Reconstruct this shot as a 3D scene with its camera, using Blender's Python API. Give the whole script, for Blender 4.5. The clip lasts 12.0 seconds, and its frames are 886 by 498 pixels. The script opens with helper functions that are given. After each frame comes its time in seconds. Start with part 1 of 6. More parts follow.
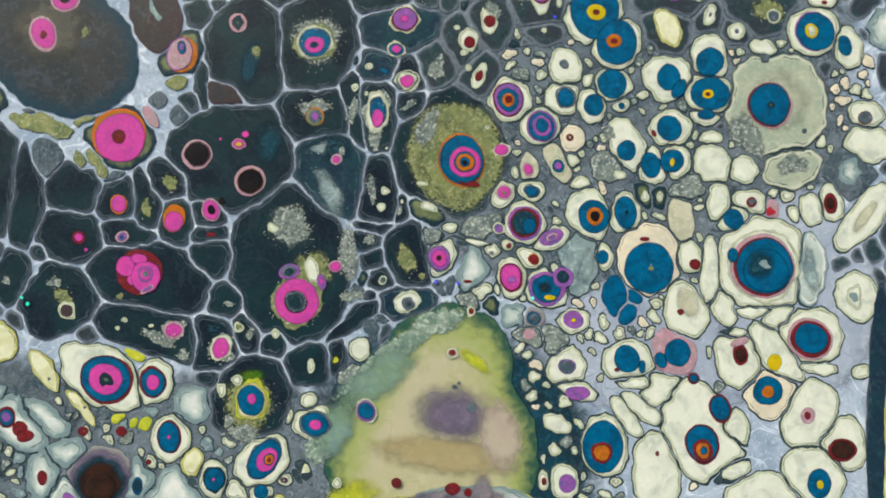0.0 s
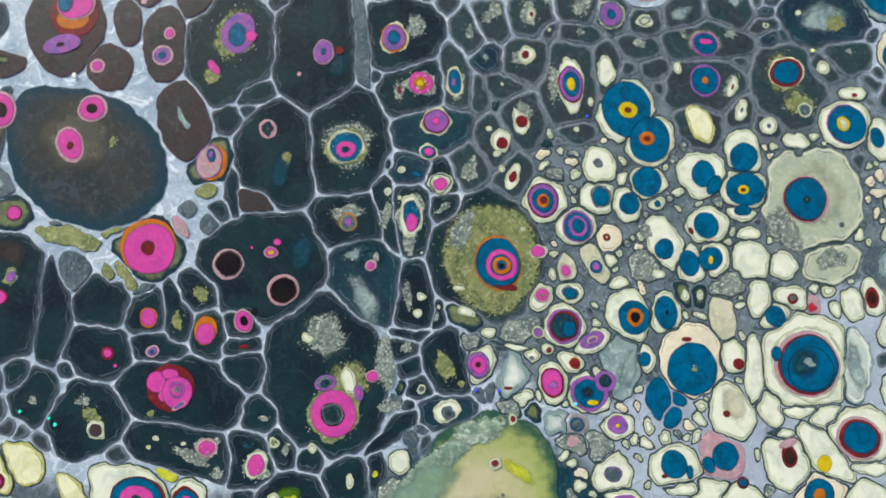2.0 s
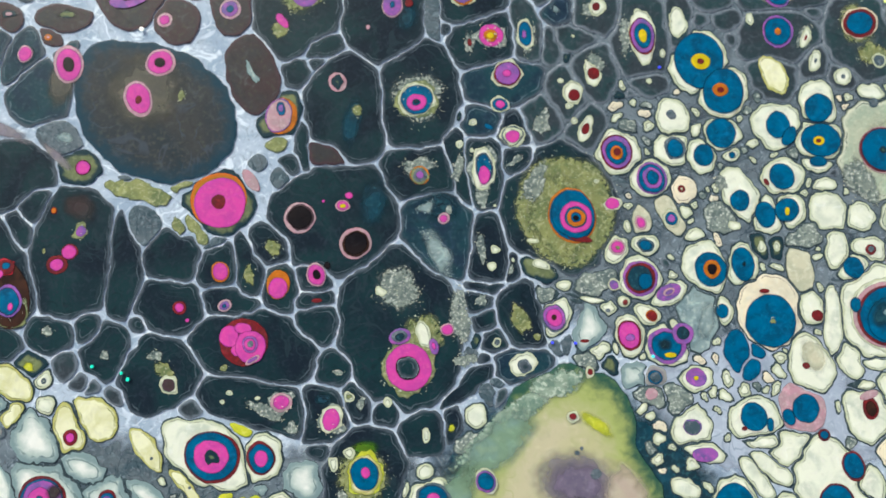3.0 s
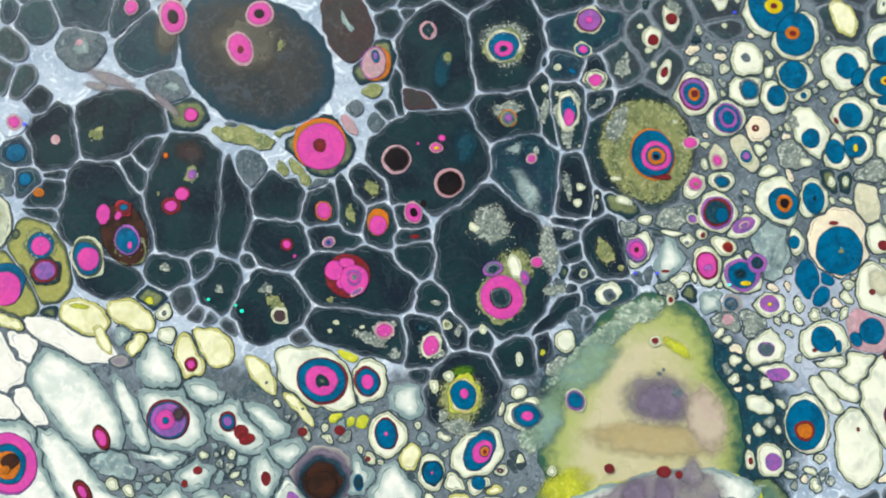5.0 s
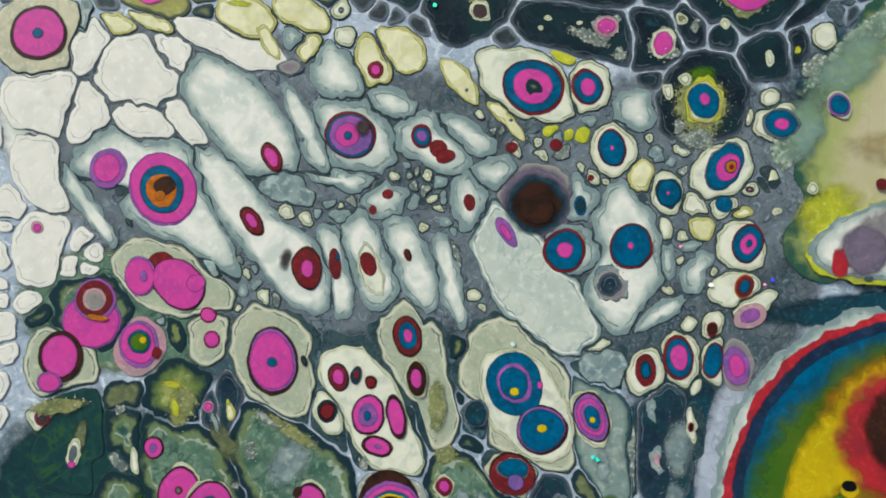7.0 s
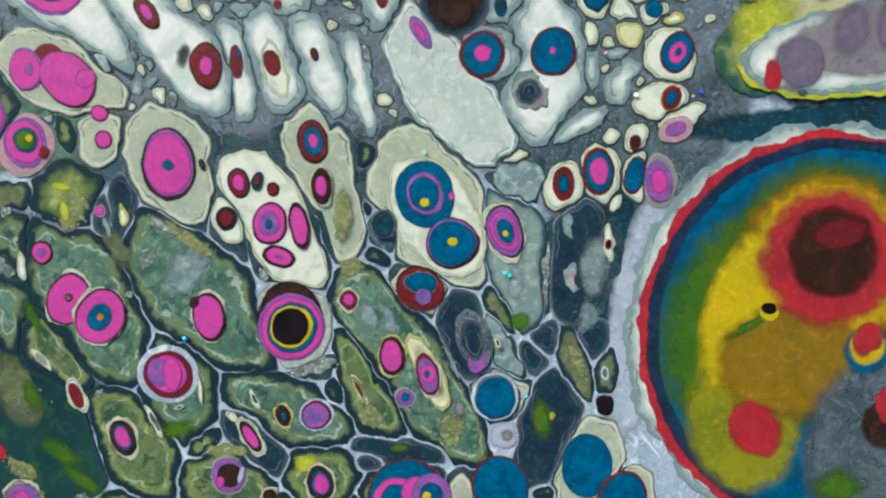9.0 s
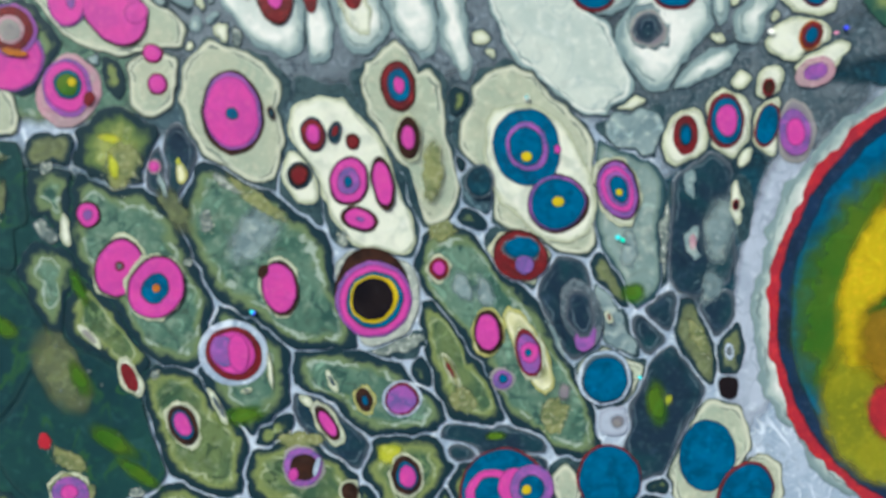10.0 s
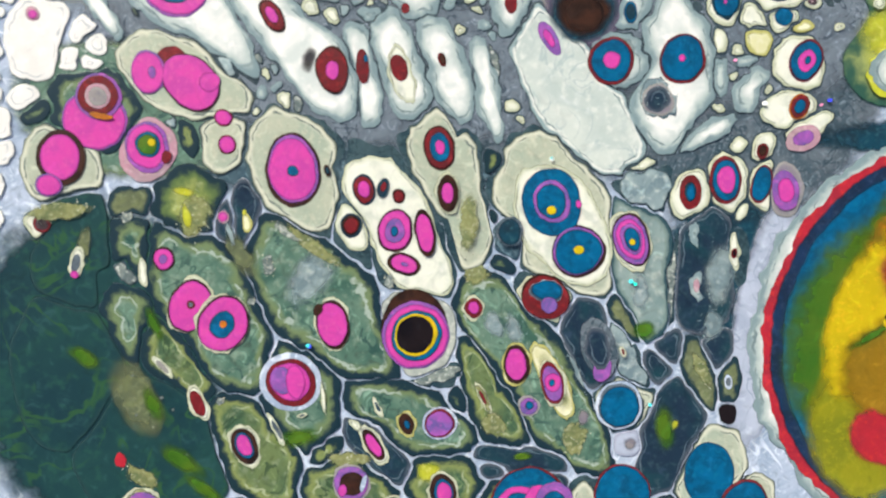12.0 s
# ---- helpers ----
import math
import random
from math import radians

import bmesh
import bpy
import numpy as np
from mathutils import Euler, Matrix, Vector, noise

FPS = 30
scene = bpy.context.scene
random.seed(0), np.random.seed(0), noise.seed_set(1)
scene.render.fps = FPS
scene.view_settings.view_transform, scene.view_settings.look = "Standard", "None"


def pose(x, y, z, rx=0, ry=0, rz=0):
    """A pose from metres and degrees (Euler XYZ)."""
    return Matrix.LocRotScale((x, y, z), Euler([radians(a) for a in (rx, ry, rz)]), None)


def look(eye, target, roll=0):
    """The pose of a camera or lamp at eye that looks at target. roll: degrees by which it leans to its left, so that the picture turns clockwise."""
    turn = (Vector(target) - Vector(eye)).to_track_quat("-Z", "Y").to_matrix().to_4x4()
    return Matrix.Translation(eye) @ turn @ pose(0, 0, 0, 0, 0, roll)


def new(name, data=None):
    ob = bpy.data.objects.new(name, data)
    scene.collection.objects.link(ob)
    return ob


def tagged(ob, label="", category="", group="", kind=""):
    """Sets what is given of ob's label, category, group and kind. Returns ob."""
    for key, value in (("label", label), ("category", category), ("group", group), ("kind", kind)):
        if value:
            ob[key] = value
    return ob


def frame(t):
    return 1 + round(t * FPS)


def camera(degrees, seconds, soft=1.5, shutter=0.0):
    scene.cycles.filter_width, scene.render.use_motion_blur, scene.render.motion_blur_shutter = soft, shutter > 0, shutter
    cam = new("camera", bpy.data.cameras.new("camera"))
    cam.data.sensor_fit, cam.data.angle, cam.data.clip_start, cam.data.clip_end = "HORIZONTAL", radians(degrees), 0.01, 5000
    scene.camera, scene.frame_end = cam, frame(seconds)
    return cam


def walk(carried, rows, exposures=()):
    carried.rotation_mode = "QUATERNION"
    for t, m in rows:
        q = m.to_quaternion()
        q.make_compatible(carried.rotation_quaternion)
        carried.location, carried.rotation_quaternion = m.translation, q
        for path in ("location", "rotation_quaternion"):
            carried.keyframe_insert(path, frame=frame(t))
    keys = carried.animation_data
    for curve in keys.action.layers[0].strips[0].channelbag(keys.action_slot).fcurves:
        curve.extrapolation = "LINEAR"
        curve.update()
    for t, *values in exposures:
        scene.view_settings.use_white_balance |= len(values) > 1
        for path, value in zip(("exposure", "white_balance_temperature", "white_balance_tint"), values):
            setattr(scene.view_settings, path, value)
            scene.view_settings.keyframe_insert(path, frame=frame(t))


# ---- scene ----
cam = camera(83.4, 12.0, soft=1.5)
cam.data.dof.use_dof, cam.data.dof.focus_distance, cam.data.dof.aperture_fstop = True, 0.081, 9.5
# seconds, eye in metres, turn in degrees from looking straight down
PATH = [
    (0, -0.00353, -0.01990, 0.08964, 2.71, -0.06, -0.07),
    (0.5, -0.00094, -0.01340, 0.09204, 3.90, -0.71, -0.68),
    (1, -0.00515, -0.00386, 0.09047, 4.23, -0.83, -0.98),
    (1.5, -0.00536, -0.00289, 0.09043, 4.46, -0.82, -1.42),
    (2, -0.01070, -0.00379, 0.08897, 4.56, -0.46, -1.54),
    (2.5, -0.01564, -0.01013, 0.08924, 4.02, -0.49, -1.62),
    (2.7, -0.02003, -0.01229, 0.08835, 4.70, -0.39, -1.68),
    (4.3, -0.03020, -0.00820, 0.08590, 4.75, -0.43, -2.73),
    (4.5, -0.03479, -0.01182, 0.08602, 3.79, -0.74, -2.56),
    (5, -0.04049, -0.01996, 0.09251, 2.72, -0.13, -2.49),
    (5.5, -0.05235, -0.03649, 0.08752, 1.41, 0.02, -2.51),
    (6, -0.06507, -0.04933, 0.08110, 1.76, 0.00, -2.43),
    (6.5, -0.07348, -0.06254, 0.07729, 0.72, 0.01, -2.61),
    (6.7, -0.07774, -0.06273, 0.07648, 1.56, 0.22, -3.15),
    (8.3, -0.07894, -0.08509, 0.07300, -1.09, 0.09, -3.42),
    (8.5, -0.07305, -0.08736, 0.07225, 0.03, -0.00, -2.88),
    (9, -0.06700, -0.08971, 0.07144, -1.44, -0.39, -1.86),
    (9.5, -0.07339, -0.09096, 0.06829, -2.45, -0.60, -1.76),
    (10, -0.08011, -0.09306, 0.06256, -2.63, -0.42, -1.93),
    (10.5, -0.08632, -0.09721, 0.05729, -3.62, -1.22, -2.27),
    (11, -0.08821, -0.09251, 0.05752, -2.37, -0.81, -2.14),
    (11.5, -0.08844, -0.09274, 0.05829, -1.65, -0.91, -1.84),
    (12, -0.08558, -0.08735, 0.07062, -2.01, -0.96, -1.55),
]
EXPOSURES = [(0.0, 0.20, 6500, -2.0), (2.5, 0.32, 6250, -2.0), (4.5, 0.58, 6300, -3.0), (5.0, 0.54, 6350, -3.0), (5.5, 0.34, 6400, -3.0),
             (6.5, 0.01, 6400, -3.0), (8.5, 0.14, 6150, -4.0), (9.5, 0.24, 6000, -4.0), (10.5, 0.40, 6000, -3.0), (11.5, 0.46, 6200, 2.0), (12.0, 0.58, 6400, 5.0)]
walk(cam, [(t, pose(x, y, z, rx, ry, rz)) for t, x, y, z, rx, ry, rz in PATH],
     exposures=EXPOSURES)

# soft daylight from a bright overcast sky over the table
SUN_HEIGHT, SUN_ROUND = 30.0, 325.0
world = bpy.data.worlds.new("sky")
scene.world = world
world.use_nodes = True
sky = world.node_tree.nodes.new("ShaderNodeTexSky")
sky.sky_type = "NISHITA"
sky.sun_disc = False
sky.sun_elevation, sky.sun_rotation = radians(SUN_HEIGHT), radians(SUN_ROUND)
sky.air_density, sky.dust_density = 0.6, 6.0
world.node_tree.links.new(sky.outputs[0], world.node_tree.nodes["Background"].inputs[0])
world.node_tree.nodes["Background"].inputs[1].default_value = 0.14
sun = new("sun", bpy.data.lights.new("sun", "SUN"))
sun.data.energy, sun.data.angle, sun.data.color = 2.0, radians(12), (1.0, 0.985, 0.94)
a, h = radians(SUN_ROUND), radians(SUN_HEIGHT)
sun.matrix_world = look((math.sin(a) * math.cos(h), math.cos(a) * math.cos(h), math.sin(h)), (0, 0, 0))

MM = 0.001


# ---- materials ----
def paint(name, body, second, edge, edge_mm=0.2, grain=None, coarse=0.12, fine=1.3, rough=0.38, relief=0.25, share=0.5, soft=0.0, granular=False, rim=None, rim_mm=0.8, glow=None, vein=None, vein_mm=0.16, line=None, line_at=0.5, line_mm=0.1, feather=1.0, swirl=1.2, cloud=0.35, fade=0.16):
    """Poured acrylic paint: two tones that flow into each other, fine grain, and an edge where the neighbour's pigment bleeds in."""
    m = bpy.data.materials.new(name)
    m.use_nodes = True
    t = m.node_tree
    bsdf = t.nodes["Principled BSDF"]
    place = t.nodes.new("ShaderNodeNewGeometry").outputs["Position"]
    mm = t.nodes.new("ShaderNodeVectorMath")
    mm.operation = "SCALE"
    mm.inputs["Scale"].default_value = 1000.0
    t.links.new(place, mm.inputs[0])

    def noise_of(scale, detail, warp=0.0):
        n = t.nodes.new("ShaderNodeTexNoise")
        n.inputs["Scale"].default_value, n.inputs["Detail"].default_value = scale, detail
        n.inputs["Distortion"].default_value = warp
        t.links.new(mm.outputs[0], n.inputs["Vector"])
        return n.outputs["Fac"]

    def ranged(value, lo, hi, a=0.0, b=1.0):
        r = t.nodes.new("ShaderNodeMapRange")
        r.interpolation_type = "SMOOTHSTEP"
        for key, v in (("From Min", lo), ("From Max", hi), ("To Min", a), ("To Max", b)):
            r.inputs[key].default_value = v
        t.links.new(value, r.inputs["Value"])
        return r.outputs["Result"]

    def mixed(fac, one, two):
        x = t.nodes.new("ShaderNodeMix")
        x.data_type = "RGBA"
        t.links.new(fac, x.inputs["Factor"])
        for side, c in ((6, one), (7, two)):
            if isinstance(c, tuple):
                x.inputs[side].default_value = (*c, 1)
            else:
                t.links.new(c, x.inputs[side])
        return x.outputs[2]

    slow, quick = noise_of(coarse, 3.0, 0.8), noise_of(fine, 4.0)
    colour = mixed(ranged(slow, share - 0.14, share + 0.16), body, second)
    colour = mixed(ranged(quick, 0.5, 0.72, 0.0, 0.9 if grain else 0.3), colour, grain or second)
    lighter = tuple(min(0.9, c * 1.9 + 0.012) for c in body)
    darker = tuple(c * 0.45 for c in body)
    drift = noise_of(0.42, 4.0, swirl)
    colour = mixed(ranged(drift, 0.54, 0.76, 0.0, cloud), colour, lighter)
    colour = mixed(ranged(drift, 0.46, 0.24, 0.0, cloud), colour, darker)
    def maths(kind, a, b):
        n = t.nodes.new("ShaderNodeMath")
        n.operation = kind
        for k, v in enumerate((a, b)):
            if isinstance(v, float):
                n.inputs[k].default_value = v
            else:
                t.links.new(v, n.inputs[k])
        return n.outputs[0]

    if vein:
        # fine filaments drawn out by the flow
        flow = maths("ABSOLUTE", maths("SUBTRACT", noise_of(vein_mm, 2.5, 1.8), 0.5), 0.0)
        colour = mixed(maths("MULTIPLY", ranged(flow, 0.006, 0.03, 0.8, 0.0), ranged(noise_of(0.21, 1.0), 0.38, 0.6)), colour, vein)
    depth = t.nodes.new("ShaderNodeAttribute")
    depth.attribute_name = "depth"
    if rim:
        spread = t.nodes.new("ShaderNodeMath")
        spread.operation = "MULTIPLY_ADD"
        spread.inputs[1].default_value = -rim_mm * 1.9
        t.links.new(noise_of(0.55, 6.0, 0.4), spread.inputs[0])
        t.links.new(depth.outputs["Fac"], spread.inputs[2])
        if glow:
            colour = mixed(ranged(spread.outputs[0], rim_mm * 0.1, rim_mm * 1.1 * feather), glow, colour)
        colour = mixed(ranged(spread.outputs[0], -rim_mm * 0.4 * feather, rim_mm * 0.25 * feather), rim, colour)
    if line:
        # a thin broken contour where the paint has crept in
        stray = maths("MULTIPLY", noise_of(0.5, 3.0), line_at * 1.6)
        off = maths("ABSOLUTE", maths("SUBTRACT", maths("SUBTRACT", depth.outputs["Fac"], stray), line_at * 0.2), 0.0)
        band = maths("MULTIPLY", ranged(off, line_mm * 0.4, line_mm, 0.85, 0.0), ranged(noise_of(0.33, 2.0), 0.42, 0.56))
        colour = mixed(band, colour, line)
    wobble = t.nodes.new("ShaderNodeMath")
    wobble.operation = "MULTIPLY_ADD"
    wobble.inputs[1].default_value = edge_mm * 1.1
    t.links.new(noise_of(0.7, 3.0), wobble.inputs[0])
    t.links.new(depth.outputs["Fac"], wobble.inputs[2])
    if edge_mm > 0.002:
        colour = mixed(ranged(wobble.outputs[0], edge_mm * 0.55, edge_mm * 1.6), edge, colour)
    t.links.new(colour, bsdf.inputs["Base Color"])
    t.links.new(ranged(slow, 0.3, 0.7, rough - 0.07, rough + 0.1), bsdf.inputs["Roughness"])
    bsdf.inputs["Specular IOR Level"].default_value = 0.1
    bump = t.nodes.new("ShaderNodeBump")
    bump.inputs["Strength"].default_value, bump.inputs["Distance"].default_value = relief, 0.0002
    t.links.new(quick, bump.inputs["Height"])
    t.links.new(bump.outputs[0], bsdf.inputs["Normal"])
    if soft:
        # a glaze that thins out towards its rim
        inner = t.nodes.new("ShaderNodeAttribute")
        inner.attribute_name = "inner"
        sway = t.nodes.new("ShaderNodeMath")
        sway.operation = "MULTIPLY_ADD"
        sway.inputs[1].default_value = soft * (1.7 if granular else 0.9)
        t.links.new(quick if granular else noise_of(0.45, 4.0), sway.inputs[0])
        t.links.new(inner.outputs["Fac"], sway.inputs[2])
        cover = t.nodes.new("ShaderNodeMath")
        cover.operation = "MULTIPLY"
        low = soft * (0.80 if granular else 0.45)
        t.links.new(ranged(sway.outputs[0], low, low + soft * (0.45 if granular else 0.9)), cover.inputs[0])
        t.links.new(ranged(inner.outputs["Fac"], 0.0, soft * 0.4, 0.0, 0.9 if soft > 0.3 else 1.0), cover.inputs[1])
        t.links.new(cover.outputs[0], bsdf.inputs["Alpha"])
    elif fade:
        # the rim runs into the paint below it
        creep = t.nodes.new("ShaderNodeMath")
        creep.operation = "MULTIPLY_ADD"
        creep.inputs[1].default_value = fade * 0.9
        t.links.new(noise_of(1.6, 2.0), creep.inputs[0])
        t.links.new(depth.outputs["Fac"], creep.inputs[2])
        cover = t.nodes.new("ShaderNodeMath")
        cover.operation = "MULTIPLY"
        t.links.new(ranged(creep.outputs[0], fade * 0.4, fade * 1.4), cover.inputs[0])
        t.links.new(ranged(depth.outputs["Fac"], 0.0, fade * 0.5), cover.inputs[1])
        t.links.new(cover.outputs[0], bsdf.inputs["Alpha"])
    return m


# letter: part name, what it looks like, material
PAINTS = {
    "W": ("web", "pale lavender-white paint web", dict(name="web_white", vein=(0.72, 0.77, 0.84), vein_mm=0.10, body=(0.44, 0.50, 0.60), second=(0.29, 0.36, 0.47), edge=(0.30, 0.33, 0.42), edge_mm=0.15, fine=0.8, coarse=0.14, cloud=0.6, swirl=3.0)),
    "U": ("web", "lavender-grey paint film", dict(name="lavender_grey", vein=(0.26, 0.3, 0.38), vein_mm=0.12, body=(0.42, 0.46, 0.55), second=(0.33, 0.37, 0.46), edge=(0.30, 0.32, 0.40), edge_mm=0.6, fine=0.7, cloud=0.3)),
    "S": ("slate_film", "slate-grey paint film", dict(name="slate", vein=(0.02, 0.045, 0.06), vein_mm=0.22, body=(0.11, 0.135, 0.155), second=(0.055, 0.085, 0.105), edge=(0.16, 0.18, 0.21), edge_mm=0.15, grain=(0.15, 0.165, 0.19), coarse=0.2, cloud=0.75, swirl=2.6)),
    "S2": ("slate_film", "teal-slate paint film", dict(name="teal_slate", vein=(0.012, 0.03, 0.045), vein_mm=0.22, body=(0.085, 0.13, 0.15), second=(0.03, 0.065, 0.09), edge=(0.12, 0.17, 0.2), edge_mm=0.15, grain=(0.10, 0.15, 0.17), coarse=0.2, cloud=0.75, swirl=2.6)),
    "E2": ("violet_film", "grey-violet paint film", dict(name="grey_violet", body=(0.185, 0.145, 0.21), second=(0.13, 0.11, 0.17), edge=(0.10, 0.07, 0.11), edge_mm=0.3, grain=(0.2, 0.17, 0.22), coarse=0.2)),
    "U2": ("slate_film", "light slate paint film", dict(name="light_slate", vein=(0.03, 0.05, 0.07), vein_mm=0.22, body=(0.16, 0.19, 0.22), second=(0.10, 0.125, 0.15), edge=(0.2, 0.23, 0.27), edge_mm=0.15, grain=(0.15, 0.17, 0.2), coarse=0.2, cloud=0.75, swirl=2.6)),
    "B2": ("navy_film", "ragged navy paint film", dict(name="navy", body=(0.012, 0.03, 0.075), second=(0.01, 0.02, 0.045), edge=(0.05, 0.02, 0.03), edge_mm=0.3, grain=(0.03, 0.05, 0.09), coarse=0.3, fade=0.5)),
    "K": ("dark_cell", "navy-black paint cell", dict(name="navy_black", vein=(0.02, 0.035, 0.045), vein_mm=0.1, line=(0.08, 0.10, 0.12), line_at=0.9, line_mm=0.14, body=(0.0095, 0.0155, 0.025), second=(0.009, 0.031, 0.037), edge=(0.62, 0.66, 0.74), edge_mm=0.17, grain=(0.018, 0.028, 0.04), coarse=0.10, fade=0.2, cloud=0.45, swirl=2.0, rim=(0.07, 0.085, 0.105), rim_mm=0.6, feather=1.6)),
    "K2": ("dark_cell", "dark blue-black paint cell", dict(name="blue_black", line=(0.1, 0.14, 0.17), line_at=0.9, line_mm=0.14, body=(0.014, 0.028, 0.05), second=(0.013, 0.048, 0.062), edge=(0.62, 0.66, 0.74), edge_mm=0.17, grain=(0.03, 0.06, 0.075), coarse=0.14, fade=0.2, cloud=0.5, rim=(0.07, 0.085, 0.105), rim_mm=0.6, feather=1.6)),
    "K3": ("slate_cell", "dark slate paint cell", dict(name="dark_slate", body=(0.034, 0.043, 0.052), second=(0.024, 0.052, 0.058), edge=(0.62, 0.66, 0.74), edge_mm=0.17, grain=(0.055, 0.065, 0.08), coarse=0.14, fade=0.2, cloud=0.6, rim=(0.14, 0.16, 0.19), rim_mm=0.6, feather=1.6)),
    "N": ("brown_cell", "brown-black paint cell", dict(name="brown_black", body=(0.040, 0.041, 0.044), second=(0.05, 0.031, 0.033), edge=(0.4, 0.43, 0.5), edge_mm=0.15, grain=(0.055, 0.05, 0.04), coarse=0.12, fade=0.22, cloud=0.6, rim=(0.06, 0.035, 0.042), rim_mm=0.7, feather=1.5)),
    "T": ("teal_cell", "dark teal paint", dict(name="dark_teal", body=(0.010, 0.048, 0.075), second=(0.012, 0.028, 0.042), edge=(0.012, 0.03, 0.045), edge_mm=0.5, grain=(0.03, 0.09, 0.11), coarse=0.2)),
    "D": ("core", "black paint core", dict(name="black", body=(0.006, 0.005, 0.007), second=(0.012, 0.008, 0.009), edge=(0.02, 0.008, 0.01), edge_mm=0.15, fade=0.3)),
    "Q": ("core", "brown-black paint core", dict(name="umber", body=(0.022, 0.012, 0.009), second=(0.05, 0.02, 0.012), edge=(0.02, 0.01, 0.01), edge_mm=0.2, coarse=0.4, fade=0.3)),
    "J2": ("pool_cell", "large dark paint pool with teal rim", dict(name="dark_pool", vein=(0.05, 0.06, 0.08), vein_mm=0.08, body=(0.045, 0.045, 0.046), second=(0.024, 0.032, 0.04), edge=(0.25, 0.33, 0.42), edge_mm=0.3, grain=(0.06, 0.062, 0.055), coarse=0.06, fade=0.4, cloud=0.4, rim=(0.01, 0.04, 0.065), rim_mm=2.6, feather=2.4)),
    "Z2": ("film", "muddy khaki paint film", dict(name="muddy_khaki", body=(0.125, 0.115, 0.09), second=(0.07, 0.068, 0.062), edge=(0.035, 0.042, 0.046), edge_mm=2.2, grain=(0.11, 0.10, 0.08), coarse=0.10)),
    "C": ("cream_cell", "cream paint cell", dict(name="cream", line=(0.2, 0.22, 0.17), line_at=0.5, line_mm=0.12, body=(0.72, 0.72, 0.6), second=(0.50, 0.53, 0.44), share=0.56, edge=(0.10, 0.12, 0.11), edge_mm=0.16, grain=(0.70, 0.69, 0.60), coarse=0.25, fine=0.9, rim=(0.46, 0.48, 0.33), rim_mm=0.5, glow=(0.62, 0.63, 0.5), cloud=0.25, fade=0.2)),
    "C2": ("cream_cell", "yellow-cream paint cell", dict(name="yellow_cream", line=(0.22, 0.22, 0.08), line_at=0.6, line_mm=0.12, body=(0.74, 0.72, 0.50), second=(0.60, 0.58, 0.32), edge=(0.09, 0.10, 0.06), edge_mm=0.22, grain=(0.66, 0.64, 0.46), coarse=0.25, fine=0.8, rim=(0.42, 0.4, 0.13), rim_mm=0.6, cloud=0.2, fade=0.2)),
    "Z3": ("cream_cell", "warm cream paint cell", dict(name="warm_cream", line=(0.25, 0.2, 0.16), line_at=0.5, line_mm=0.1, body=(0.74, 0.65, 0.48), second=(0.62, 0.55, 0.42), edge=(0.10, 0.09, 0.08), edge_mm=0.14, grain=(0.68, 0.62, 0.5), coarse=0.25, fine=0.9, cloud=0.2, fade=0.2)),
    "I": ("white_cell", "milky white paint cell", dict(name="milk", line=(0.13, 0.18, 0.19), line_at=1.1, line_mm=0.2, body=(0.78, 0.76, 0.71), second=(0.56, 0.60, 0.56), edge=(0.22, 0.25, 0.26), edge_mm=0.16, grain=(0.78, 0.76, 0.72), coarse=0.2, fine=0.7, rim=(0.19, 0.26, 0.27), rim_mm=1.15, feather=1.4, glow=(0.42, 0.48, 0.45), cloud=0.15, fade=0.2)),
    "I0": ("white_cell", "milky white sheet of paint", dict(name="milk_sheet", line=(0.4, 0.42, 0.42), line_at=0.9, line_mm=0.12, body=(0.75, 0.72, 0.67), second=(0.68, 0.66, 0.61), edge=(0.4, 0.42, 0.42), edge_mm=0.2, grain=(0.8, 0.77, 0.73), coarse=0.2, fine=0.7, rim=(0.6, 0.6, 0.55), rim_mm=0.25, cloud=0.15, fade=0.3)),
    "L2": ("crust", "granular aqua-white crust of paint", dict(name="aqua_crust", body=(0.30, 0.37, 0.29), second=(0.16, 0.24, 0.19), edge=(0.2, 0.3, 0.25), edge_mm=0.01, grain=(0.58, 0.62, 0.52), coarse=0.5, fine=1.5, relief=0.9, cloud=0.5)),
    "A4": ("aqua_film", "thin blue-green paint film", dict(name="aqua_green", body=(0.19, 0.28, 0.19), second=(0.2, 0.30, 0.27), edge=(0.2, 0.3, 0.25), edge_mm=0.01, grain=(0.25, 0.34, 0.24), coarse=0.15, fine=0.5, cloud=0.3)),
    "H2": ("rose_film", "faint rose film of paint", dict(name="faint_rose", body=(0.47, 0.37, 0.31), second=(0.5, 0.42, 0.33), edge=(0.47, 0.37, 0.31), edge_mm=0.01, grain=(0.48, 0.39, 0.31), coarse=0.15, fine=0.5, cloud=0.1)),
    "Z4": ("ochre_film", "thin ochre streak of paint", dict(name="ochre_streak", body=(0.40, 0.32, 0.16), second=(0.45, 0.38, 0.22), edge=(0.40, 0.28, 0.12), edge_mm=0.01, grain=(0.42, 0.33, 0.17), coarse=0.15, fine=0.5, cloud=0.2)),
    "L": ("lace_cell", "mottled pale lace of paint", dict(name="lace", body=(0.22, 0.25, 0.22), second=(0.10, 0.13, 0.13), edge=(0.05, 0.07, 0.075), edge_mm=0.3, grain=(0.62, 0.63, 0.56), coarse=0.6, fine=2.0, relief=0.6)),
    "A": ("aqua_film", "pale grey-aqua paint film", dict(name="grey_aqua", body=(0.27, 0.34, 0.34), second=(0.15, 0.21, 0.23), edge=(0.06, 0.09, 0.10), edge_mm=0.35, grain=(0.40, 0.45, 0.43), coarse=0.3, fine=1.0, cloud=0.5)),
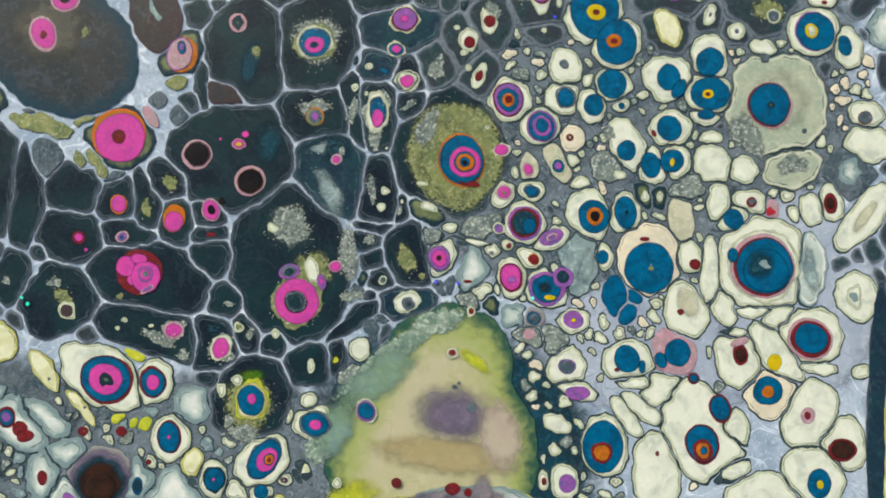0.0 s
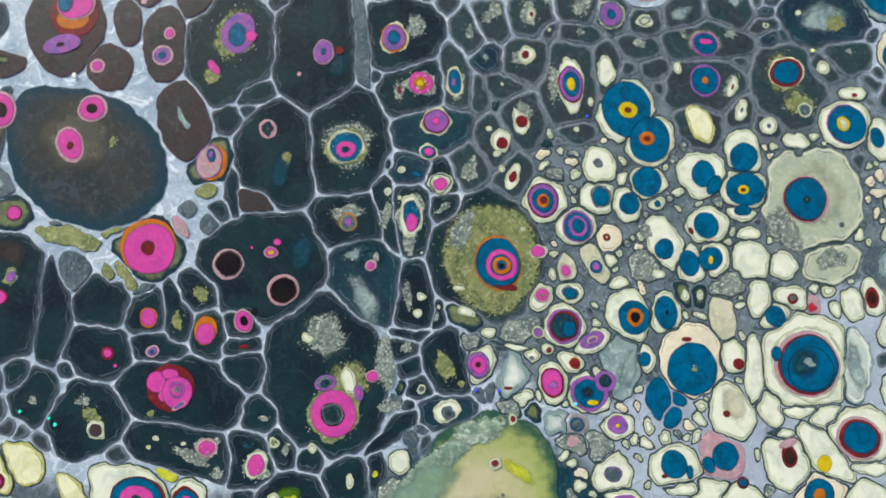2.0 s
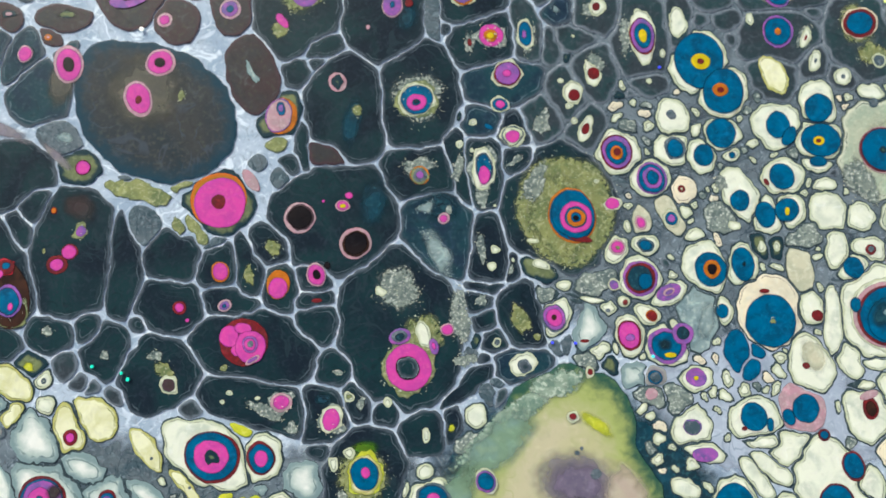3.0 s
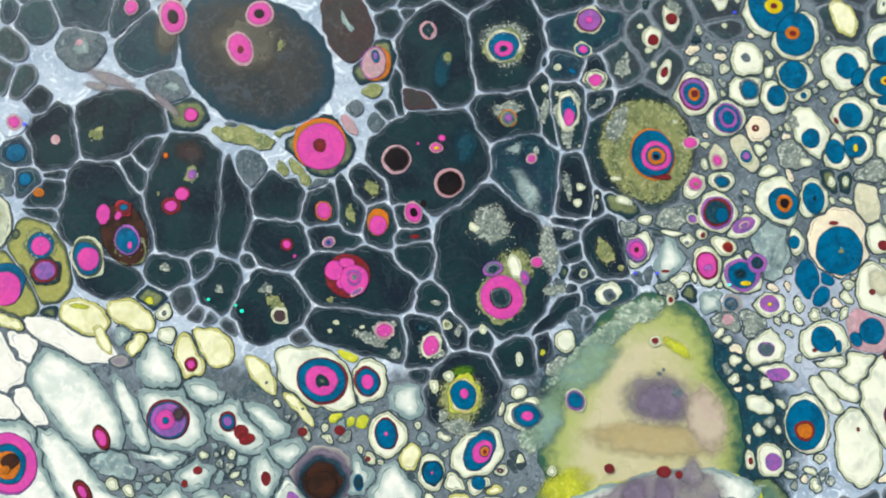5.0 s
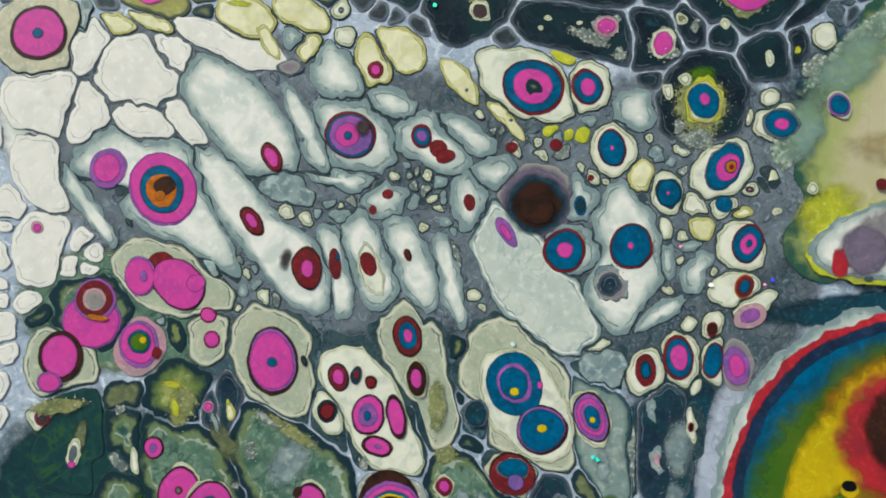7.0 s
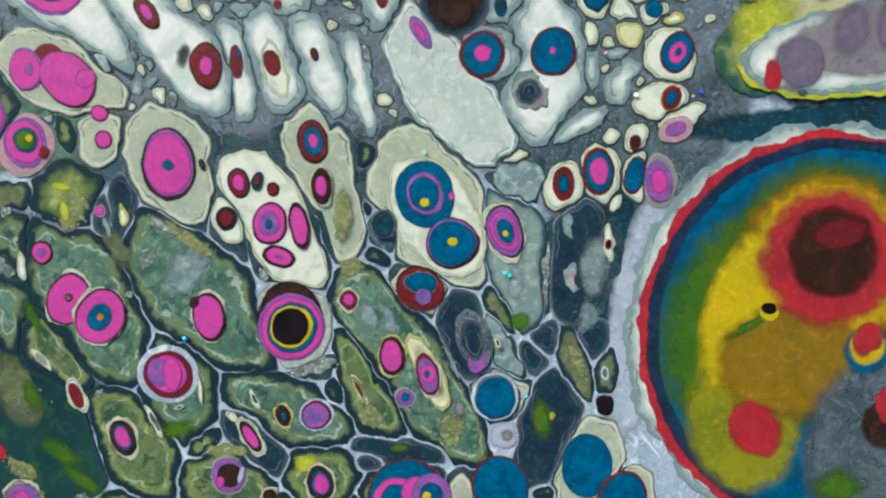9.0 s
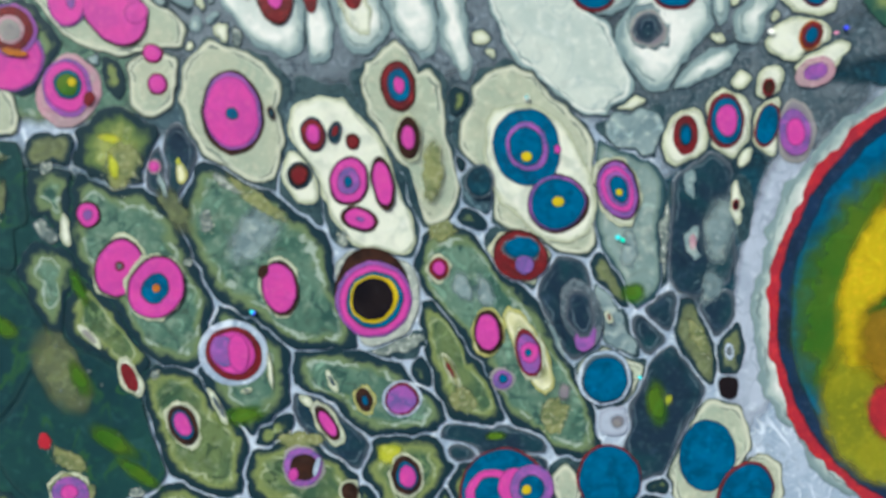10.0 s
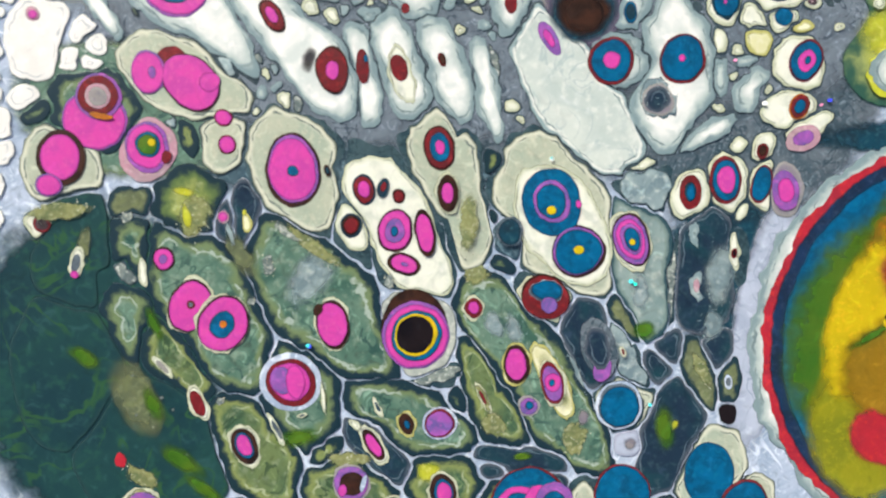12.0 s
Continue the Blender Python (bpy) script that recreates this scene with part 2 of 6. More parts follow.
    "V": ("olive_cell", "mottled olive paint", dict(name="olive", body=(0.24, 0.25, 0.10), second=(0.13, 0.16, 0.07), edge=(0.10, 0.12, 0.07), edge_mm=0.4, grain=(0.38, 0.38, 0.22), coarse=0.35, fine=1.6, relief=0.5)),
    "V2": ("olive_cell", "dark olive-green paint cell", dict(name="dark_olive", body=(0.11, 0.13, 0.07), second=(0.16, 0.18, 0.08), edge=(0.16, 0.2, 0.24), edge_mm=0.14, grain=(0.2, 0.22, 0.12), coarse=0.4, rim=(0.014, 0.034, 0.045), rim_mm=1.0, fade=0.25, cloud=0.5)),
    "V3": ("olive_cell", "pale olive paint cell", dict(name="pale_olive", line=(0.1, 0.13, 0.12), line_at=0.8, line_mm=0.16, body=(0.42, 0.44, 0.33), second=(0.34, 0.39, 0.3), edge=(0.10, 0.12, 0.09), edge_mm=0.5, grain=(0.48, 0.48, 0.36), coarse=0.12, fine=1.4, relief=0.5, rim=(0.2, 0.23, 0.17), rim_mm=0.35, glow=(0.60, 0.60, 0.47), feather=2.4, cloud=0.3, fade=0.25)),
    "Z": ("khaki_cell", "khaki paint", dict(name="khaki", body=(0.55, 0.52, 0.38), second=(0.42, 0.41, 0.30), edge=(0.15, 0.16, 0.12), edge_mm=0.3, grain=(0.60, 0.58, 0.45), coarse=0.3, cloud=0.25)),
    "G": ("green_cell", "grey-green paint cell", dict(name="grey_green", vein=(0.02, 0.06, 0.055), vein_mm=0.14, line=(0.36, 0.42, 0.36), line_at=2.2, line_mm=0.3, body=(0.12, 0.2, 0.145), second=(0.04, 0.10, 0.075), edge=(0.2, 0.26, 0.31), edge_mm=0.14, grain=(0.2, 0.27, 0.2), coarse=0.12, fine=0.6, rim=(0.012, 0.03, 0.042), rim_mm=1.45, glow=(0.15, 0.2, 0.09), fade=0.25, cloud=0.8, swirl=1.8)),
    "G2": ("green_cell", "olive-green paint cell", dict(name="olive_green", vein=(0.03, 0.06, 0.03), vein_mm=0.14, line=(0.36, 0.4, 0.24), line_at=2.0, line_mm=0.3, body=(0.13, 0.175, 0.07), second=(0.045, 0.095, 0.055), edge=(0.2, 0.26, 0.31), edge_mm=0.14, grain=(0.2, 0.24, 0.14), coarse=0.14, fine=0.6, rim=(0.012, 0.03, 0.04), rim_mm=1.35, glow=(0.2, 0.24, 0.08), fade=0.25, cloud=0.8, swirl=1.8)),
    "G3": ("green_cell", "deep blue-green paint", dict(name="deep_green", vein=(0.03, 0.09, 0.03), vein_mm=0.08, body=(0.016, 0.055, 0.052), second=(0.010, 0.036, 0.046), edge=(0.02, 0.05, 0.05), edge_mm=0.8, grain=(0.02, 0.07, 0.055), coarse=0.06, fine=0.5, fade=0.3, cloud=0.4)),
    "V5": ("olive_cell", "dark cell with a ragged yellow-green heart", dict(name="yellow_green_heart", body=(0.30, 0.33, 0.10), second=(0.2, 0.25, 0.06), edge=(0.2, 0.26, 0.31), edge_mm=0.12, grain=(0.5, 0.52, 0.3), coarse=0.4, fine=0.9, rim=(0.012, 0.03, 0.04), rim_mm=1.6, glow=(0.10, 0.15, 0.05), fade=0.25, cloud=0.6)),
    "V6": ("cream_cell", "pale ring of cream paint", dict(name="pale_ring", body=(0.42, 0.44, 0.38), second=(0.3, 0.33, 0.3), edge=(0.1, 0.12, 0.12), edge_mm=0.3, grain=(0.6, 0.6, 0.52), coarse=0.3)),
    "A2": ("aqua_cell", "grey-aqua paint cell", dict(name="aqua_cell", body=(0.24, 0.31, 0.29), second=(0.13, 0.2, 0.2), edge=(0.2, 0.26, 0.31), edge_mm=0.12, grain=(0.36, 0.4, 0.36), coarse=0.2, fine=0.8, rim=(0.03, 0.07, 0.085), rim_mm=0.7, glow=(0.16, 0.22, 0.2), fade=0.25, cloud=0.5)),
    "A3": ("white_cell", "translucent aqua-white paint cell", dict(name="aqua_white", vein=(0.36, 0.43, 0.42), vein_mm=0.15, line=(0.14, 0.2, 0.2), line_at=0.9, line_mm=0.16, body=(0.55, 0.59, 0.53), second=(0.44, 0.5, 0.46), edge=(0.1, 0.14, 0.15), edge_mm=0.2, grain=(0.62, 0.64, 0.58), coarse=0.15, fine=0.8, rim=(0.24, 0.32, 0.32), rim_mm=0.6, glow=(0.7, 0.7, 0.64), cloud=0.2, fade=0.25)),
    "S3": ("dark_outline", "dark teal-slate outline of paint", dict(name="dark_outline", body=(0.028, 0.046, 0.056), second=(0.045, 0.07, 0.08), edge=(0.09, 0.11, 0.125), edge_mm=0.05, grain=(0.07, 0.09, 0.10), coarse=0.3, cloud=0.5, fade=0.1)),
    "S4": ("teal_moat", "dark teal moat of paint", dict(name="teal_moat", vein=(0.012, 0.028, 0.04), vein_mm=0.3, body=(0.02, 0.045, 0.058), second=(0.05, 0.085, 0.095), edge=(0.3, 0.36, 0.42), edge_mm=0.12, grain=(0.05, 0.085, 0.095), coarse=0.3, cloud=0.6, swirl=2.0, fade=0.15)),
    "F": ("green_cell", "leaf-green paint", dict(name="leaf_green", body=(0.045, 0.13, 0.012), second=(0.08, 0.15, 0.012), edge=(0.03, 0.07, 0.02), edge_mm=0.4, coarse=0.2)),
    "B": ("blue_cell", "petrol-blue paint", dict(name="petrol_blue", body=(0.004, 0.105, 0.225), second=(0.004, 0.062, 0.135), edge=(0.012, 0.035, 0.075), edge_mm=0.16, grain=(0.006, 0.12, 0.23), coarse=0.4, cloud=0.3, fade=0.3, rim=(0.005, 0.06, 0.125), rim_mm=0.4)),
    "M": ("pink_cell", "hot pink paint", dict(name="hot_pink", body=(0.57, 0.055, 0.31), second=(0.46, 0.05, 0.29), edge=(0.16, 0.03, 0.12), edge_mm=0.14, grain=(0.57, 0.08, 0.31), coarse=0.4, cloud=0.14, fade=0.3, rim=(0.40, 0.045, 0.27), rim_mm=0.35)),
    "P": ("purple_cell", "violet paint", dict(name="violet", body=(0.27, 0.085, 0.33), second=(0.13, 0.085, 0.27), edge=(0.07, 0.03, 0.10), edge_mm=0.15, grain=(0.36, 0.09, 0.36), coarse=0.35, cloud=0.3, fade=0.3)),
    "R": ("red_cell", "dark red paint", dict(name="oxblood", body=(0.15, 0.014, 0.018), second=(0.10, 0.016, 0.018), edge=(0.05, 0.01, 0.014), edge_mm=0.12, grain=(0.22, 0.02, 0.022), coarse=0.4, fade=0.22)),
    "R2": ("red_cell", "crimson paint", dict(name="crimson", body=(0.42, 0.02, 0.035), second=(0.30, 0.02, 0.035), edge=(0.32, 0.03, 0.05), edge_mm=0.3, grain=(0.52, 0.035, 0.03), coarse=0.15, fade=0.3)),
    "O": ("orange_cell", "rust-orange paint", dict(name="rust_orange", body=(0.45, 0.13, 0.012), second=(0.30, 0.10, 0.014), edge=(0.14, 0.10, 0.03), edge_mm=0.12, grain=(0.55, 0.16, 0.012), coarse=0.4, fade=0.22)),
    "O2": ("orange_cell", "ochre paint", dict(name="ochre", body=(0.27, 0.15, 0.01), second=(0.21, 0.13, 0.012), edge=(0.5, 0.12, 0.015), edge_mm=1.2, grain=(0.3, 0.17, 0.012), coarse=0.1)),
    "Y": ("yellow_cell", "golden yellow paint", dict(name="gold_yellow", body=(0.58, 0.42, 0.008), second=(0.5, 0.38, 0.008), edge=(0.32, 0.32, 0.015), edge_mm=0.3, grain=(0.68, 0.44, 0.014), coarse=0.15, fade=0.22)),
    "X": ("yellow_cell", "lime-yellow paint", dict(name="lime_yellow", body=(0.50, 0.50, 0.035), second=(0.36, 0.40, 0.03), edge=(0.14, 0.18, 0.03), edge_mm=0.25, grain=(0.60, 0.58, 0.12), coarse=0.3)),
    "H": ("pink_film", "dusty rose paint film", dict(name="dusty_rose", body=(0.44, 0.24, 0.29), second=(0.36, 0.25, 0.27), edge=(0.20, 0.12, 0.14), edge_mm=0.1, grain=(0.50, 0.36, 0.37), coarse=0.4, fade=0.22)),
    "E": ("lilac_film", "grey-lilac paint film", dict(name="grey_lilac", body=(0.21, 0.18, 0.22), second=(0.25, 0.23, 0.22), edge=(0.28, 0.27, 0.25), edge_mm=0.8, grain=(0.16, 0.15, 0.19), coarse=0.2)),
    "V4": ("olive_cell", "yellow-olive paint cell", dict(name="yellow_olive", body=(0.30, 0.29, 0.085), second=(0.24, 0.25, 0.08), edge=(0.07, 0.08, 0.06), edge_mm=0.4, grain=(0.34, 0.33, 0.12), coarse=0.14, rim=(0.07, 0.09, 0.05), rim_mm=0.7, cloud=0.3)),
    "X2": ("yellow_cell", "olive-yellow paint", dict(name="olive_yellow", body=(0.27, 0.26, 0.012), second=(0.19, 0.20, 0.012), edge=(0.1, 0.14, 0.02), edge_mm=0.3, grain=(0.3, 0.28, 0.015), coarse=0.12)),
    "J": ("dome_cell", "large khaki and yellow-green paint dome", dict(name="dome", vein=(0.42, 0.4, 0.22), vein_mm=0.08, body=(0.50, 0.45, 0.30), second=(0.46, 0.43, 0.24), edge=(0.02, 0.06, 0.065), edge_mm=0.5, grain=(0.49, 0.44, 0.29), coarse=0.06, fine=0.4, rim=(0.03, 0.085, 0.06), rim_mm=3.0, glow=(0.33, 0.37, 0.12), feather=2.2, cloud=0.12, fade=0.5)),
}
GLAZED = {"L2", "A4", "Z4", "H2", "L", "A", "V", "V2", "V3", "V4", "X", "T", "F", "Z2", "E", "E2", "U", "X2", "J", "G", "G2", "N", "Z3", "Z"}
MADE = {}


def material_of(key, glaze=0.0):
    if (key, glaze) not in MADE:
        spec = dict(PAINTS[key][2])
        if glaze:
            spec.update(name=spec["name"] + "_glaze", soft=0.75 if key == "L" else glaze, granular=key in ("L", "V", "L2") and glaze > 0.3, edge_mm=0.01)
        MADE[key, glaze] = paint(**spec)
    return MADE[key, glaze]


ROUGH_EDGED = {"L": 0.16, "A": 0.10, "V": 0.10, "V3": 0.05, "I": 0.12, "I0": 0.1, "A3": 0.06, "L2": 0.12, "C": 0.05, "C2": 0.05, "Z2": 0.1, "G": 0.04, "X": 0.06, "J": 0.03, "R2": 0.05, "E": 0.06}


# ---- shapes of the paint ----
def warp(x, y):
    """A slow swirl of a few tenths of a millimetre, so that no cell is a true ellipse."""
    return (x + 0.22 * np.sin(0.55 * y + 0.3 * x + 1.0) + 0.05 * np.sin(1.7 * y - 0.8 * x),
            y + 0.22 * np.sin(0.60 * x - 0.25 * y + 2.0) + 0.05 * np.sin(1.9 * x + 0.7 * y))


def reach(c, x, y):
    """How many of its own radii a place lies from the middle of a cell."""
    dx, dy = x - c["x"], y - c["y"]
    u = (dx * c["cos"] + dy * c["sin"]) / c["rx"]
    v = (dy * c["cos"] - dx * c["sin"]) / c["ry"]
    out = np.sqrt(u * u + v * v)
    for o in c.get("lobes", ()):
        out = np.minimum(out, 1 + (reach(o, x, y) - 1) * o["mean"] / c["mean"])
    return out


CELLS, SPOTS, POOLS = [], [], []


def form(paint_key, x, y, rx, ry, turn):
    a = radians(turn)
    return dict(paint=paint_key, x=x, y=y, rx=rx, ry=ry, cos=math.cos(a), sin=math.sin(a), mean=math.sqrt(rx * ry), lean=a, far=max(rx, ry))


def cell(paint_key, x, y, rx, ry, turn=0.0):
    """A cell that shares its borders with its neighbours. Millimetres; turn in degrees."""
    CELLS.append(form(paint_key, x, y, rx, ry, turn))


def lobe(x, y, rx, ry, turn=0.0):
    """A bulge of the cell that was laid last."""
    c = CELLS[-1]
    c.setdefault("lobes", []).append(form(c["paint"], x, y, rx, ry, turn))
    c["far"] = max(c["far"], math.hypot(x - c["x"], y - c["y"]) + max(rx, ry))


def spot(stack, x, y, rx, ry, turn=0.0):
    """Paint that lies on a cell: a stack of rings, the widest first, each with its share of the radius in hundredths."""
    c = form(stack.split()[0], x, y, rx, ry, turn)
    c["glaze"] = stack.split()[0].endswith("~")
    c["paint"] = c["paint"].rstrip("~")
    c["stack"] = [(c["paint"], 100)]
    for p in stack.split()[1:]:
        key, share = p.split(":")
        c["stack"].append((key, int(share)))
    SPOTS.append(c)


def pool(paint_key, x, y, rx, ry, turn=0.0):
    """A thin film of another colour that runs under the cells."""
    POOLS.append(form(paint_key, x, y, rx, ry, turn))


def ripple(c, angles, amount):
    """An uneven outline, of its own for each cell."""
    calm = min(1.0, 3.5 / c["mean"])
    r = random.Random(round(c["x"] * 131 + c["y"] * 17 + c["rx"] * 7))
    out = np.ones_like(angles)
    for k, w in ((2, 0.6), (3, 0.6), (5, 0.35), (9, 0.25), (15, 0.22), (23, 0.2))[:2 if amount < 0.02 else 6]:
        out = out + amount * (calm if k < 9 else max(calm, 0.35)) * w * np.sin(k * angles + r.uniform(0, 6.3))
    if c["mean"] > 20:
        # the long rim of the eye is frayed
        for k, w in ((23, 0.0018), (37, 0.0018), (61, 0.0014), (97, 0.0010)):
            out = out + w * np.sin(k * angles + 2 * np.sin(3 * angles + k) + r.uniform(0, 6.3))
    return out


def count_of(c):
    return 420 if c["mean"] > 20 else int(min(190, max(30, 24 + 16 * c["mean"] ** 0.9)))


WAVES = random.Random(17)
FRAY = []
for size in (4.0, 3.2, 2.6, 2.1, 1.7, 1.35, 1.1, 0.9):
    for _ in range(2):
        way = WAVES.uniform(0, 6.283)
        FRAY.append((6.283 / size * math.cos(way), 6.283 / size * math.sin(way), WAVES.uniform(0, 6.283), size * 0.1, WAVES.uniform(0, 6.283)))


def fray(points, amount):
    """A fine, uneven drift of the paint that carries neighbouring borders along together."""
    x, y = points[:, 0].copy(), points[:, 1].copy()
    out = points.copy()
    for kx, ky, phase, high, way in FRAY:
        w = amount * high * np.sin(kx * x + ky * y + phase + 0.8 * np.sin(0.9 * x - 0.7 * y))
        out[:, 0] += w * math.cos(way)
        out[:, 1] += w * math.sin(way)
    return out


FRAYED = {"I": 0.42, "I0": 0.3, "A": 0.4, "A3": 0.35, "C": 0.26, "C2": 0.22, "Z3": 0.22, "Z": 0.22, "L": 0.4, "L2": 0.4, "V": 0.4, "V2": 0.3, "V3": 0.3, "V5": 0.5, "G": 0.36, "G2": 0.36, "A2": 0.3,
          "K": 0.22, "K2": 0.22, "K3": 0.22, "N": 0.2, "S": 0.2, "S2": 0.2, "R2": 0.3, "J": 0.3, "X": 0.3, "J2": 0.3}


def frayed(c, points, base):
    return fray(points, FRAYED.get(c["paint"], base) * min(1.0, c["mean"] / 1.5))


def free_outline(c, amount):
    n = count_of(c)
    ang = np.linspace(0, 2 * math.pi, n, endpoint=False)
    u, v = np.cos(ang), np.sin(ang)
    k = ripple(c, ang, amount)
    x = c["x"] + (u * c["rx"] * c["cos"] - v * c["ry"] * c["sin"]) * k
    y = c["y"] + (u * c["rx"] * c["sin"] + v * c["ry"] * c["cos"]) * k
    if c["mean"] > 0.8:
        wx, wy = warp(x, y)
        x, y = 0.55 * x + 0.45 * wx, 0.55 * y + 0.45 * wy
    return frayed(c, np.stack([x, y], 1), 0.07)


def shared_outline(c, others, grow, gap):
    """The border half way to the neighbours, a web's width short of it."""
    n = count_of(c) + (40 if c["far"] > 1.7 * c["mean"] else 0)
    ang = np.linspace(0, 2 * math.pi, n, endpoint=False)
    # angles spread by the outline's length, so that long cells keep their tips
    ang = c["lean"] + np.arctan2(np.sin(ang) * c["ry"], np.cos(ang) * c["rx"])
    far = c["far"] * 1.25 + grow
    steps = np.linspace(0.02, far, 110)
    X = c["x"] + np.cos(ang)[:, None] * steps
    Y = c["y"] + np.sin(ang)[:, None] * steps
    wx, wy = warp(X, Y)
    own = (reach(c, wx, wy) - 1) * c["mean"]
    shut = own > grow
    for o in others:
        if math.hypot(o["x"] - c["x"], o["y"] - c["y"]) < far + o["far"] + 2:
            shut |= own > (reach(o, wx, wy) - 1) * o["mean"] - gap
    first = np.where(shut.any(1), shut.argmax(1), len(steps) - 1)
    r = np.maximum(steps[first], 0.15)
    for _ in range(2):
        r = 0.5 * r + 0.25 * (np.roll(r, 1) + np.roll(r, -1))
    r = r * ripple(c, ang, (0.16 if c.get("bit") else 0.5 * ROUGH_EDGED.get(c["paint"], 0.0) + 0.006))
    return frayed(c, np.stack([c["x"] + np.cos(ang) * r, c["y"] + np.sin(ang) * r], 1), 0.12)


def cushion(outline, middle, z, height):
    """A low cushion of paint over an outline: skirt, rounded shoulder, gently domed top. It keeps the depth in from the edge."""
    n = len(outline)
    centre = np.array(middle)
    away = outline - centre
    length = np.maximum(np.linalg.norm(away, axis=1, keepdims=True), 1e-6)
    size = float(length.mean())
    rings, depths, inner = [], [], []
    for inset, up in ((0.0, -0.06), (0.0, 0.0), (0.06, 0.6), (0.18, 0.92), (0.45, 1.0), (1.0, 1.0), (2.4, 1.0), (4.5, 1.0), (7.0, 1.0), (10.0, 1.0)):
        if inset > 0.7 * size:
            break
        # further in, the rings lose the fine waves of the outline
        for _ in range(int(min(40, 6 * inset))):
            away = 0.5 * away + 0.25 * (np.roll(away, 1, 0) + np.roll(away, -1, 0))
        length = np.maximum(np.linalg.norm(away, axis=1, keepdims=True), 1e-6)
        share = np.maximum(1 - inset / length, 0.12)
        rings.append(np.c_[centre + away * share, np.full(n, z + (up * height if up >= 0 else up))])
        depths += [inset] * n
        inner += (1 - share[:, 0]).tolist()
    verts = np.concatenate(rings + [np.array([[*centre, z + height * 1.1]])])
    depths.append(size)
    inner.append(1.0)
    faces = []
    for k in range(len(rings) - 1):
        a, b = k * n, (k + 1) * n
        faces += [(a + i, a + (i + 1) % n, b + (i + 1) % n, b + i) for i in range(n)]
    last, tip = (len(rings) - 1) * n, len(verts) - 1
    faces += [(last + i, last + (i + 1) % n, tip) for i in range(n)]
    me = bpy.data.meshes.new("paint")
    origin = np.array([*centre, 0.0])
    me.from_pydata(((verts - origin) * MM).tolist(), [], faces)
    me.attributes.new("depth", "FLOAT", "POINT").data.foreach_set("value", np.array(depths, dtype=np.float32))
    me.attributes.new("inner", "FLOAT", "POINT").data.foreach_set("value", np.array(inner, dtype=np.float32))
    me.polygons.foreach_set("use_smooth", np.ones(len(faces), dtype=bool))
    return me


def part(name, me, material, parent, place, label=""):
    """One mesh under its thing or part, at a place in millimetres."""
    ob = new(name, me)
    me.materials.append(material)
    if parent is not None:
        ob.parent = parent
        base = parent.get("at", (0.0, 0.0))
        ob.location = ((place[0] - base[0]) * MM, (place[1] - base[1]) * MM, 0)
    else:
        ob.location = (place[0] * MM, place[1] * MM, 0)
    ob["at"] = (place[0], place[1])
    return tagged(ob, label=label)


# ---- the table and the panel ----
def slab(name, x0, y0, x1, y1, z0, z1, bevel, material):
    bm = bmesh.new()
    bmesh.ops.create_cube(bm, size=1.0)
    for v in bm.verts:
        v.co = Vector(((x0 + x1) / 2 + v.co.x * (x1 - x0), (y0 + y1) / 2 + v.co.y * (y1 - y0), (z0 + z1) / 2 + v.co.z * (z1 - z0))) * MM
    bmesh.ops.bevel(bm, geom=bm.edges[:], offset=bevel * MM, segments=3, affect="EDGES")
    me = bpy.data.meshes.new(name)
    bm.to_mesh(me)
    bm.free()
    me.materials.append(material)
    return new(name, me)


TABLE = paint("table_wood", (0.30, 0.20, 0.11), (0.24, 0.15, 0.08), (0.30, 0.20, 0.11), 0.001, coarse=0.03, fine=0.4, fade=0)
tagged(slab("floor", -900, -700, 900, 700, -58, -18.2, 4, TABLE), "plain wooden work table under the painting", kind="structure")

painting = new("poured_painting")
painting["at"] = (0.0, 0.0)
tagged(painting, "wet-look acrylic pour painting with colourful ringed cells in a white web", "painting")
panel = slab("panel", -185, -165, 115, 85, -18, -0.35, 1.5, paint("panel_white", (0.70, 0.69, 0.66), (0.62, 0.61, 0.58), (0.70, 0.69, 0.66), 0.001, fade=0))
panel.parent = painting
skin = slab("web_skin", -184, -164, 114, 84, -0.36, 0.0, 0.1, paint(**dict(PAINTS["W"][2], name="web_skin", fade=0, edge_mm=0.001, edge=(0.44, 0.50, 0.60))))
skin.parent = painting
tagged(skin, "pale lavender-white web of paint between the cells")

# ---- the paint: pools under the cells, cells, and what lies on them ----

pool("S", -84.0, -58.0, 52.0, 26.0, -8)
pool("S", -40.0, -66.0, 22.0, 26.0, -20)
pool("S2", -102.6, -75.0, 32.16, 10.07, -14)
pool("I", -130.0, -42.0, 19.0, 15.0, -35)
pool("U2", 32.6, 23.2, 45.28, 28.27, -1)
pool("U2", 42.6, 6.3, 32.69, 17.56, -1)
pool("U2", 13.8, -8.5, 24.39, 17.09, -21)
pool("U2", 28.2, -8.9, 24.81, 19.99, -1)
pool("U", 35.0, -33.0, 26.41, 14.47, -2)
pool("U", 60.2, -23.8, 17.53, 21.59, -2)
cell("N", -78.4, 46.8, 6.88, 9.25)
spot("R", -76.8, 48.6, 4.60, 4.60)
spot("O", -77.0, 47.7, 3.12, 2.20, -1)
spot("H M:92", -76.4, 50.4, 3.56, 3.08, -1)
spot("B", -78.3, 50.8, 1.44, 1.96)
spot("P", -78.9, 42.9, 3.53, 1.96, 10)
spot("D", -79.1, 42.8, 0.93, 0.57, 10)
cell("N", -66.9, 47.1, 2.32, 3.96)
cell("N", -63.7, 51.9, 2.08, 1.56, -1)
spot("H", -64.0, 50.8, 0.64, 0.68)
cell("N", -70.1, 38.4, 4.04, 3.82, -21)
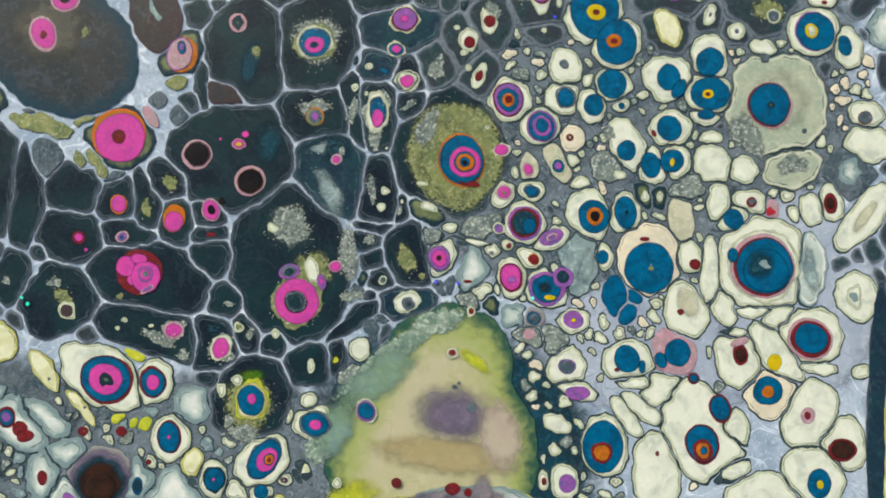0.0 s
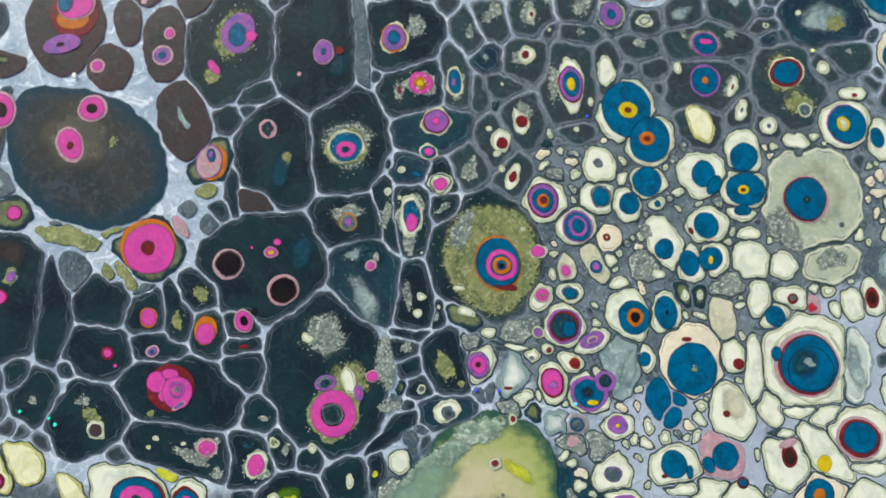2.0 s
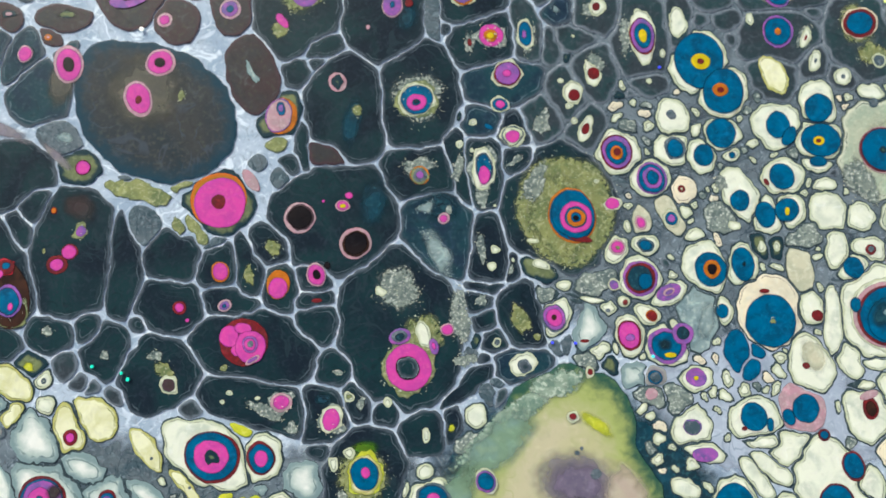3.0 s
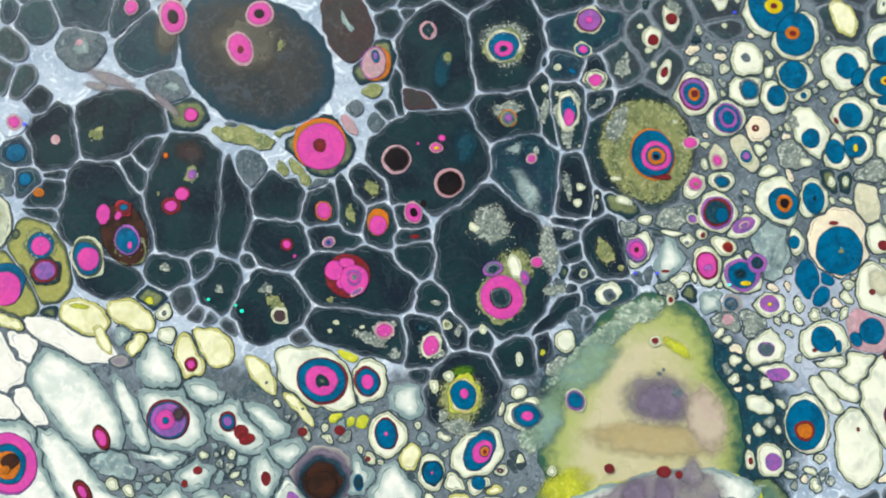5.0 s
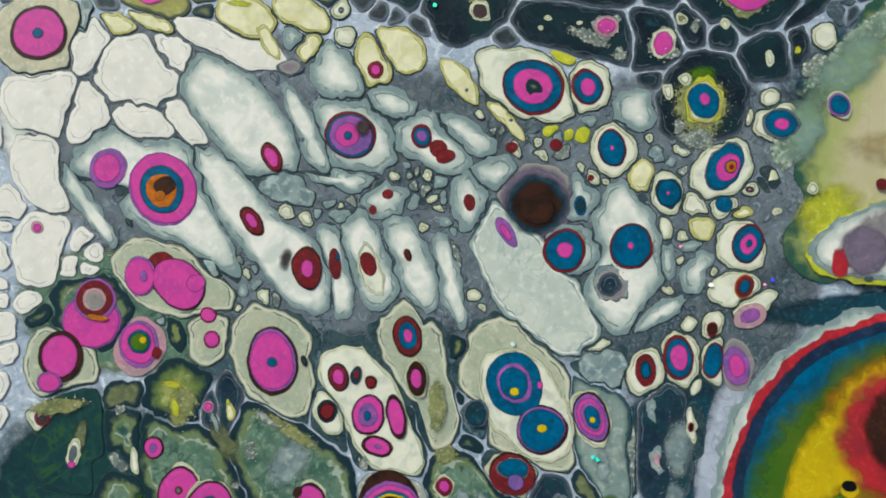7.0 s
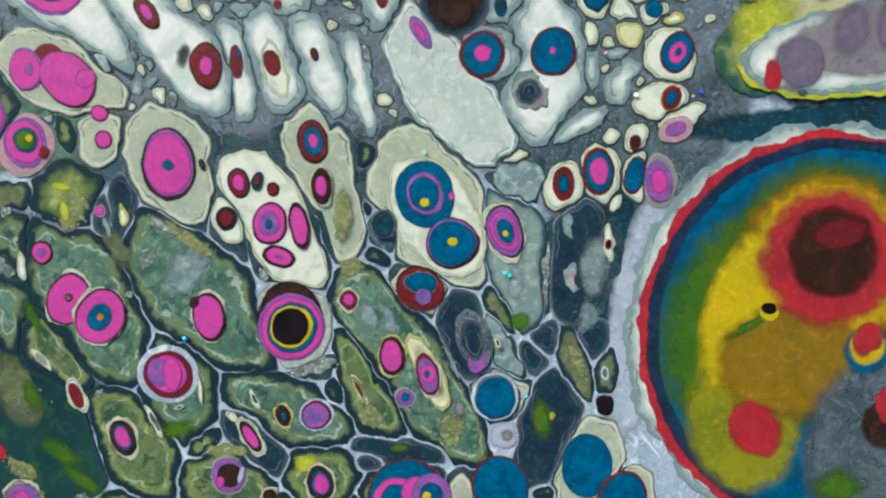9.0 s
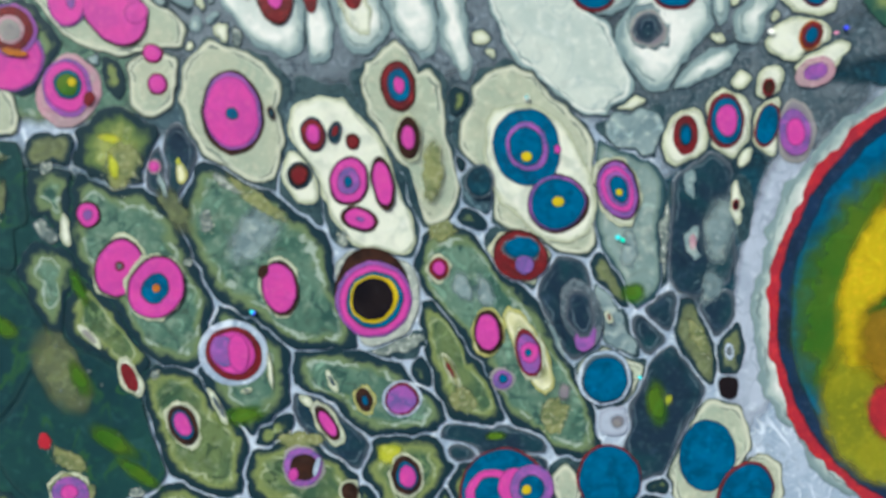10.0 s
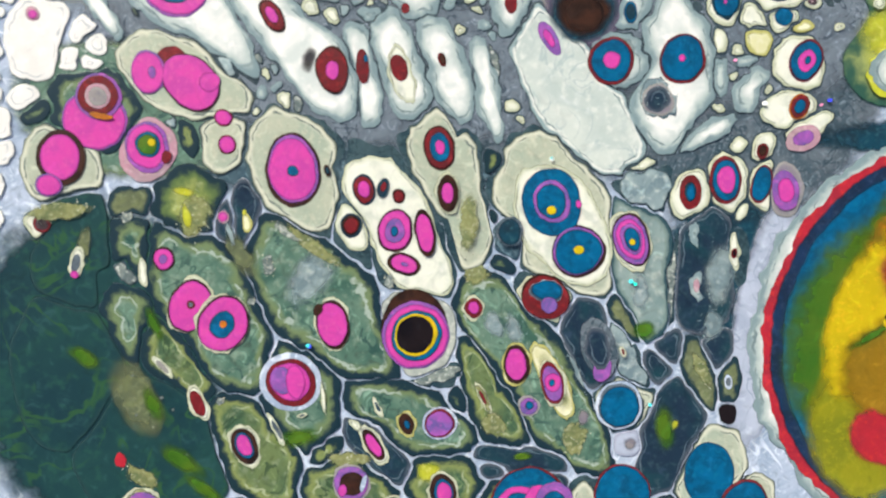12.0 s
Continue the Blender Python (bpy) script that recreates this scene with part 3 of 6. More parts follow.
spot("H M:70", -72.3, 38.7, 1.44, 1.52)
cell("N", -60.0, 42.6, 3.96, 6.52, -1)
spot("H M:75", -59.3, 44.6, 1.16, 1.32, -2)
spot("H P:80 B:40", -60.3, 40.4, 2.00, 2.08)
cell("N", -56.4, 28.0, 4.50, 6.93, 14)
spot("I", -56.4, 28.3, 0.54, 2.70, 27)
cell("K", -48.6, 42.2, 8.02, 10.76, -9)
spot("V", -47.2, 44.1, 4.45, 5.63, -11)
spot("P", -46.5, 44.3, 3.18, 4.13, -11)
spot("B", -46.7, 43.9, 1.76, 2.40)
spot("M", -44.1, 43.6, 1.16, 1.20)
spot("V", -51.2, 36.4, 1.88, 1.92)
spot("M", -51.0, 37.9, 0.83, 1.87, 35)
cell("N", -53.9, 51.1, 3.80, 3.76, -1)
cell("K", -32.0, 41.6, 7.60, 11.40, -1)
spot("T", -28.3, 38.2, 2.66, 3.78, -21)
spot("H P:92 B:30", -30.9, 40.4, 2.00, 2.52, -1)
spot("R", -27.9, 40.5, 0.84, 0.88)
spot("H", -35.4, 36.2, 0.44, 0.56)
cell("K", -44.3, 32.6, 2.93, 1.62, 14)
cell("K", -40.0, 20.9, 6.80, 9.40, -1)
spot("T", -38.7, 18.6, 2.28, 6.25, -11)
spot("H G:75", -41.1, 26.0, 1.84, 1.88)
spot("V", -37.7, 20.7, 0.92, 1.28, -2)
cell("K", -47.2, 14.6, 1.20, 3.56, -2)
cell("N", -43.1, 13.2, 3.96, 2.56, -16)
cell("V2", -51.4, 20.3, 3.00, 3.72, -21)
spot("O", -51.2, 20.1, 2.93, 3.50, -22)
spot("P H:92", -51.7, 20.2, 2.53, 3.29, -21)
spot("B P:60", -51.2, 21.4, 1.00, 1.40, -2)
cell("J2", -73.6, 21.4, 15.25, 12.02, -30)
lobe(-81.0, 28.7, 7.41, 6.56, -1)
spot("Z2", -75.4, 25.7, 8.93, 8.73)
spot("H M:85 D:40", -73.0, 30.6, 2.88, 2.68)
spot("H M:85", -76.8, 24.0, 2.61, 3.63, 18)
spot("R", -76.7, 23.8, 0.72, 0.88, -3)
spot("V", -69.2, 24.5, 0.84, 1.28, -3)
cell("V2", -62.3, 4.8, 5.24, 5.20, -1)
spot("O2", -62.4, 5.2, 5.1, 4.95, -1)
spot("M", -62.1, 4.6, 4.76, 4.60, -1)
spot("R", -62.3, 4.8, 1.40, 1.44)
cell("V", -52.0, 14.7, 1.86, 0.94, 9)
cell("V", -68.9, 8.4, 1.70, 1.08, 30)
cell("V", -76.7, 7.2, 5.92, 1.64, -16)
cell("S", -78.6, 9.7, 0.80, 0.60)
cell("S", -55.6, 11.6, 0.40, 0.40)
cell("S", -51.4, 8.9, 0.52, 0.64, -4)
cell("S", -65.0, 29.1, 0.94, 1.23, -20)
cell("H", -56.5, 8.4, 0.70, 1.67, 31)
cell("S", -75.8, 0.8, 2.20, 2.44, -1)
cell("K", -78.6, -6.1, 2.60, 6.81, -2)
cell("V", -69.2, -0.3, 1.18, 2.67, 24)
cell("V", -66.0, -0.2, 1.38, 2.71, 30)
cell("S", -63.5, -2.6, 1.61, 0.80, 14)
cell("K", -62.7, -6.5, 3.40, 4.04, -2)
spot("O M:86", -62.0, -7.4, 1.72, 1.92, -1)
cell("K", -70.2, -4.8, 4.60, 5.00, -1)
cell("K", -70.5, -12.9, 5.80, 4.69, -12)
spot("R M:70", -69.0, -13.6, 1.32, 1.28)
spot("M", -67.7, -15.7, 0.48, 0.48)
cell("K", -60.6, -13.1, 5.55, 2.75, -11)
spot("H P:75 B:40", -61.3, -13.4, 1.28, 1.20, -2)
cell("K", -57.0, -6.9, 2.42, 5.02, 7)
spot("V", -57.0, -8.2, 1.20, 2.20, -2)
cell("K", -53.2, -3.4, 4.24, 3.00, -11)
spot("V", -53.0, -3.6, 1.80, 1.80)
cell("K", -51.9, -10.8, 2.80, 4.16)
spot("F", -52.1, -9.8, 2.40, 3.40, -2)
spot("O", -51.9, -10.0, 2.12, 2.68, -1)
spot("M", -51.9, -10.6, 1.80, 1.96, -1)
cell("K", -45.4, -8.5, 3.03, 3.26, 8)
spot("H M:88 D:45", -45.4, -8.6, 1.81, 2.20, 14)
spot("D", -43.4, -7.0, 0.72, 0.80)
cell("K", -45.9, -12.8, 3.60, 1.40, -2)
spot("R", -45.3, -13.0, 1.00, 0.48)
cell("K", -41.7, 0.8, 10.36, 9.92, -2)
spot("T", -35.1, 4.0, 3.07, 6.13, -12)
spot("H N:86 D:76", -48.1, 1.6, 2.84, 2.84)
spot("H Q:84 D:72", -38.4, -3.2, 2.92, 2.92)
spot("H M:85 Y:45", -40.5, 3.4, 1.44, 1.12, -2)
spot("M", -39.4, 5.3, 0.80, 0.72)
spot("M", -43.9, 4.4, 0.40, 0.40)
cell("K", -45.0, -17.2, 4.00, 3.36, -2)
cell("K", -55.9, -20.1, 10.49, 5.83, -11)
spot("R", -57.9, -19.8, 4.36, 4.12, -2)
spot("M", -60.4, -18.8, 1.88, 1.96, -2)
spot("M", -58.0, -17.4, 1.60, 1.08, -1)
spot("M", -58.9, -21.1, 1.40, 1.16, -2)
spot("M", -56.7, -20.6, 2.80, 2.92, -2)
spot("P M:75 S:40", -56.7, -20.1, 1.48, 1.60, -2)
spot("H P:70", -56.4, -22.8, 1.56, 0.61, 29)
spot("V", -61.3, -24.1, 0.88, 0.56)
cell("K", -31.0, -18.4, 11.03, 14.70, 6)
spot("L", -31.0, -11.4, 4.52, 4.20, -2)
spot("C", -34.2, -11.8, 1.20, 1.00, -2)
spot("L", -20.5, -16.6, 2.04, 5.92, -1)
spot("V", -27.0, -19.4, 4.03, 3.92)
spot("V H:85", -29.6, -25.1, 4.80, 4.68)
spot("C", -27.0, -19.4, 1.39, 2.59, 18)
spot("M", -29.6, -25.0, 4.12, 4.12, -2)
spot("P S:70 T:45", -31.0, -19.7, 2.01, 1.57, 13)
spot("P M:50", -25.2, -21.5, 0.91, 1.57, 15)
spot("D K:88", -29.8, -25.1, 2.28, 2.12, -1)
spot("H M:85", -22.8, -18.7, 1.40, 1.16, -2)
spot("L", -19.0, -23.8, 1.29, 1.08, -22)
spot("L", -20.6, -24.4, 1.60, 1.36, -1)
cell("K", -41.2, -24.4, 3.80, 3.12, -2)
spot("L", -41.8, -25.5, 1.08, 0.68)
cell("K", -55.7, -30.5, 8.75, 3.79, -16)
spot("L", -54.2, -31.5, 4.45, 1.15, -26)
spot("L", -49.8, -34.4, 1.40, 0.94, -20)
spot("L H:88 M:66", -51.6, -30.1, 2.16, 1.92, -1)
spot("C", -60.4, -28.3, 0.68, 0.48)
spot("C", -61.6, -29.7, 0.56, 0.48)
spot("C", -55.6, -29.3, 0.60, 0.48)
cell("K", -43.7, -32.8, 3.92, 4.40, -2)
spot("T", -44.4, -29.9, 1.96, 1.16, -2)
spot("L C:92 M:72", -43.1, -33.3, 2.16, 2.74, -16)
cell("K", -39.0, -30.4, 2.53, 3.33, 18)
spot("C V:50", -39.9, -29.6, 1.00, 1.04)
spot("L", -38.0, -30.8, 0.88, 1.36, -3)
cell("K", -33.3, -31.0, 2.76, 2.88, -2)
spot("C", -33.3, -30.8, 0.98, 0.86, -27)
cell("K", -26.5, 23.4, 6.84, 9.48, -1)
spot("L", -26.6, 22.8, 4.81, 5.67, -21)
spot("V C:90 B:80", -26.8, 22.4, 3.76, 3.61, -17)
spot("M B:45 G:30", -26.9, 21.9, 1.96, 1.68, -1)
cell("S", -23.8, 42.0, 1.60, 6.79, 4)
cell("K", -16.6, 42.9, 7.00, 7.44)
spot("L", -13.8, 44.9, 2.12, 2.68, -1)
spot("C O:90 P:82 B:48", -17.8, 42.7, 2.64, 3.28, 10)
cell("K", -14.2, 33.0, 6.12, 6.24)
spot("L", -17.1, 32.6, 1.16, 2.36)
spot("R", -17.0, 32.8, 0.52, 0.84)
spot("L M:86 O:50 Y:28", -13.1, 34.0, 2.84, 2.60)
cell("K3", -6.5, 34.2, 3.16, 6.68)
spot("L", -6.6, 33.8, 1.93, 3.89, 5)
spot("C B:82", -6.8, 34.0, 1.60, 3.05, 4)
spot("P", -7.0, 34.0, 0.52, 0.88)
cell("K2", -10.9, 26.0, 6.92, 4.48)
spot("C R:88 P:80 M:30", -10.5, 26.6, 2.84, 2.68)
spot("C B:84 M:55", -12.0, 21.0, 1.88, 1.52, -1)
cell("K2", -15.2, 17.6, 3.56, 2.32, -1)
spot("C", -16.9, 17.9, 0.84, 0.84)
spot("B", -14.2, 17.0, 1.02, 0.61, -31)
cell("K", -9.8, 15.3, 3.32, 3.36)
spot("C S:88 C:80 M:60", -10.0, 15.2, 2.28, 2.20, -2)
cell("K3", -4.2, 18.0, 3.52, 4.20)
spot("L", -4.4, 17.6, 1.67, 2.93, -11)
cell("K", -25.6, 8.4, 6.16, 5.16, -1)
spot("L", -26.9, 10.0, 3.08, 2.48, -1)
spot("O V:85 S:70 P:45", -26.7, 8.5, 1.86, 1.75, 19)
cell("K2", -23.9, -1.4, 6.31, 8.65, 11)
spot("T", -23.3, 3.2, 4.61, 4.11, -12)
spot("A", -23.9, -5.5, 2.24, 6.10, 24)
spot("A", -25.9, 2.7, 2.23, 1.41, 15)
spot("H M:70", -22.8, 0.6, 1.12, 1.12)
spot("L", -21.8, 2.1, 0.80, 0.80)
cell("K", -19.7, 9.3, 2.05, 6.41, 7)
spot("L", -19.9, 9.8, 1.05, 3.52, -9)
spot("C", -19.5, 14.0, 0.84, 0.84)
cell("K", -15.4, 9.2, 4.12, 6.40, -1)
spot("L", -15.8, 4.5, 1.56, 2.28, -1)
spot("L C:90 S:66 B:60", -15.4, 9.5, 2.48, 4.16)
spot("M", -15.4, 8.2, 1.12, 1.76, -2)
spot("C", -13.6, 2.7, 0.40, 0.40)
spot("C", -17.3, 12.7, 0.52, 0.56)
cell("K", -9.3, 10.8, 3.74, 3.51, 29)
spot("L", -9.8, 10.6, 1.87, 0.92, 34)
cell("K", -15.2, -5.2, 3.64, 5.64, -1)
spot("L", -16.3, -4.7, 1.13, 3.07, 6)
spot("C", -13.9, -5.2, 0.92, 0.72, -2)
spot("C", -14.5, -8.2, 0.80, 0.88)
cell("K", -10.9, -8.4, 1.11, 2.65, -13)
spot("C", -10.8, -7.1, 0.40, 0.48)
spot("L", -11.2, -8.7, 0.53, 0.97, -9)
cell("K", -15.7, -11.8, 2.24, 1.20, -2)
cell("K", -16.7, -14.0, 2.24, 2.00, -1)
spot("L", -16.7, -14.0, 1.12, 1.00, -2)
cell("K", -15.8, -17.0, 2.04, 1.80, -2)
cell("K", -14.4, -21.3, 2.00, 1.96)
spot("C S:60", -14.2, -21.2, 0.92, 0.92)
cell("K", -16.0, -24.4, 0.92, 1.00, -2)
cell("K2", -9.6, -25.4, 5.55, 3.10, -11)
spot("C", -9.8, -25.2, 2.78, 1.95, 18)
spot("S K:80", -9.6, -25.6, 1.28, 1.28)
cell("K", -19.1, -28.0, 5.38, 1.29, 36)
cell("K", -27.1, -35.5, 3.59, 3.62, -12)
spot("C", -26.9, -36.6, 0.88, 1.44, 3)
cell("K", -22.6, -35.2, 1.60, 2.68, -3)
spot("X", -22.6, -35.4, 0.71, 0.87, -16)
cell("C", -18.2, -33.6, 1.68, 1.76, -1)
cell("L", -20.2, -38.1, 2.13, 1.38, 28)
cell("K", -9.4, -17.0, 4.52, 5.72, 13)
spot("V", -10.1, -17.4, 1.81, 3.17, 14)
spot("V", -7.2, -20.5, 0.80, 0.80)
cell("K", -2.3, 2.1, 10.12, 11.72, -1)
spot("V~", -1.1, 1.5, 9.49, 10.58, 18)
spot("V", -2.4, 0.3, 6.40, 8.98, 6)
spot("L", -6.3, 6.4, 2.27, 4.15, -26)
spot("O B:93", -0.1, 0.5, 4.33, 5.10, 14)
spot("R", 1.1, -3.6, 2.28, 0.69, -11)
spot("B", 0.1, 0.7, 3.95, 4.48, 13)
spot("M B:70", 0.5, 0.1, 3.00, 2.88, -2)
spot("O B:62 D:38", 0.5, 0.0, 1.76, 1.64, -1)
spot("C", -7.1, -3.7, 1.25, 0.52, -7)
spot("C M:80", 7.3, 2.4, 1.76, 1.52, -1)
spot("C", 4.6, 6.5, 0.52, 0.52)
cell("V2", -5.8, -8.2, 3.88, 2.20, -11)
spot("C", -6.0, -8.0, 1.74, 0.89, -26)
cell("K3", 0.1, 45.4, 3.92, 4.60, 30)
spot("L", 0.5, 47.3, 1.51, 3.07, -37)
cell("K3", -3.6, 43.6, 3.20, 4.65, 9)
spot("L", -3.6, 43.6, 1.16, 1.80, -2)
cell("K3", 7.4, 46.7, 4.52, 4.20, -1)
spot("L", 7.4, 47.0, 1.82, 3.11, 9)
spot("C R:45", 7.8, 46.7, 0.96, 1.44, -2)
spot("L", 11.0, 49.1, 0.76, 0.68)
cell("K3", 17.0, 48.1, 4.84, 3.56)
spot("L", 17.2, 48.4, 2.12, 2.76, -1)
cell("K3", 17.0, 43.0, 4.28, 2.00, -1)
spot("L", 17.0, 43.1, 0.96, 0.68, -2)
cell("K3", 10.8, 43.6, 1.40, 1.44)
spot("C", 11.1, 43.6, 0.44, 0.44)
cell("K2", -0.8, 38.5, 3.16, 3.08, -1)
spot("A", -1.0, 38.8, 0.84, 1.08)
cell("K3", 6.3, 38.1, 4.68, 4.36)
spot("L", 5.2, 38.4, 1.48, 1.76, -2)
spot("C R:48", 6.5, 38.9, 1.62, 1.95, -16)
cell("K3", -2.6, 32.0, 1.68, 3.48, -1)
cell("K3", 2.3, 33.0, 3.72, 2.61, -12)
spot("C", 1.9, 33.4, 0.40, 0.44)
cell("K3", 5.2, 26.7, 4.22, 5.13, 9)
spot("L", 5.8, 28.3, 1.80, 2.16, -1)
spot("C", 5.0, 26.4, 1.48, 2.57, 19)
spot("R", 5.3, 26.4, 1.16, 1.28, -2)
cell("K3", 0.3, 22.2, 3.56, 5.50, 9)
spot("C", 1.1, 22.8, 1.88, 2.36, -1)
spot("R", 1.4, 22.4, 1.16, 1.16)
spot("C", -0.8, 25.1, 0.64, 0.64)
spot("C", 0.5, 20.4, 0.84, 0.64)
cell("K3", 14.6, 33.0, 5.32, 8.45, -1)
spot("L", 11.4, 33.1, 1.48, 4.16, -2)
spot("C", 14.6, 33.0, 2.56, 5.20, 3)
spot("R P:93 B:70 Y:38", 14.6, 33.0, 2.45, 3.56, 4)
cell("K3", 15.1, 24.3, 3.16, 2.16, -1)
spot("C", 15.2, 24.6, 0.64, 0.64)
cell("K3", 21.3, 34.6, 2.56, 6.01)
spot("C", 21.2, 35.6, 1.72, 2.92, 4)
spot("C", 18.0, 29.7, 0.52, 1.00)
cell("C", 24.6, 27.8, 5.32, 6.05, -1)
spot("B", 24.6, 28.2, 4.64, 5.37)
spot("Y R:40", 24.9, 28.0, 1.84, 1.60)
cell("C", 28.5, 22.3, 4.40, 4.98, -22)
spot("B", 28.5, 22.3, 3.88, 4.43, -11)
spot("O R:45", 28.0, 22.5, 1.60, 1.36)
cell("K3", 22.7, 46.4, 3.88, 4.20)
spot("C S:90 P:80 B:35", 22.7, 46.4, 2.68, 3.00)
cell("K3", 28.9, 44.9, 3.24, 2.92, -1)
spot("C A:70 C:45", 28.9, 44.9, 1.84, 1.48, -1)
cell("W", 30.4, 49.9, 5.02, 2.01, 9)
spot("H R:60", 30.4, 50.1, 2.84, 1.53, 10)
cell("K3", 27.4, 40.4, 3.84, 2.21, -16)
spot("L", 27.8, 40.5, 1.40, 1.12, -2)
cell("K3", 36.2, 46.2, 4.19, 3.29, 19)
spot("A", 36.0, 46.4, 2.65, 1.51, 25)
cell("K3", 45.0, 46.9, 4.12, 4.25)
spot("A", 45.9, 48.5, 1.76, 1.32)
cell("K3", 40.1, 41.0, 7.32, 3.97)
spot("Z3", 39.8, 40.5, 4.00, 3.09, -1)
spot("P B:86", 40.0, 40.2, 2.68, 2.45)
spot("M", 40.1, 40.7, 1.32, 0.68, -2)
spot("L", 44.9, 42.1, 1.32, 1.00, -2)
spot("L", 36.1, 42.1, 0.84, 0.88)
cell("K3", 39.5, 32.2, 7.08, 5.45)
spot("Z3", 39.6, 33.1, 3.60, 3.65, -27)
spot("P B:86 O:24", 39.5, 33.3, 2.92, 3.26, 9)
spot("L", 44.3, 31.9, 1.47, 2.65, -22)
spot("C R:35", 44.5, 31.9, 0.95, 1.99, -22)
spot("C", 34.6, 35.6, 0.96, 1.20)
cell("K3", 38.0, 25.0, 4.28, 4.53, -2)
spot("C2", 38.0, 25.1, 2.41, 4.01, 21)
cell("K3", 45.4, 27.2, 2.53, 3.25, -11)
spot("C S:25", 45.9, 27.5, 1.15, 2.19, -20)
cell("K3", 50.8, 24.6, 2.80, 2.37)
spot("C S:28", 50.7, 24.4, 1.72, 1.72)
cell("K3", 51.3, 43.7, 2.20, 1.32, -1)
spot("C S:45", 51.6, 43.6, 0.76, 0.68, -3)
cell("K3", 55.0, 31.5, 6.24, 8.06, -1)
spot("V", 54.3, 34.2, 3.68, 4.61, -1)
spot("Z3 R:94 B:76", 54.8, 34.4, 3.40, 3.06, 9)
spot("V", 56.7, 28.4, 3.16, 2.63, -16)
spot("C S:74", 57.4, 27.3, 1.40, 1.52, -2)
cell("K2", 63.1, 44.9, 8.52, 5.38, -1)
spot("A", 62.5, 44.9, 5.48, 3.57)
spot("V", 64.8, 43.7, 2.16, 1.68, -1)
spot("C", 57.9, 45.9, 0.76, 0.56, -3)
cell("K3", 66.3, 37.9, 3.92, 2.89, -1)
spot("L", 66.9, 38.1, 0.88, 0.76)
cell("K3", 61.2, 35.1, 2.84, 2.41)
spot("C", 61.6, 35.3, 1.23, 1.37, 19)
cell("Z3", 76.1, 37.7, 3.62, 4.53, -22)
spot("B", 75.9, 37.7, 2.89, 3.60, -22)
spot("G", 76.0, 37.1, 1.00, 1.25, -2)
cell("A", 74.4, 49.2, 5.04, 5.42)
spot("B", 74.4, 49.8, 4.20, 4.74, -1)
spot("O", 73.9, 49.9, 1.40, 1.37, -2)
cell("C", 66.8, 30.1, 2.46, 1.34, -7)
spot("R", 67.0, 29.8, 0.64, 0.52)
cell("C", 64.9, 24.3, 4.60, 4.53)
spot("P B:96", 65.0, 24.4, 3.84, 3.81, -1)
spot("Y C:70", 64.3, 24.4, 1.40, 1.44)
cell("C", 71.2, 21.4, 2.43, 3.82, 13)
spot("B", 70.4, 21.6, 1.42, 2.13, 10)
cell("I", 78.0, 24.9, 3.24, 3.45)
cell("C", 55.8, 20.8, 2.75, 1.61, -21)
spot("S", 55.7, 19.4, 0.96, 1.08)
cell("C", 45.6, 19.4, 3.20, 4.25)
spot("B", 45.6, 18.7, 2.68, 2.89)
cell("C", 37.7, 15.7, 4.24, 4.25)
spot("B", 37.9, 15.7, 2.33, 2.67, -12)
spot("B", 39.7, 13.7, 1.24, 2.14, -33)
cell("C", 45.4, 12.5, 4.20, 4.01, -1)
spot("B", 45.4, 12.7, 3.80, 3.25, -1)
spot("Y R:50", 45.0, 12.6, 1.16, 0.96, -2)
cell("C", 44.6, 8.8, 2.76, 1.68, -2)
spot("B", 44.6, 8.8, 1.68, 1.16, -1)
cell("C", 27.6, 14.5, 3.28, 3.28)
spot("B", 27.6, 14.5, 2.84, 2.88)
cell("C", 24.0, 10.6, 2.72, 3.00)
spot("B", 24.0, 10.6, 1.96, 2.20, -1)
cell("C", 29.2, 10.5, 1.08, 1.08)
spot("B", 29.2, 10.5, 0.76, 0.76)
cell("V3", 57.5, 11.0, 9.06, 9.64, 4)
spot("L", 52.0, 5.0, 3.22, 5.10, 28)
spot("V3", 58.3, 11.2, 6.36, 7.34, -1)
spot("H R:95 B:90 G:18", 56.3, 10.5, 4.24, 4.41, -1)
spot("S", 62.4, 5.8, 0.52, 0.52)
cell("C", 38.1, 6.2, 3.60, 3.33, -1)
spot("B", 37.9, 6.4, 2.48, 2.49)
spot("R", 35.0, 5.4, 0.54, 0.82, 27)
cell("C", 30.1, 3.4, 3.17, 4.72, 23)
spot("B", 30.0, 2.2, 1.86, 2.09, 9)
spot("L", 26.9, 5.6, 1.56, 1.48, -1)
cell("C", 34.7, -0.6, 2.71, 3.30, 8)
spot("B", 34.4, -0.4, 1.98, 2.46, 8)
cell("C", 38.9, 0.3, 2.92, 3.13, -2)
spot("B", 38.2, 0.3, 2.28, 2.37, -1)
spot("Y", 38.2, 0.0, 0.52, 0.84, -4)
cell("L", 26.3, -0.8, 2.87, 2.26, -21)
spot("C", 28.6, -2.3, 1.32, 0.92, -2)
cell("L", 40.9, -4.5, 2.60, 2.37, -2)
cell("C", 45.5, -0.3, 3.49, 3.16, -37)
cell("C", 51.3, -1.2, 2.13, 2.43, 28)
cell("C", 45.2, 4.8, 2.00, 1.12, -1)
cell("C", 42.4, 5.2, 0.60, 0.64)
cell("V3", 60.0, -1.0, 5.35, 3.45, 18)
spot("L", 60.0, -0.4, 3.16, 2.29, -1)
cell("C", 74.0, 8.9, 2.94, 2.36, -12)
spot("R S:86", 73.6, 8.2, 1.48, 1.41, -2)
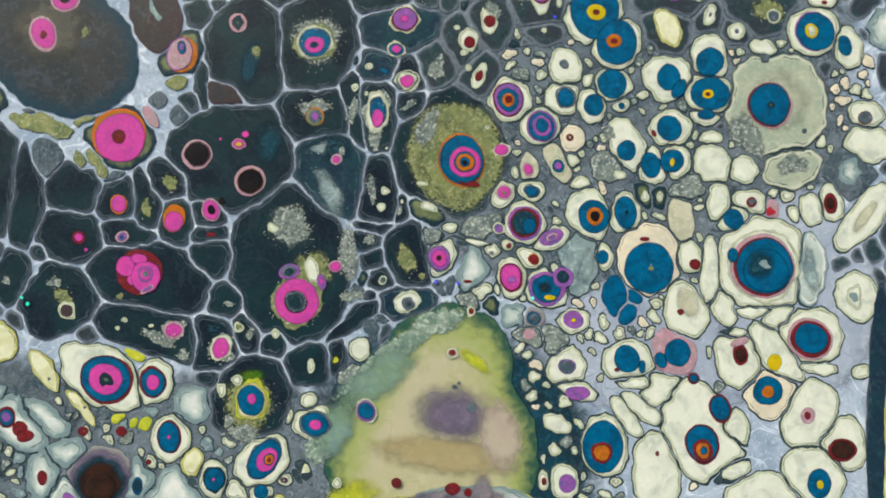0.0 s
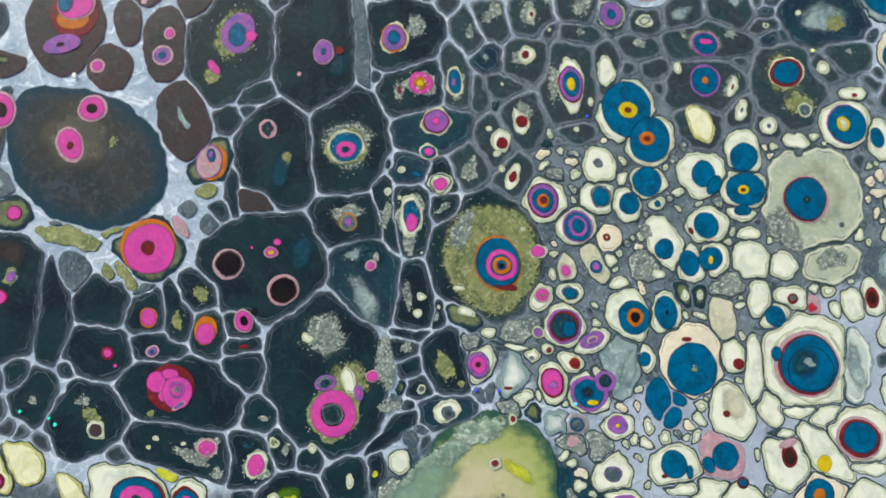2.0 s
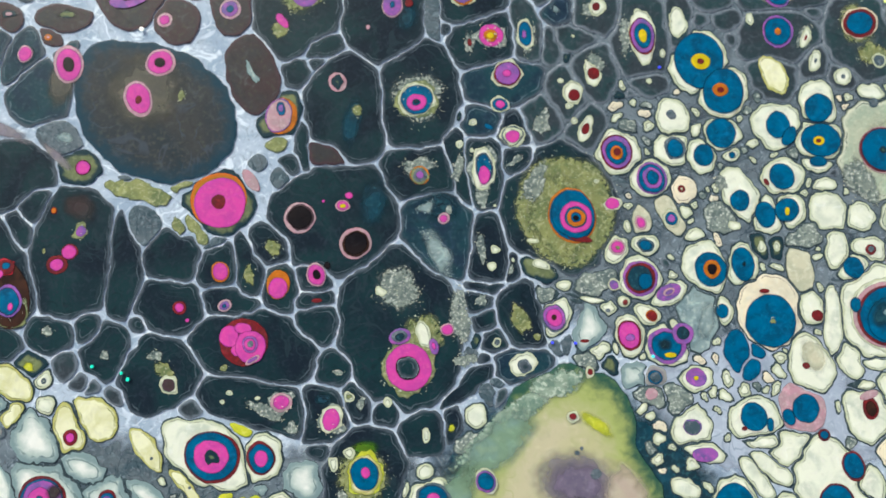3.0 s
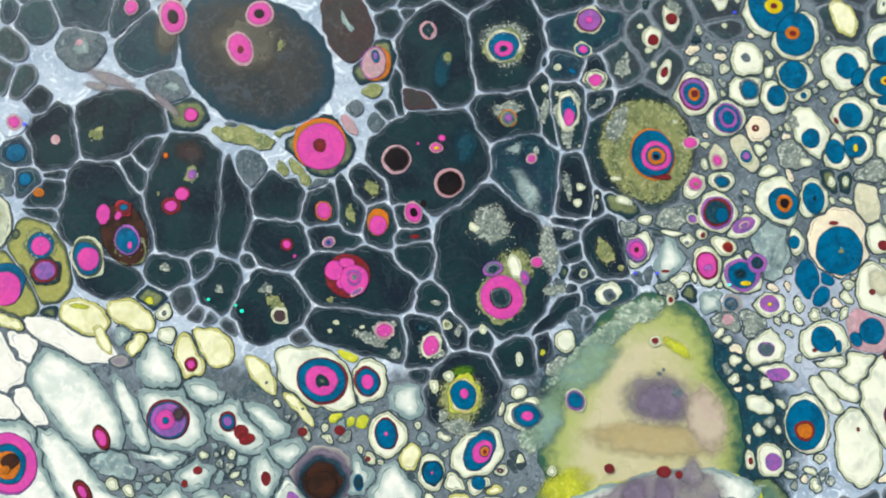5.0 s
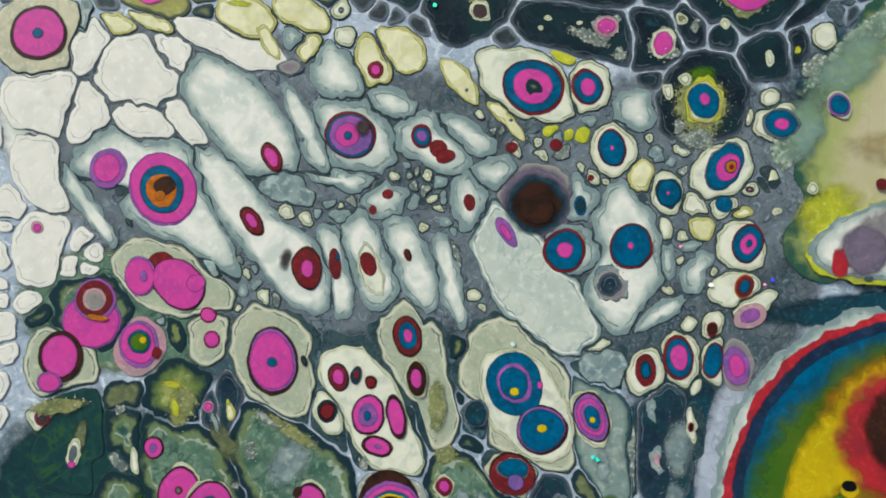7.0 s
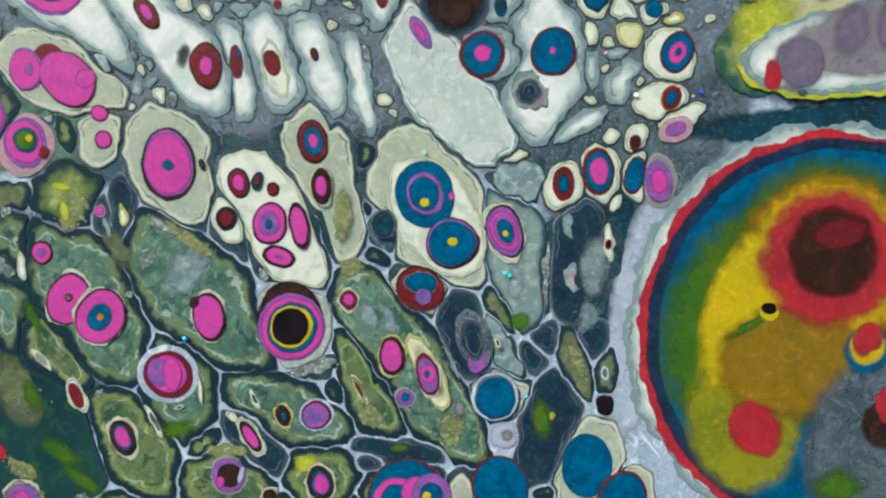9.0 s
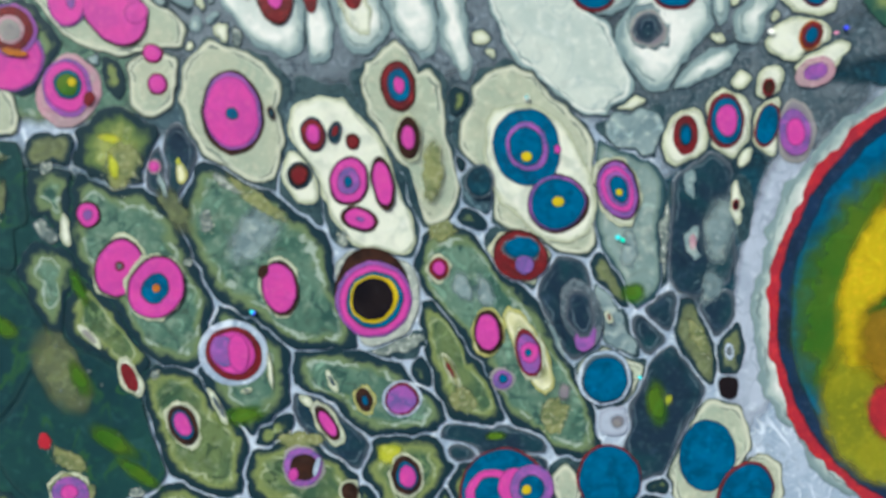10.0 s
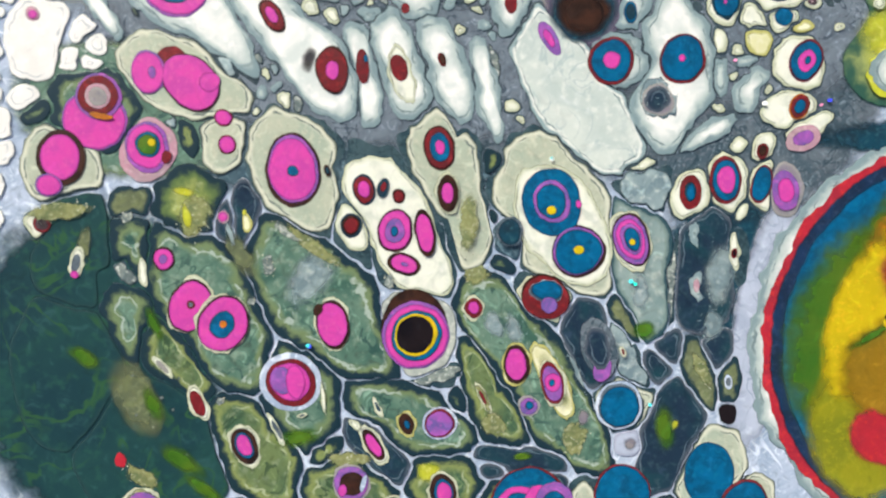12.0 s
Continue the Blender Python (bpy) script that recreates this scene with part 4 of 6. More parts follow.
cell("C", 74.2, 3.2, 4.44, 3.38, -2)
cell("S", 70.4, -1.9, 3.76, 3.94, -1)
spot("S I:66", 70.4, -1.9, 3.48, 3.61, -1)
cell("C", 63.3, -8.6, 1.89, 2.81, 13)
cell("C", 66.8, -7.4, 2.10, 2.85, 9)
spot("R Q:60", 66.8, -7.5, 1.36, 2.09, -2)
cell("C", 72.6, -10.2, 2.82, 7.22, -38)
spot("Z", 72.8, -10.0, 1.42, 4.80, -38)
cell("C", 46.4, -7.1, 2.04, 3.09, -11)
cell("C", 52.7, -7.2, 3.47, 2.07, -17)
spot("R S:60", 52.4, -7.2, 1.04, 1.04)
cell("C", 49.1, -10.4, 2.48, 2.33)
spot("B", 49.1, -10.4, 2.04, 2.01)
cell("H", 55.8, -8.4, 1.36, 1.64, -2)
spot("R2", 55.7, -8.8, 0.92, 0.92)
cell("C", 59.0, -5.9, 0.92, 0.92)
cell("C", 60.3, -9.3, 0.84, 1.42, 17)
cell("C", 22.8, -9.4, 3.54, 5.02, 20)
spot("B", 23.8, -9.8, 3.02, 3.24, 18)
spot("O D:62", 24.0, -9.8, 1.64, 1.80, -1)
cell("C", 29.5, -9.1, 2.60, 3.64, 4)
spot("B", 29.6, -9.1, 2.16, 3.12, 3)
spot("G", 29.8, -9.1, 0.52, 0.60)
cell("V2", 33.0, -6.1, 1.25, 1.73, 7)
spot("C", 33.1, -6.1, 0.84, 1.16, -3)
cell("V2", 35.8, -6.2, 1.04, 1.44, -2)
spot("C", 35.8, -6.2, 0.72, 1.04, -3)
cell("Z", 39.7, -10.4, 2.29, 4.24, 4)
cell("C", 21.2, -3.8, 1.68, 1.12, -1)
cell("Z3", 33.9, -17.6, 5.76, 6.41, -2)
spot("B", 33.6, -19.1, 4.53, 4.76, 4)
spot("V", 34.0, -19.1, 0.52, 0.60)
spot("R", 32.9, -13.9, 1.00, 0.48)
cell("C", 25.1, -16.9, 2.06, 2.38, 13)
spot("B", 25.3, -17.2, 1.24, 1.40)
cell("B", 27.6, -24.3, 1.94, 3.15, 8)
cell("B", 30.9, -23.8, 1.10, 1.33, 33)
cell("B", 29.5, -27.0, 1.40, 1.79, -31)
cell("A", 21.0, -18.3, 3.62, 5.59, -16)
spot("A", 22.4, -18.8, 1.84, 4.50, -16)
spot("R", 41.9, -18.5, 1.16, 1.12)
spot("Z", 40.6, -25.3, 2.51, 3.95, 20)
spot("R C:20", 39.1, -27.0, 0.72, 0.68)
spot("A", 62.6, -19.4, 2.10, 5.95, 8)
spot("C H:90 R:82 B:78", 54.2, -18.7, 6.60, 6.58, -1)
spot("T", 54.2, -19.2, 4.72, 4.61)
spot("B", 54.5, -19.7, 4.12, 4.01)
spot("T", 53.6, -18.6, 3.12, 3.41, -1)
spot("I", 54.2, -18.7, 1.20, 0.80, -21)
spot("B", 48.6, -16.7, 1.04, 1.40)
spot("C", 70.4, -24.3, 1.56, 2.21, -1)
spot("I", 70.2, -24.3, 0.84, 0.88, -3)
spot("H R:88 B:74", 62.1, -31.8, 4.32, 3.73, -2)
spot("R Q:70", 49.6, -34.6, 1.52, 1.97, -2)
spot("H", 49.5, -32.4, 1.85, 0.79, 18)
spot("Y", 55.7, -36.0, 1.44, 1.56, -2)
spot("B", 54.2, -41.0, 2.76, 2.73, -2)
spot("O", 54.2, -41.2, 1.20, 1.16)
cell("C", 29.6, -35.8, 4.20, 3.91, -12)
spot("B", 29.3, -35.3, 2.48, 2.56, -31)
spot("B", 32.0, -36.6, 0.80, 1.36, -3)
spot("R", 27.5, -37.2, 0.60, 0.48)
cell("H", 37.8, -34.2, 3.84, 4.09, -2)
spot("B", 38.4, -34.3, 2.44, 2.53, -2)
spot("B", 35.4, -35.6, 1.22, 1.65, 23)
spot("R B:75", 41.2, -38.7, 1.20, 1.16)
cell("C", 31.6, -39.5, 4.00, 1.32, -2)
cell("C", 71.3, -37.8, 1.32, 1.08, -2)
cell("C", -4.3, -17.1, 2.84, 3.56, -2)
spot("S P:90 M:66 Q:26", -4.2, -17.3, 2.36, 2.48, -2)
cell("L", -5.8, -13.6, 2.42, 1.51, -16)
cell("C", -1.8, -11.9, 1.32, 0.84, -2)
cell("C", 8.6, 11.9, 3.78, 4.19, 13)
spot("R P:92 B:70 O:42 R:25", 8.6, 11.7, 3.04, 3.28, -2)
cell("C", 14.4, 6.8, 3.32, 3.40)
spot("P B:88 P:66 B:46", 14.5, 6.7, 2.92, 3.04, -2)
cell("C", 18.4, 12.1, 3.04, 3.36, -2)
spot("S B:82", 18.9, 12.1, 1.90, 2.21, 18)
cell("K3", 3.3, 16.4, 3.54, 4.21, -16)
spot("C", 3.3, 16.1, 1.34, 2.70, -23)
spot("R", 3.3, 16.1, 0.81, 1.17, -20)
spot("C", 1.2, 17.6, 0.84, 0.76, -3)
cell("L", 10.6, 15.8, 1.68, 1.48, -1)
cell("C", 19.0, 17.6, 2.76, 3.80, 9)
spot("S", 18.9, 18.2, 0.96, 0.96)
cell("Z3", 20.2, 4.5, 2.08, 2.28, -1)
spot("R C:40", 19.7, 4.6, 0.84, 0.80)
cell("Z", 12.0, -0.9, 1.56, 2.67, 13)
spot("H M:76", 12.1, -1.2, 1.15, 1.36, 14)
cell("Z", 17.4, 0.0, 1.90, 3.49, 28)
spot("C B:80 P:50", 17.5, -0.6, 1.47, 1.77, 17)
cell("C", 12.6, -5.1, 2.25, 1.85, -17)
spot("S B:80", 12.5, -5.1, 1.66, 1.29, -15)
cell("C", 7.4, -5.6, 2.48, 2.05, 38)
spot("H M:80 V:30", 7.6, -5.5, 1.52, 1.52)
cell("C", 9.8, -1.6, 0.51, 0.84, 18)
cell("C", 11.2, -11.0, 3.68, 3.64)
spot("P R:85 T:70", 11.4, -11.0, 3.24, 3.32, -1)
spot("B", 12.2, -11.5, 1.40, 1.64, -2)
cell("C", 16.2, -13.7, 3.08, 1.83, 23)
spot("P H:50 P:35", 16.2, -13.6, 2.45, 1.40, 24)
cell("C", 20.2, 0.6, 1.16, 0.92, -2)
cell("L", 3.4, -11.5, 3.92, 1.70, 18)
spot("C P:80", 6.6, -12.0, 1.24, 1.12, -2)
cell("C", 12.4, -17.2, 2.23, 1.52, -21)
spot("O R:85", 12.8, -17.6, 1.19, 1.02, -42)
cell("C", 8.9, -20.8, 2.64, 3.33, 10)
spot("R M:88", 8.9, -20.8, 2.16, 2.85, 11)
spot("P", 9.0, -21.2, 1.00, 0.80)
cell("C", 15.0, -22.6, 3.83, 3.56, -26)
spot("P B:80", 15.2, -22.8, 3.42, 3.17, -26)
spot("Y", 15.7, -24.4, 1.12, 0.56)
spot("G", 14.8, -22.6, 1.60, 1.40, -3)
cell("C", 18.0, -20.7, 2.58, 2.46, -42)
spot("P T:60", 18.0, -20.7, 2.10, 1.92, -42)
cell("C", 19.9, -28.4, 2.49, 2.06, -11)
spot("P Y:28", 19.9, -28.4, 2.00, 1.68, -2)
cell("I", 2.0, -20.0, 2.24, 4.37, -11)
spot("R", 1.0, -21.5, 0.92, 0.36)
cell("C", 5.4, -16.0, 1.41, 1.01, 8)
spot("S", 5.3, -16.4, 0.52, 0.40)
cell("C", 4.1, -17.8, 0.60, 1.00, -4)
cell("C", 0.2, -14.2, 1.04, 0.60, -2)
cell("C", 8.4, -15.1, 0.92, 0.80, -2)
spot("R", 8.4, -15.1, 0.60, 0.60)
cell("C", 1.3, -14.2, 2.86, 0.48, -6)
cell("I", 9.6, -27.6, 2.20, 1.96, -2)
cell("E", 12.7, -28.2, 1.68, 1.56, -1)
spot("B S:70", 12.7, -28.0, 1.40, 1.36)
cell("L", 12.4, -31.4, 2.84, 1.56, -16)
spot("H", 11.9, -30.8, 1.20, 1.08, -2)
cell("L", 16.4, -32.0, 2.62, 2.17, -21)
cell("C", 18.5, -36.6, 3.38, 3.49, -17)
spot("P S:80", 18.7, -36.6, 1.72, 1.44, -1)
cell("C", 20.3, -40.8, 3.20, 1.56, -16)
spot("P", 20.5, -41.3, 2.40, 1.36, -2)
cell("C", 3.1, -23.4, 2.41, 1.78, -21)
cell("L", 1.2, -25.0, 1.81, 2.76, 22)
spot("C R:60", 1.6, -26.8, 0.92, 1.08, -2)
cell("V2", 5.0, -25.8, 1.40, 1.76, -2)
cell("C", 6.4, -22.8, 0.52, 1.00)
cell("C", 11.0, -24.2, 0.60, 0.48)
cell("K", -73.1, -24.2, 6.12, 5.80, -1)
spot("L", -73.2, -21.7, 1.48, 1.36, -2)
spot("V", -71.4, -24.1, 2.01, 1.52, -21)
spot("C N:72", -70.7, -26.5, 1.84, 1.64, -1)
cell("K", -81.0, -21.1, 3.36, 3.88, -1)
spot("L", -82.0, -21.2, 0.88, 1.08)
cell("S", -76.6, -20.3, 0.88, 0.88)

cell("C", 25.0, -50.5, 4.00, 5.28)
spot("B", 24.8, -50.7, 3.72, 4.72)
spot("R O:75", 24.6, -51.6, 2.00, 1.96)
cell("C", 16.7, -46.9, 2.51, 1.49, -20)
cell("C", 18.1, -56.6, 2.58, 2.75, -19)
spot("P", 18.4, -57.1, 1.60, 1.76)
cell("C", 14.1, -56.7, 0.92, 1.48)
spot("R", 14.3, -56.7, 0.52, 0.80)
spot("R C:30", 34.4, -51.9, 0.48, 0.56)
spot("R B:92", 42.4, -50.3, 3.12, 3.60, 10)
spot("R O:70 B:40", 42.5, -51.4, 1.92, 2.04)
spot("R B:88", 45.7, -44.1, 2.15, 2.59, 10)
spot("H R:50", 61.2, -45.3, 1.40, 1.56)
spot("R Q:80", 67.2, -51.3, 2.60, 2.16)
spot("B", 62.8, -57.1, 2.20, 2.72)
spot("Y", 63.0, -57.3, 0.72, 0.88)
spot("K2", 73.8, -43.8, 2.21, 22.63, -4)
spot("C2", 78.9, -49.8, 4.61, 27.30, -4)

pool("T", -2.9, -52.3, 29.71, 25.96, -2)
pool("T", -3.3, -75.6, 32.48, 3.32)
pool("U2", -43.7, -54.4, 32.67, 18.58, -3)
cell("K", -88.7, -3.7, 7.05, 10.89, -3)
spot("N", -86.7, 4.5, 4.05, 3.02, -33)
spot("R O:80", -91.2, 4.2, 0.68, 0.72)
spot("V P:72", -86.4, 0.4, 1.40, 1.52, -3)
spot("R M:88", -88.2, -3.2, 1.62, 1.49, -33)
spot("R M:66", -90.4, -5.3, 2.00, 1.80, -2)
spot("V", -92.8, -2.9, 0.40, 0.52, -6)
cell("K", -95.0, 5.3, 2.25, 3.40, -27)
cell("K", -97.2, 0.7, 2.23, 3.45, 18)
cell("K", -102.4, -7.0, 8.19, 10.13, 23)
spot("Q", -99.2, -10.3, 4.38, 6.26, 20)
spot("V Q:90", -98.0, -13.2, 3.20, 3.00, -3)
spot("M", -102.9, -6.3, 1.40, 2.04, -3)
spot("R2 R:88", -99.1, -5.6, 1.78, 1.60, -23)
spot("B", -99.1, -5.3, 0.88, 0.80, -3)
spot("M", -100.1, -6.8, 0.80, 0.92, -3)
spot("P B:85", -98.6, -11.4, 2.60, 2.92, -3)
spot("M", -98.0, -12.4, 0.60, 0.80, -4)
cell("K", -100.3, 10.0, 7.83, 5.28, 10)
spot("V", -104.0, 9.0, 1.81, 1.24, 28)
cell("K", -112.8, 7.9, 4.60, 5.28, -2)
spot("H", -111.8, 8.0, 1.00, 1.00)
cell("K2", -118.6, 6.1, 3.40, 2.66, 18)
spot("B", -119.2, 6.0, 1.97, 1.85, 18)
cell("K2", -117.3, 0.6, 2.63, 2.24, -13)
spot("B", -117.5, 0.8, 1.40, 1.44)
cell("K", -112.6, 1.4, 1.48, 0.80, -3)
cell("K", -113.6, -2.0, 3.24, 2.65, -13)
spot("O", -115.0, -1.8, 1.20, 0.92, -4)
cell("K", -113.4, -5.9, 2.21, 0.87, -17)
cell("A", -124.8, 10.1, 2.20, 2.24)
spot("W", -124.7, 10.1, 1.44, 1.56, -3)
cell("A", -127.8, 10.4, 1.64, 3.64, -3)
cell("W", -119.5, 11.7, 2.32, 2.24, -3)
spot("H M:72", -119.5, 11.7, 1.68, 1.64, -3)
cell("V2", -125.6, 7.0, 1.24, 1.20)
cell("S", -122.5, 0.8, 2.84, 2.39, -32)
spot("L", -122.1, 0.6, 1.84, 1.39, -42)
cell("L", -127.8, -2.0, 1.40, 3.64, -2)
cell("V3", -124.5, -6.2, 3.99, 5.46, 7)
spot("C2", -124.5, -6.2, 0.88, 3.85, 3)
spot("C2", -124.7, -5.8, 2.99, 0.93, 8)
cell("V4", -115.1, -14.7, 4.79, 7.66, 22)
spot("V B:84 M:60", -114.6, -11.7, 3.20, 3.20)
spot("V2 R:82 P:66", -113.9, -16.5, 3.20, 2.80, -3)
spot("V2 V4:70", -119.2, -9.4, 1.00, 1.20, -2)
cell("K", -103.1, -16.5, 7.04, 3.97, -40)
spot("C V4:88 B:80", -105.9, -14.4, 3.10, 4.27, 20)
spot("M", -105.7, -14.5, 2.10, 2.31, 8)
cell("V4", -120.4, -19.0, 4.77, 6.47, 16)
spot("B", -121.0, -18.4, 3.68, 3.80, -2)
spot("M", -121.2, -19.4, 3.08, 3.28, -2)
cell("V4", -129.7, -13.8, 2.80, 5.80, -2)
spot("S M:80", -129.9, -17.0, 2.20, 2.40, -2)
spot("B", -129.6, -12.4, 0.92, 1.44, -2)
cell("K", -91.4, -17.0, 3.20, 2.64, -3)
spot("L", -91.7, -16.8, 1.47, 0.92, -17)
cell("C2", -107.0, -25.6, 4.40, 3.38, -17)
spot("X", -107.6, -23.3, 2.62, 0.69, -12)
spot("C2", -103.3, -29.5, 1.22, 3.01, 23)
cell("C2", -98.0, -25.4, 4.40, 2.58, -25)
cell("V2", -94.6, -22.6, 2.43, 1.57, -27)
spot("X", -94.6, -22.8, 1.52, 0.98, -27)
cell("C2", -126.6, -25.5, 2.61, 1.79, -27)
cell("C2", -120.2, -25.7, 4.21, 1.38, -30)
cell("I", -99.5, -28.7, 1.52, 1.60, -3)
cell("C2", -97.0, -30.5, 2.00, 2.40, -2)
spot("S E:80", -100.4, -33.6, 2.16, 1.36, -2)
# the large dome and its pale eye
cell("J", -5.4, -52.2, 18.81, 18.64, -3)
lobe(-2.6, -37.4, 11.93, 12.39, -3)
lobe(14.1, -66.3, 7.86, 4.91, -12)
lobe(-21.0, -65.2, 6.12, 6.06, -3)
spot("G~", 16.1, -64.9, 5.85, 6.14, -38)
spot("L2", -12.8, -34.5, 15.05, 2.38, 37)
spot("L2", -4.3, -28.6, 5.5, 2.79, 12)
spot("L2", -24.8, -49.3, 2.77, 5.93, -22)
spot("A4", -14.6, -38.4, 11.01, 4.44, 39)
spot("A4", -22.5, -47.5, 4.45, 6.93, -23)
spot("X", -19.7, -60.4, 6.94, 4.89, 32)
spot("X", 2.2, -35.6, 4.54, 1.5, -35)
spot("Z4", -2.9, -52.1, 16.81, 4.44, -6)
spot("E", -1.5, -44.9, 9.9, 6.54, -11)
spot("E2", -1.5, -45.1, 6.73, 4.56, -13)
spot("H2", 6.7, -48.7, 4.98, 8.84, 11)
spot("X I:97", -4.1, -64.8, 19.76, 7.05, 7)
spot("I", 9.1, -67.0, 6.85, 3.98, -23)
spot("E~", -3.6, -63.3, 14.88, 6.03, 9)
spot("E", 3.2, -58.4, 2.96, 3.93, -3)
spot("E2", -7.6, -62.4, 3.32, 5.51, -13)
spot("E2", -2.0, -62.2, 2.56, 4.89, -3)
spot("R", -1.8, -57.8, 1.40, 1.16, -2)
spot("R", 0.9, -58.4, 0.80, 0.80)
spot("E", -15.6, -67.0, 4.92, 4.69, -2)
spot("E2~", -15.0, -66.7, 4.12, 4.13)
spot("R2~", -19.0, -68.5, 1.56, 2.33, -1)
spot("S", -6.5, -66.7, 0.60, 0.40)
spot("S", 2.6, -68.7, 0.56, 0.48, -4)
spot("S", -14.8, -70.9, 0.80, 0.48)
spot("R", -11.6, -56.8, 1.08, 0.96, -2)
spot("S", -0.6, -39.5, 0.36, 0.40)
spot("C", -22.2, -56.8, 0.88, 1.00, -3)
cell("C", -28.4, -55.1, 1.40, 1.48, -2)
spot("C", -27.6, -60.0, 0.80, 0.72, -3)

spot("C R:62", -1.8, -34.2, 1.12, 1.00)
spot("S", -1.4, -40.2, 0.52, 0.48)
spot("S", 1.5, -43.9, 1.08, 1.00)
spot("C P:90 B:74", -17.1, -44.4, 2.12, 2.08)

pool("U2", -112.7, -45.6, 31.69, 22.84, -18)
pool("G", -128.6, -69.5, 17.58, 10.47, -12)
spot("R B:93 M:64 G:30", -63.2, -38.8, 4.92, 4.40, -24)
spot("R B:88 M:50", -55.1, -39.2, 2.46, 2.90, 16)
cell("C2", -83.5, -31.7, 4.25, 3.04, -41)
cell("C2", -87.4, -33.3, 3.01, 4.10, 5)
spot("R M:62", -87.2, -34.8, 1.32, 1.44, -3)
cell("C", -91.4, -29.6, 1.44, 1.32, -3)
cell("C", -92.2, -25.0, 1.32, 1.40, -2)
spot("S C:40", -92.0, -25.2, 0.52, 0.56)
cell("C2", -74.3, -37.2, 1.41, 3.91, 35)
spot("S", -73.5, -38.7, 0.36, 0.36)
cell("C2", -67.8, -43.0, 1.04, 3.73, 32)
spot("S", -67.0, -43.7, 0.36, 0.32)
cell("S", -63.3, -44.4, 1.30, 0.89, -18)
cell("X", -58.1, -46.6, 0.60, 0.52)
cell("X", -56.2, -46.8, 0.80, 0.80)
cell("X", -61.0, -45.3, 0.88, 0.68, -3)
cell("X", -58.2, -34.1, 1.50, 0.80, -29)
cell("I", -48.1, -43.4, 3.00, 3.20, -3)
cell("C", -51.6, -49.1, 3.16, 4.08, 2)
spot("R B:92 M:18", -51.9, -48.9, 2.32, 3.00, 2)
cell("K", -37.6, -42.4, 6.53, 7.25, -2)
spot("V", -37.9, -43.3, 5.12, 5.29, -2)
spot("F", -37.4, -38.4, 3.16, 1.60, -3)
spot("L", -38.8, -48.2, 3.52, 1.60, -3)
spot("X C2:90 B:78", -37.4, -42.6, 3.36, 3.56, -3)
spot("M", -37.3, -42.3, 0.88, 1.04, -3)
spot("C", -42.8, -40.6, 1.12, 1.32, -2)
spot("C", -40.0, -39.0, 1.16, 1.08, -2)
spot("L", -41.4, -46.2, 1.04, 1.40, -2)
cell("C", -26.2, -46.5, 3.70, 3.04, -13)
spot("S B:88 M:42", -26.0, -46.6, 2.91, 2.38, -13)
cell("C", -27.2, -42.9, 1.56, 1.76, -1)
cell("C", -30.9, -45.1, 0.46, 1.05, -15)
cell("C", -35.4, -53.1, 5.12, 3.85, 45)
spot("S B:95", -35.0, -52.7, 2.74, 4.05, -31)
spot("M", -34.5, -52.9, 1.84, 2.36, -27)
spot("B O:80 R:40", -34.1, -52.8, 1.12, 1.24, -2)
cell("C", -43.8, -56.2, 2.52, 3.08, -3)
spot("V2 B:88 M:18", -43.9, -56.2, 2.08, 2.45, -2)
cell("C2", -47.7, -53.7, 1.74, 2.47, -23)
cell("C", -48.2, -56.9, 0.80, 1.12, -3)
cell("C", -28.8, -55.4, 1.16, 1.40, -2)
cell("C", -31.5, -56.4, 1.04, 0.96, -2)
spot("N H:40", -31.5, -56.4, 0.76, 0.64, -3)
cell("C", -35.6, -58.4, 2.09, 1.61, 7)
spot("B", -35.6, -58.5, 1.48, 1.40, -2)
cell("C", -39.8, -58.4, 1.94, 1.60, -32)
cell("C2", -32.7, -59.9, 1.12, 0.68, -2)
cell("C2", -39.2, -61.7, 1.84, 1.68, -2)
cell("C", -45.0, -61.9, 1.13, 2.09, 8)
spot("R B:92 M:18", -50.0, -64.0, 3.40, 3.69, -3)
spot("A E:86 K2:70", -53.5, -69.6, 2.80, 2.80)
cell("C", -33.5, -64.9, 3.71, 3.71)
spot("R B:92 M:54 B:24", -32.3, -64.5, 2.47, 3.15, -17)
cell("C", -34.6, -71.4, 3.69, 2.59, 9)
spot("O R:90 B:60", -33.4, -71.0, 1.56, 1.95, -23)
cell("I", -40.3, -68.3, 1.58, 3.01, -24)
cell("I", -44.8, -66.1, 1.16, 2.80, 2)
cell("I", -46.3, -74.3, 4.08, 1.15, 29)
cell("E", -64.2, -56.6, 5.61, 5.61)
spot("E2~", -63.8, -56.6, 6.4, 6.0, -20)
spot("T~", -63.9, -56.8, 5.4, 5.2)
spot("Q~", -63.9, -56.8, 4.2, 4.1)
spot("Q", -63.8, -57.5, 2.64, 2.48, -3)
cell("R", -68.7, -60.8, 1.68, 3.51, 25)
spot("P M:55", -68.7, -60.8, 1.25, 2.79, 27)
spot("R B:88 M:40", -60.1, -64.1, 3.34, 3.51, -23)
spot("B T:70", -57.3, -57.4, 1.12, 1.72, -2)
cell("C", -55.4, -53.2, 1.12, 1.12)
spot("R", -55.4, -53.2, 0.60, 0.60)
spot("R", -74.0, -55.9, 1.00, 1.40, -2)
spot("R", -86.5, -54.0, 0.96, 0.88, -2)
spot("R", -88.8, -56.2, 0.72, 0.80, -3)
cell("I", -93.6, -57.0, 1.72, 0.88, -3)
spot("C", -89.6, -65.3, 1.75, 4.40, 16)
spot("R", -90.0, -64.4, 1.29, 1.99, 16)
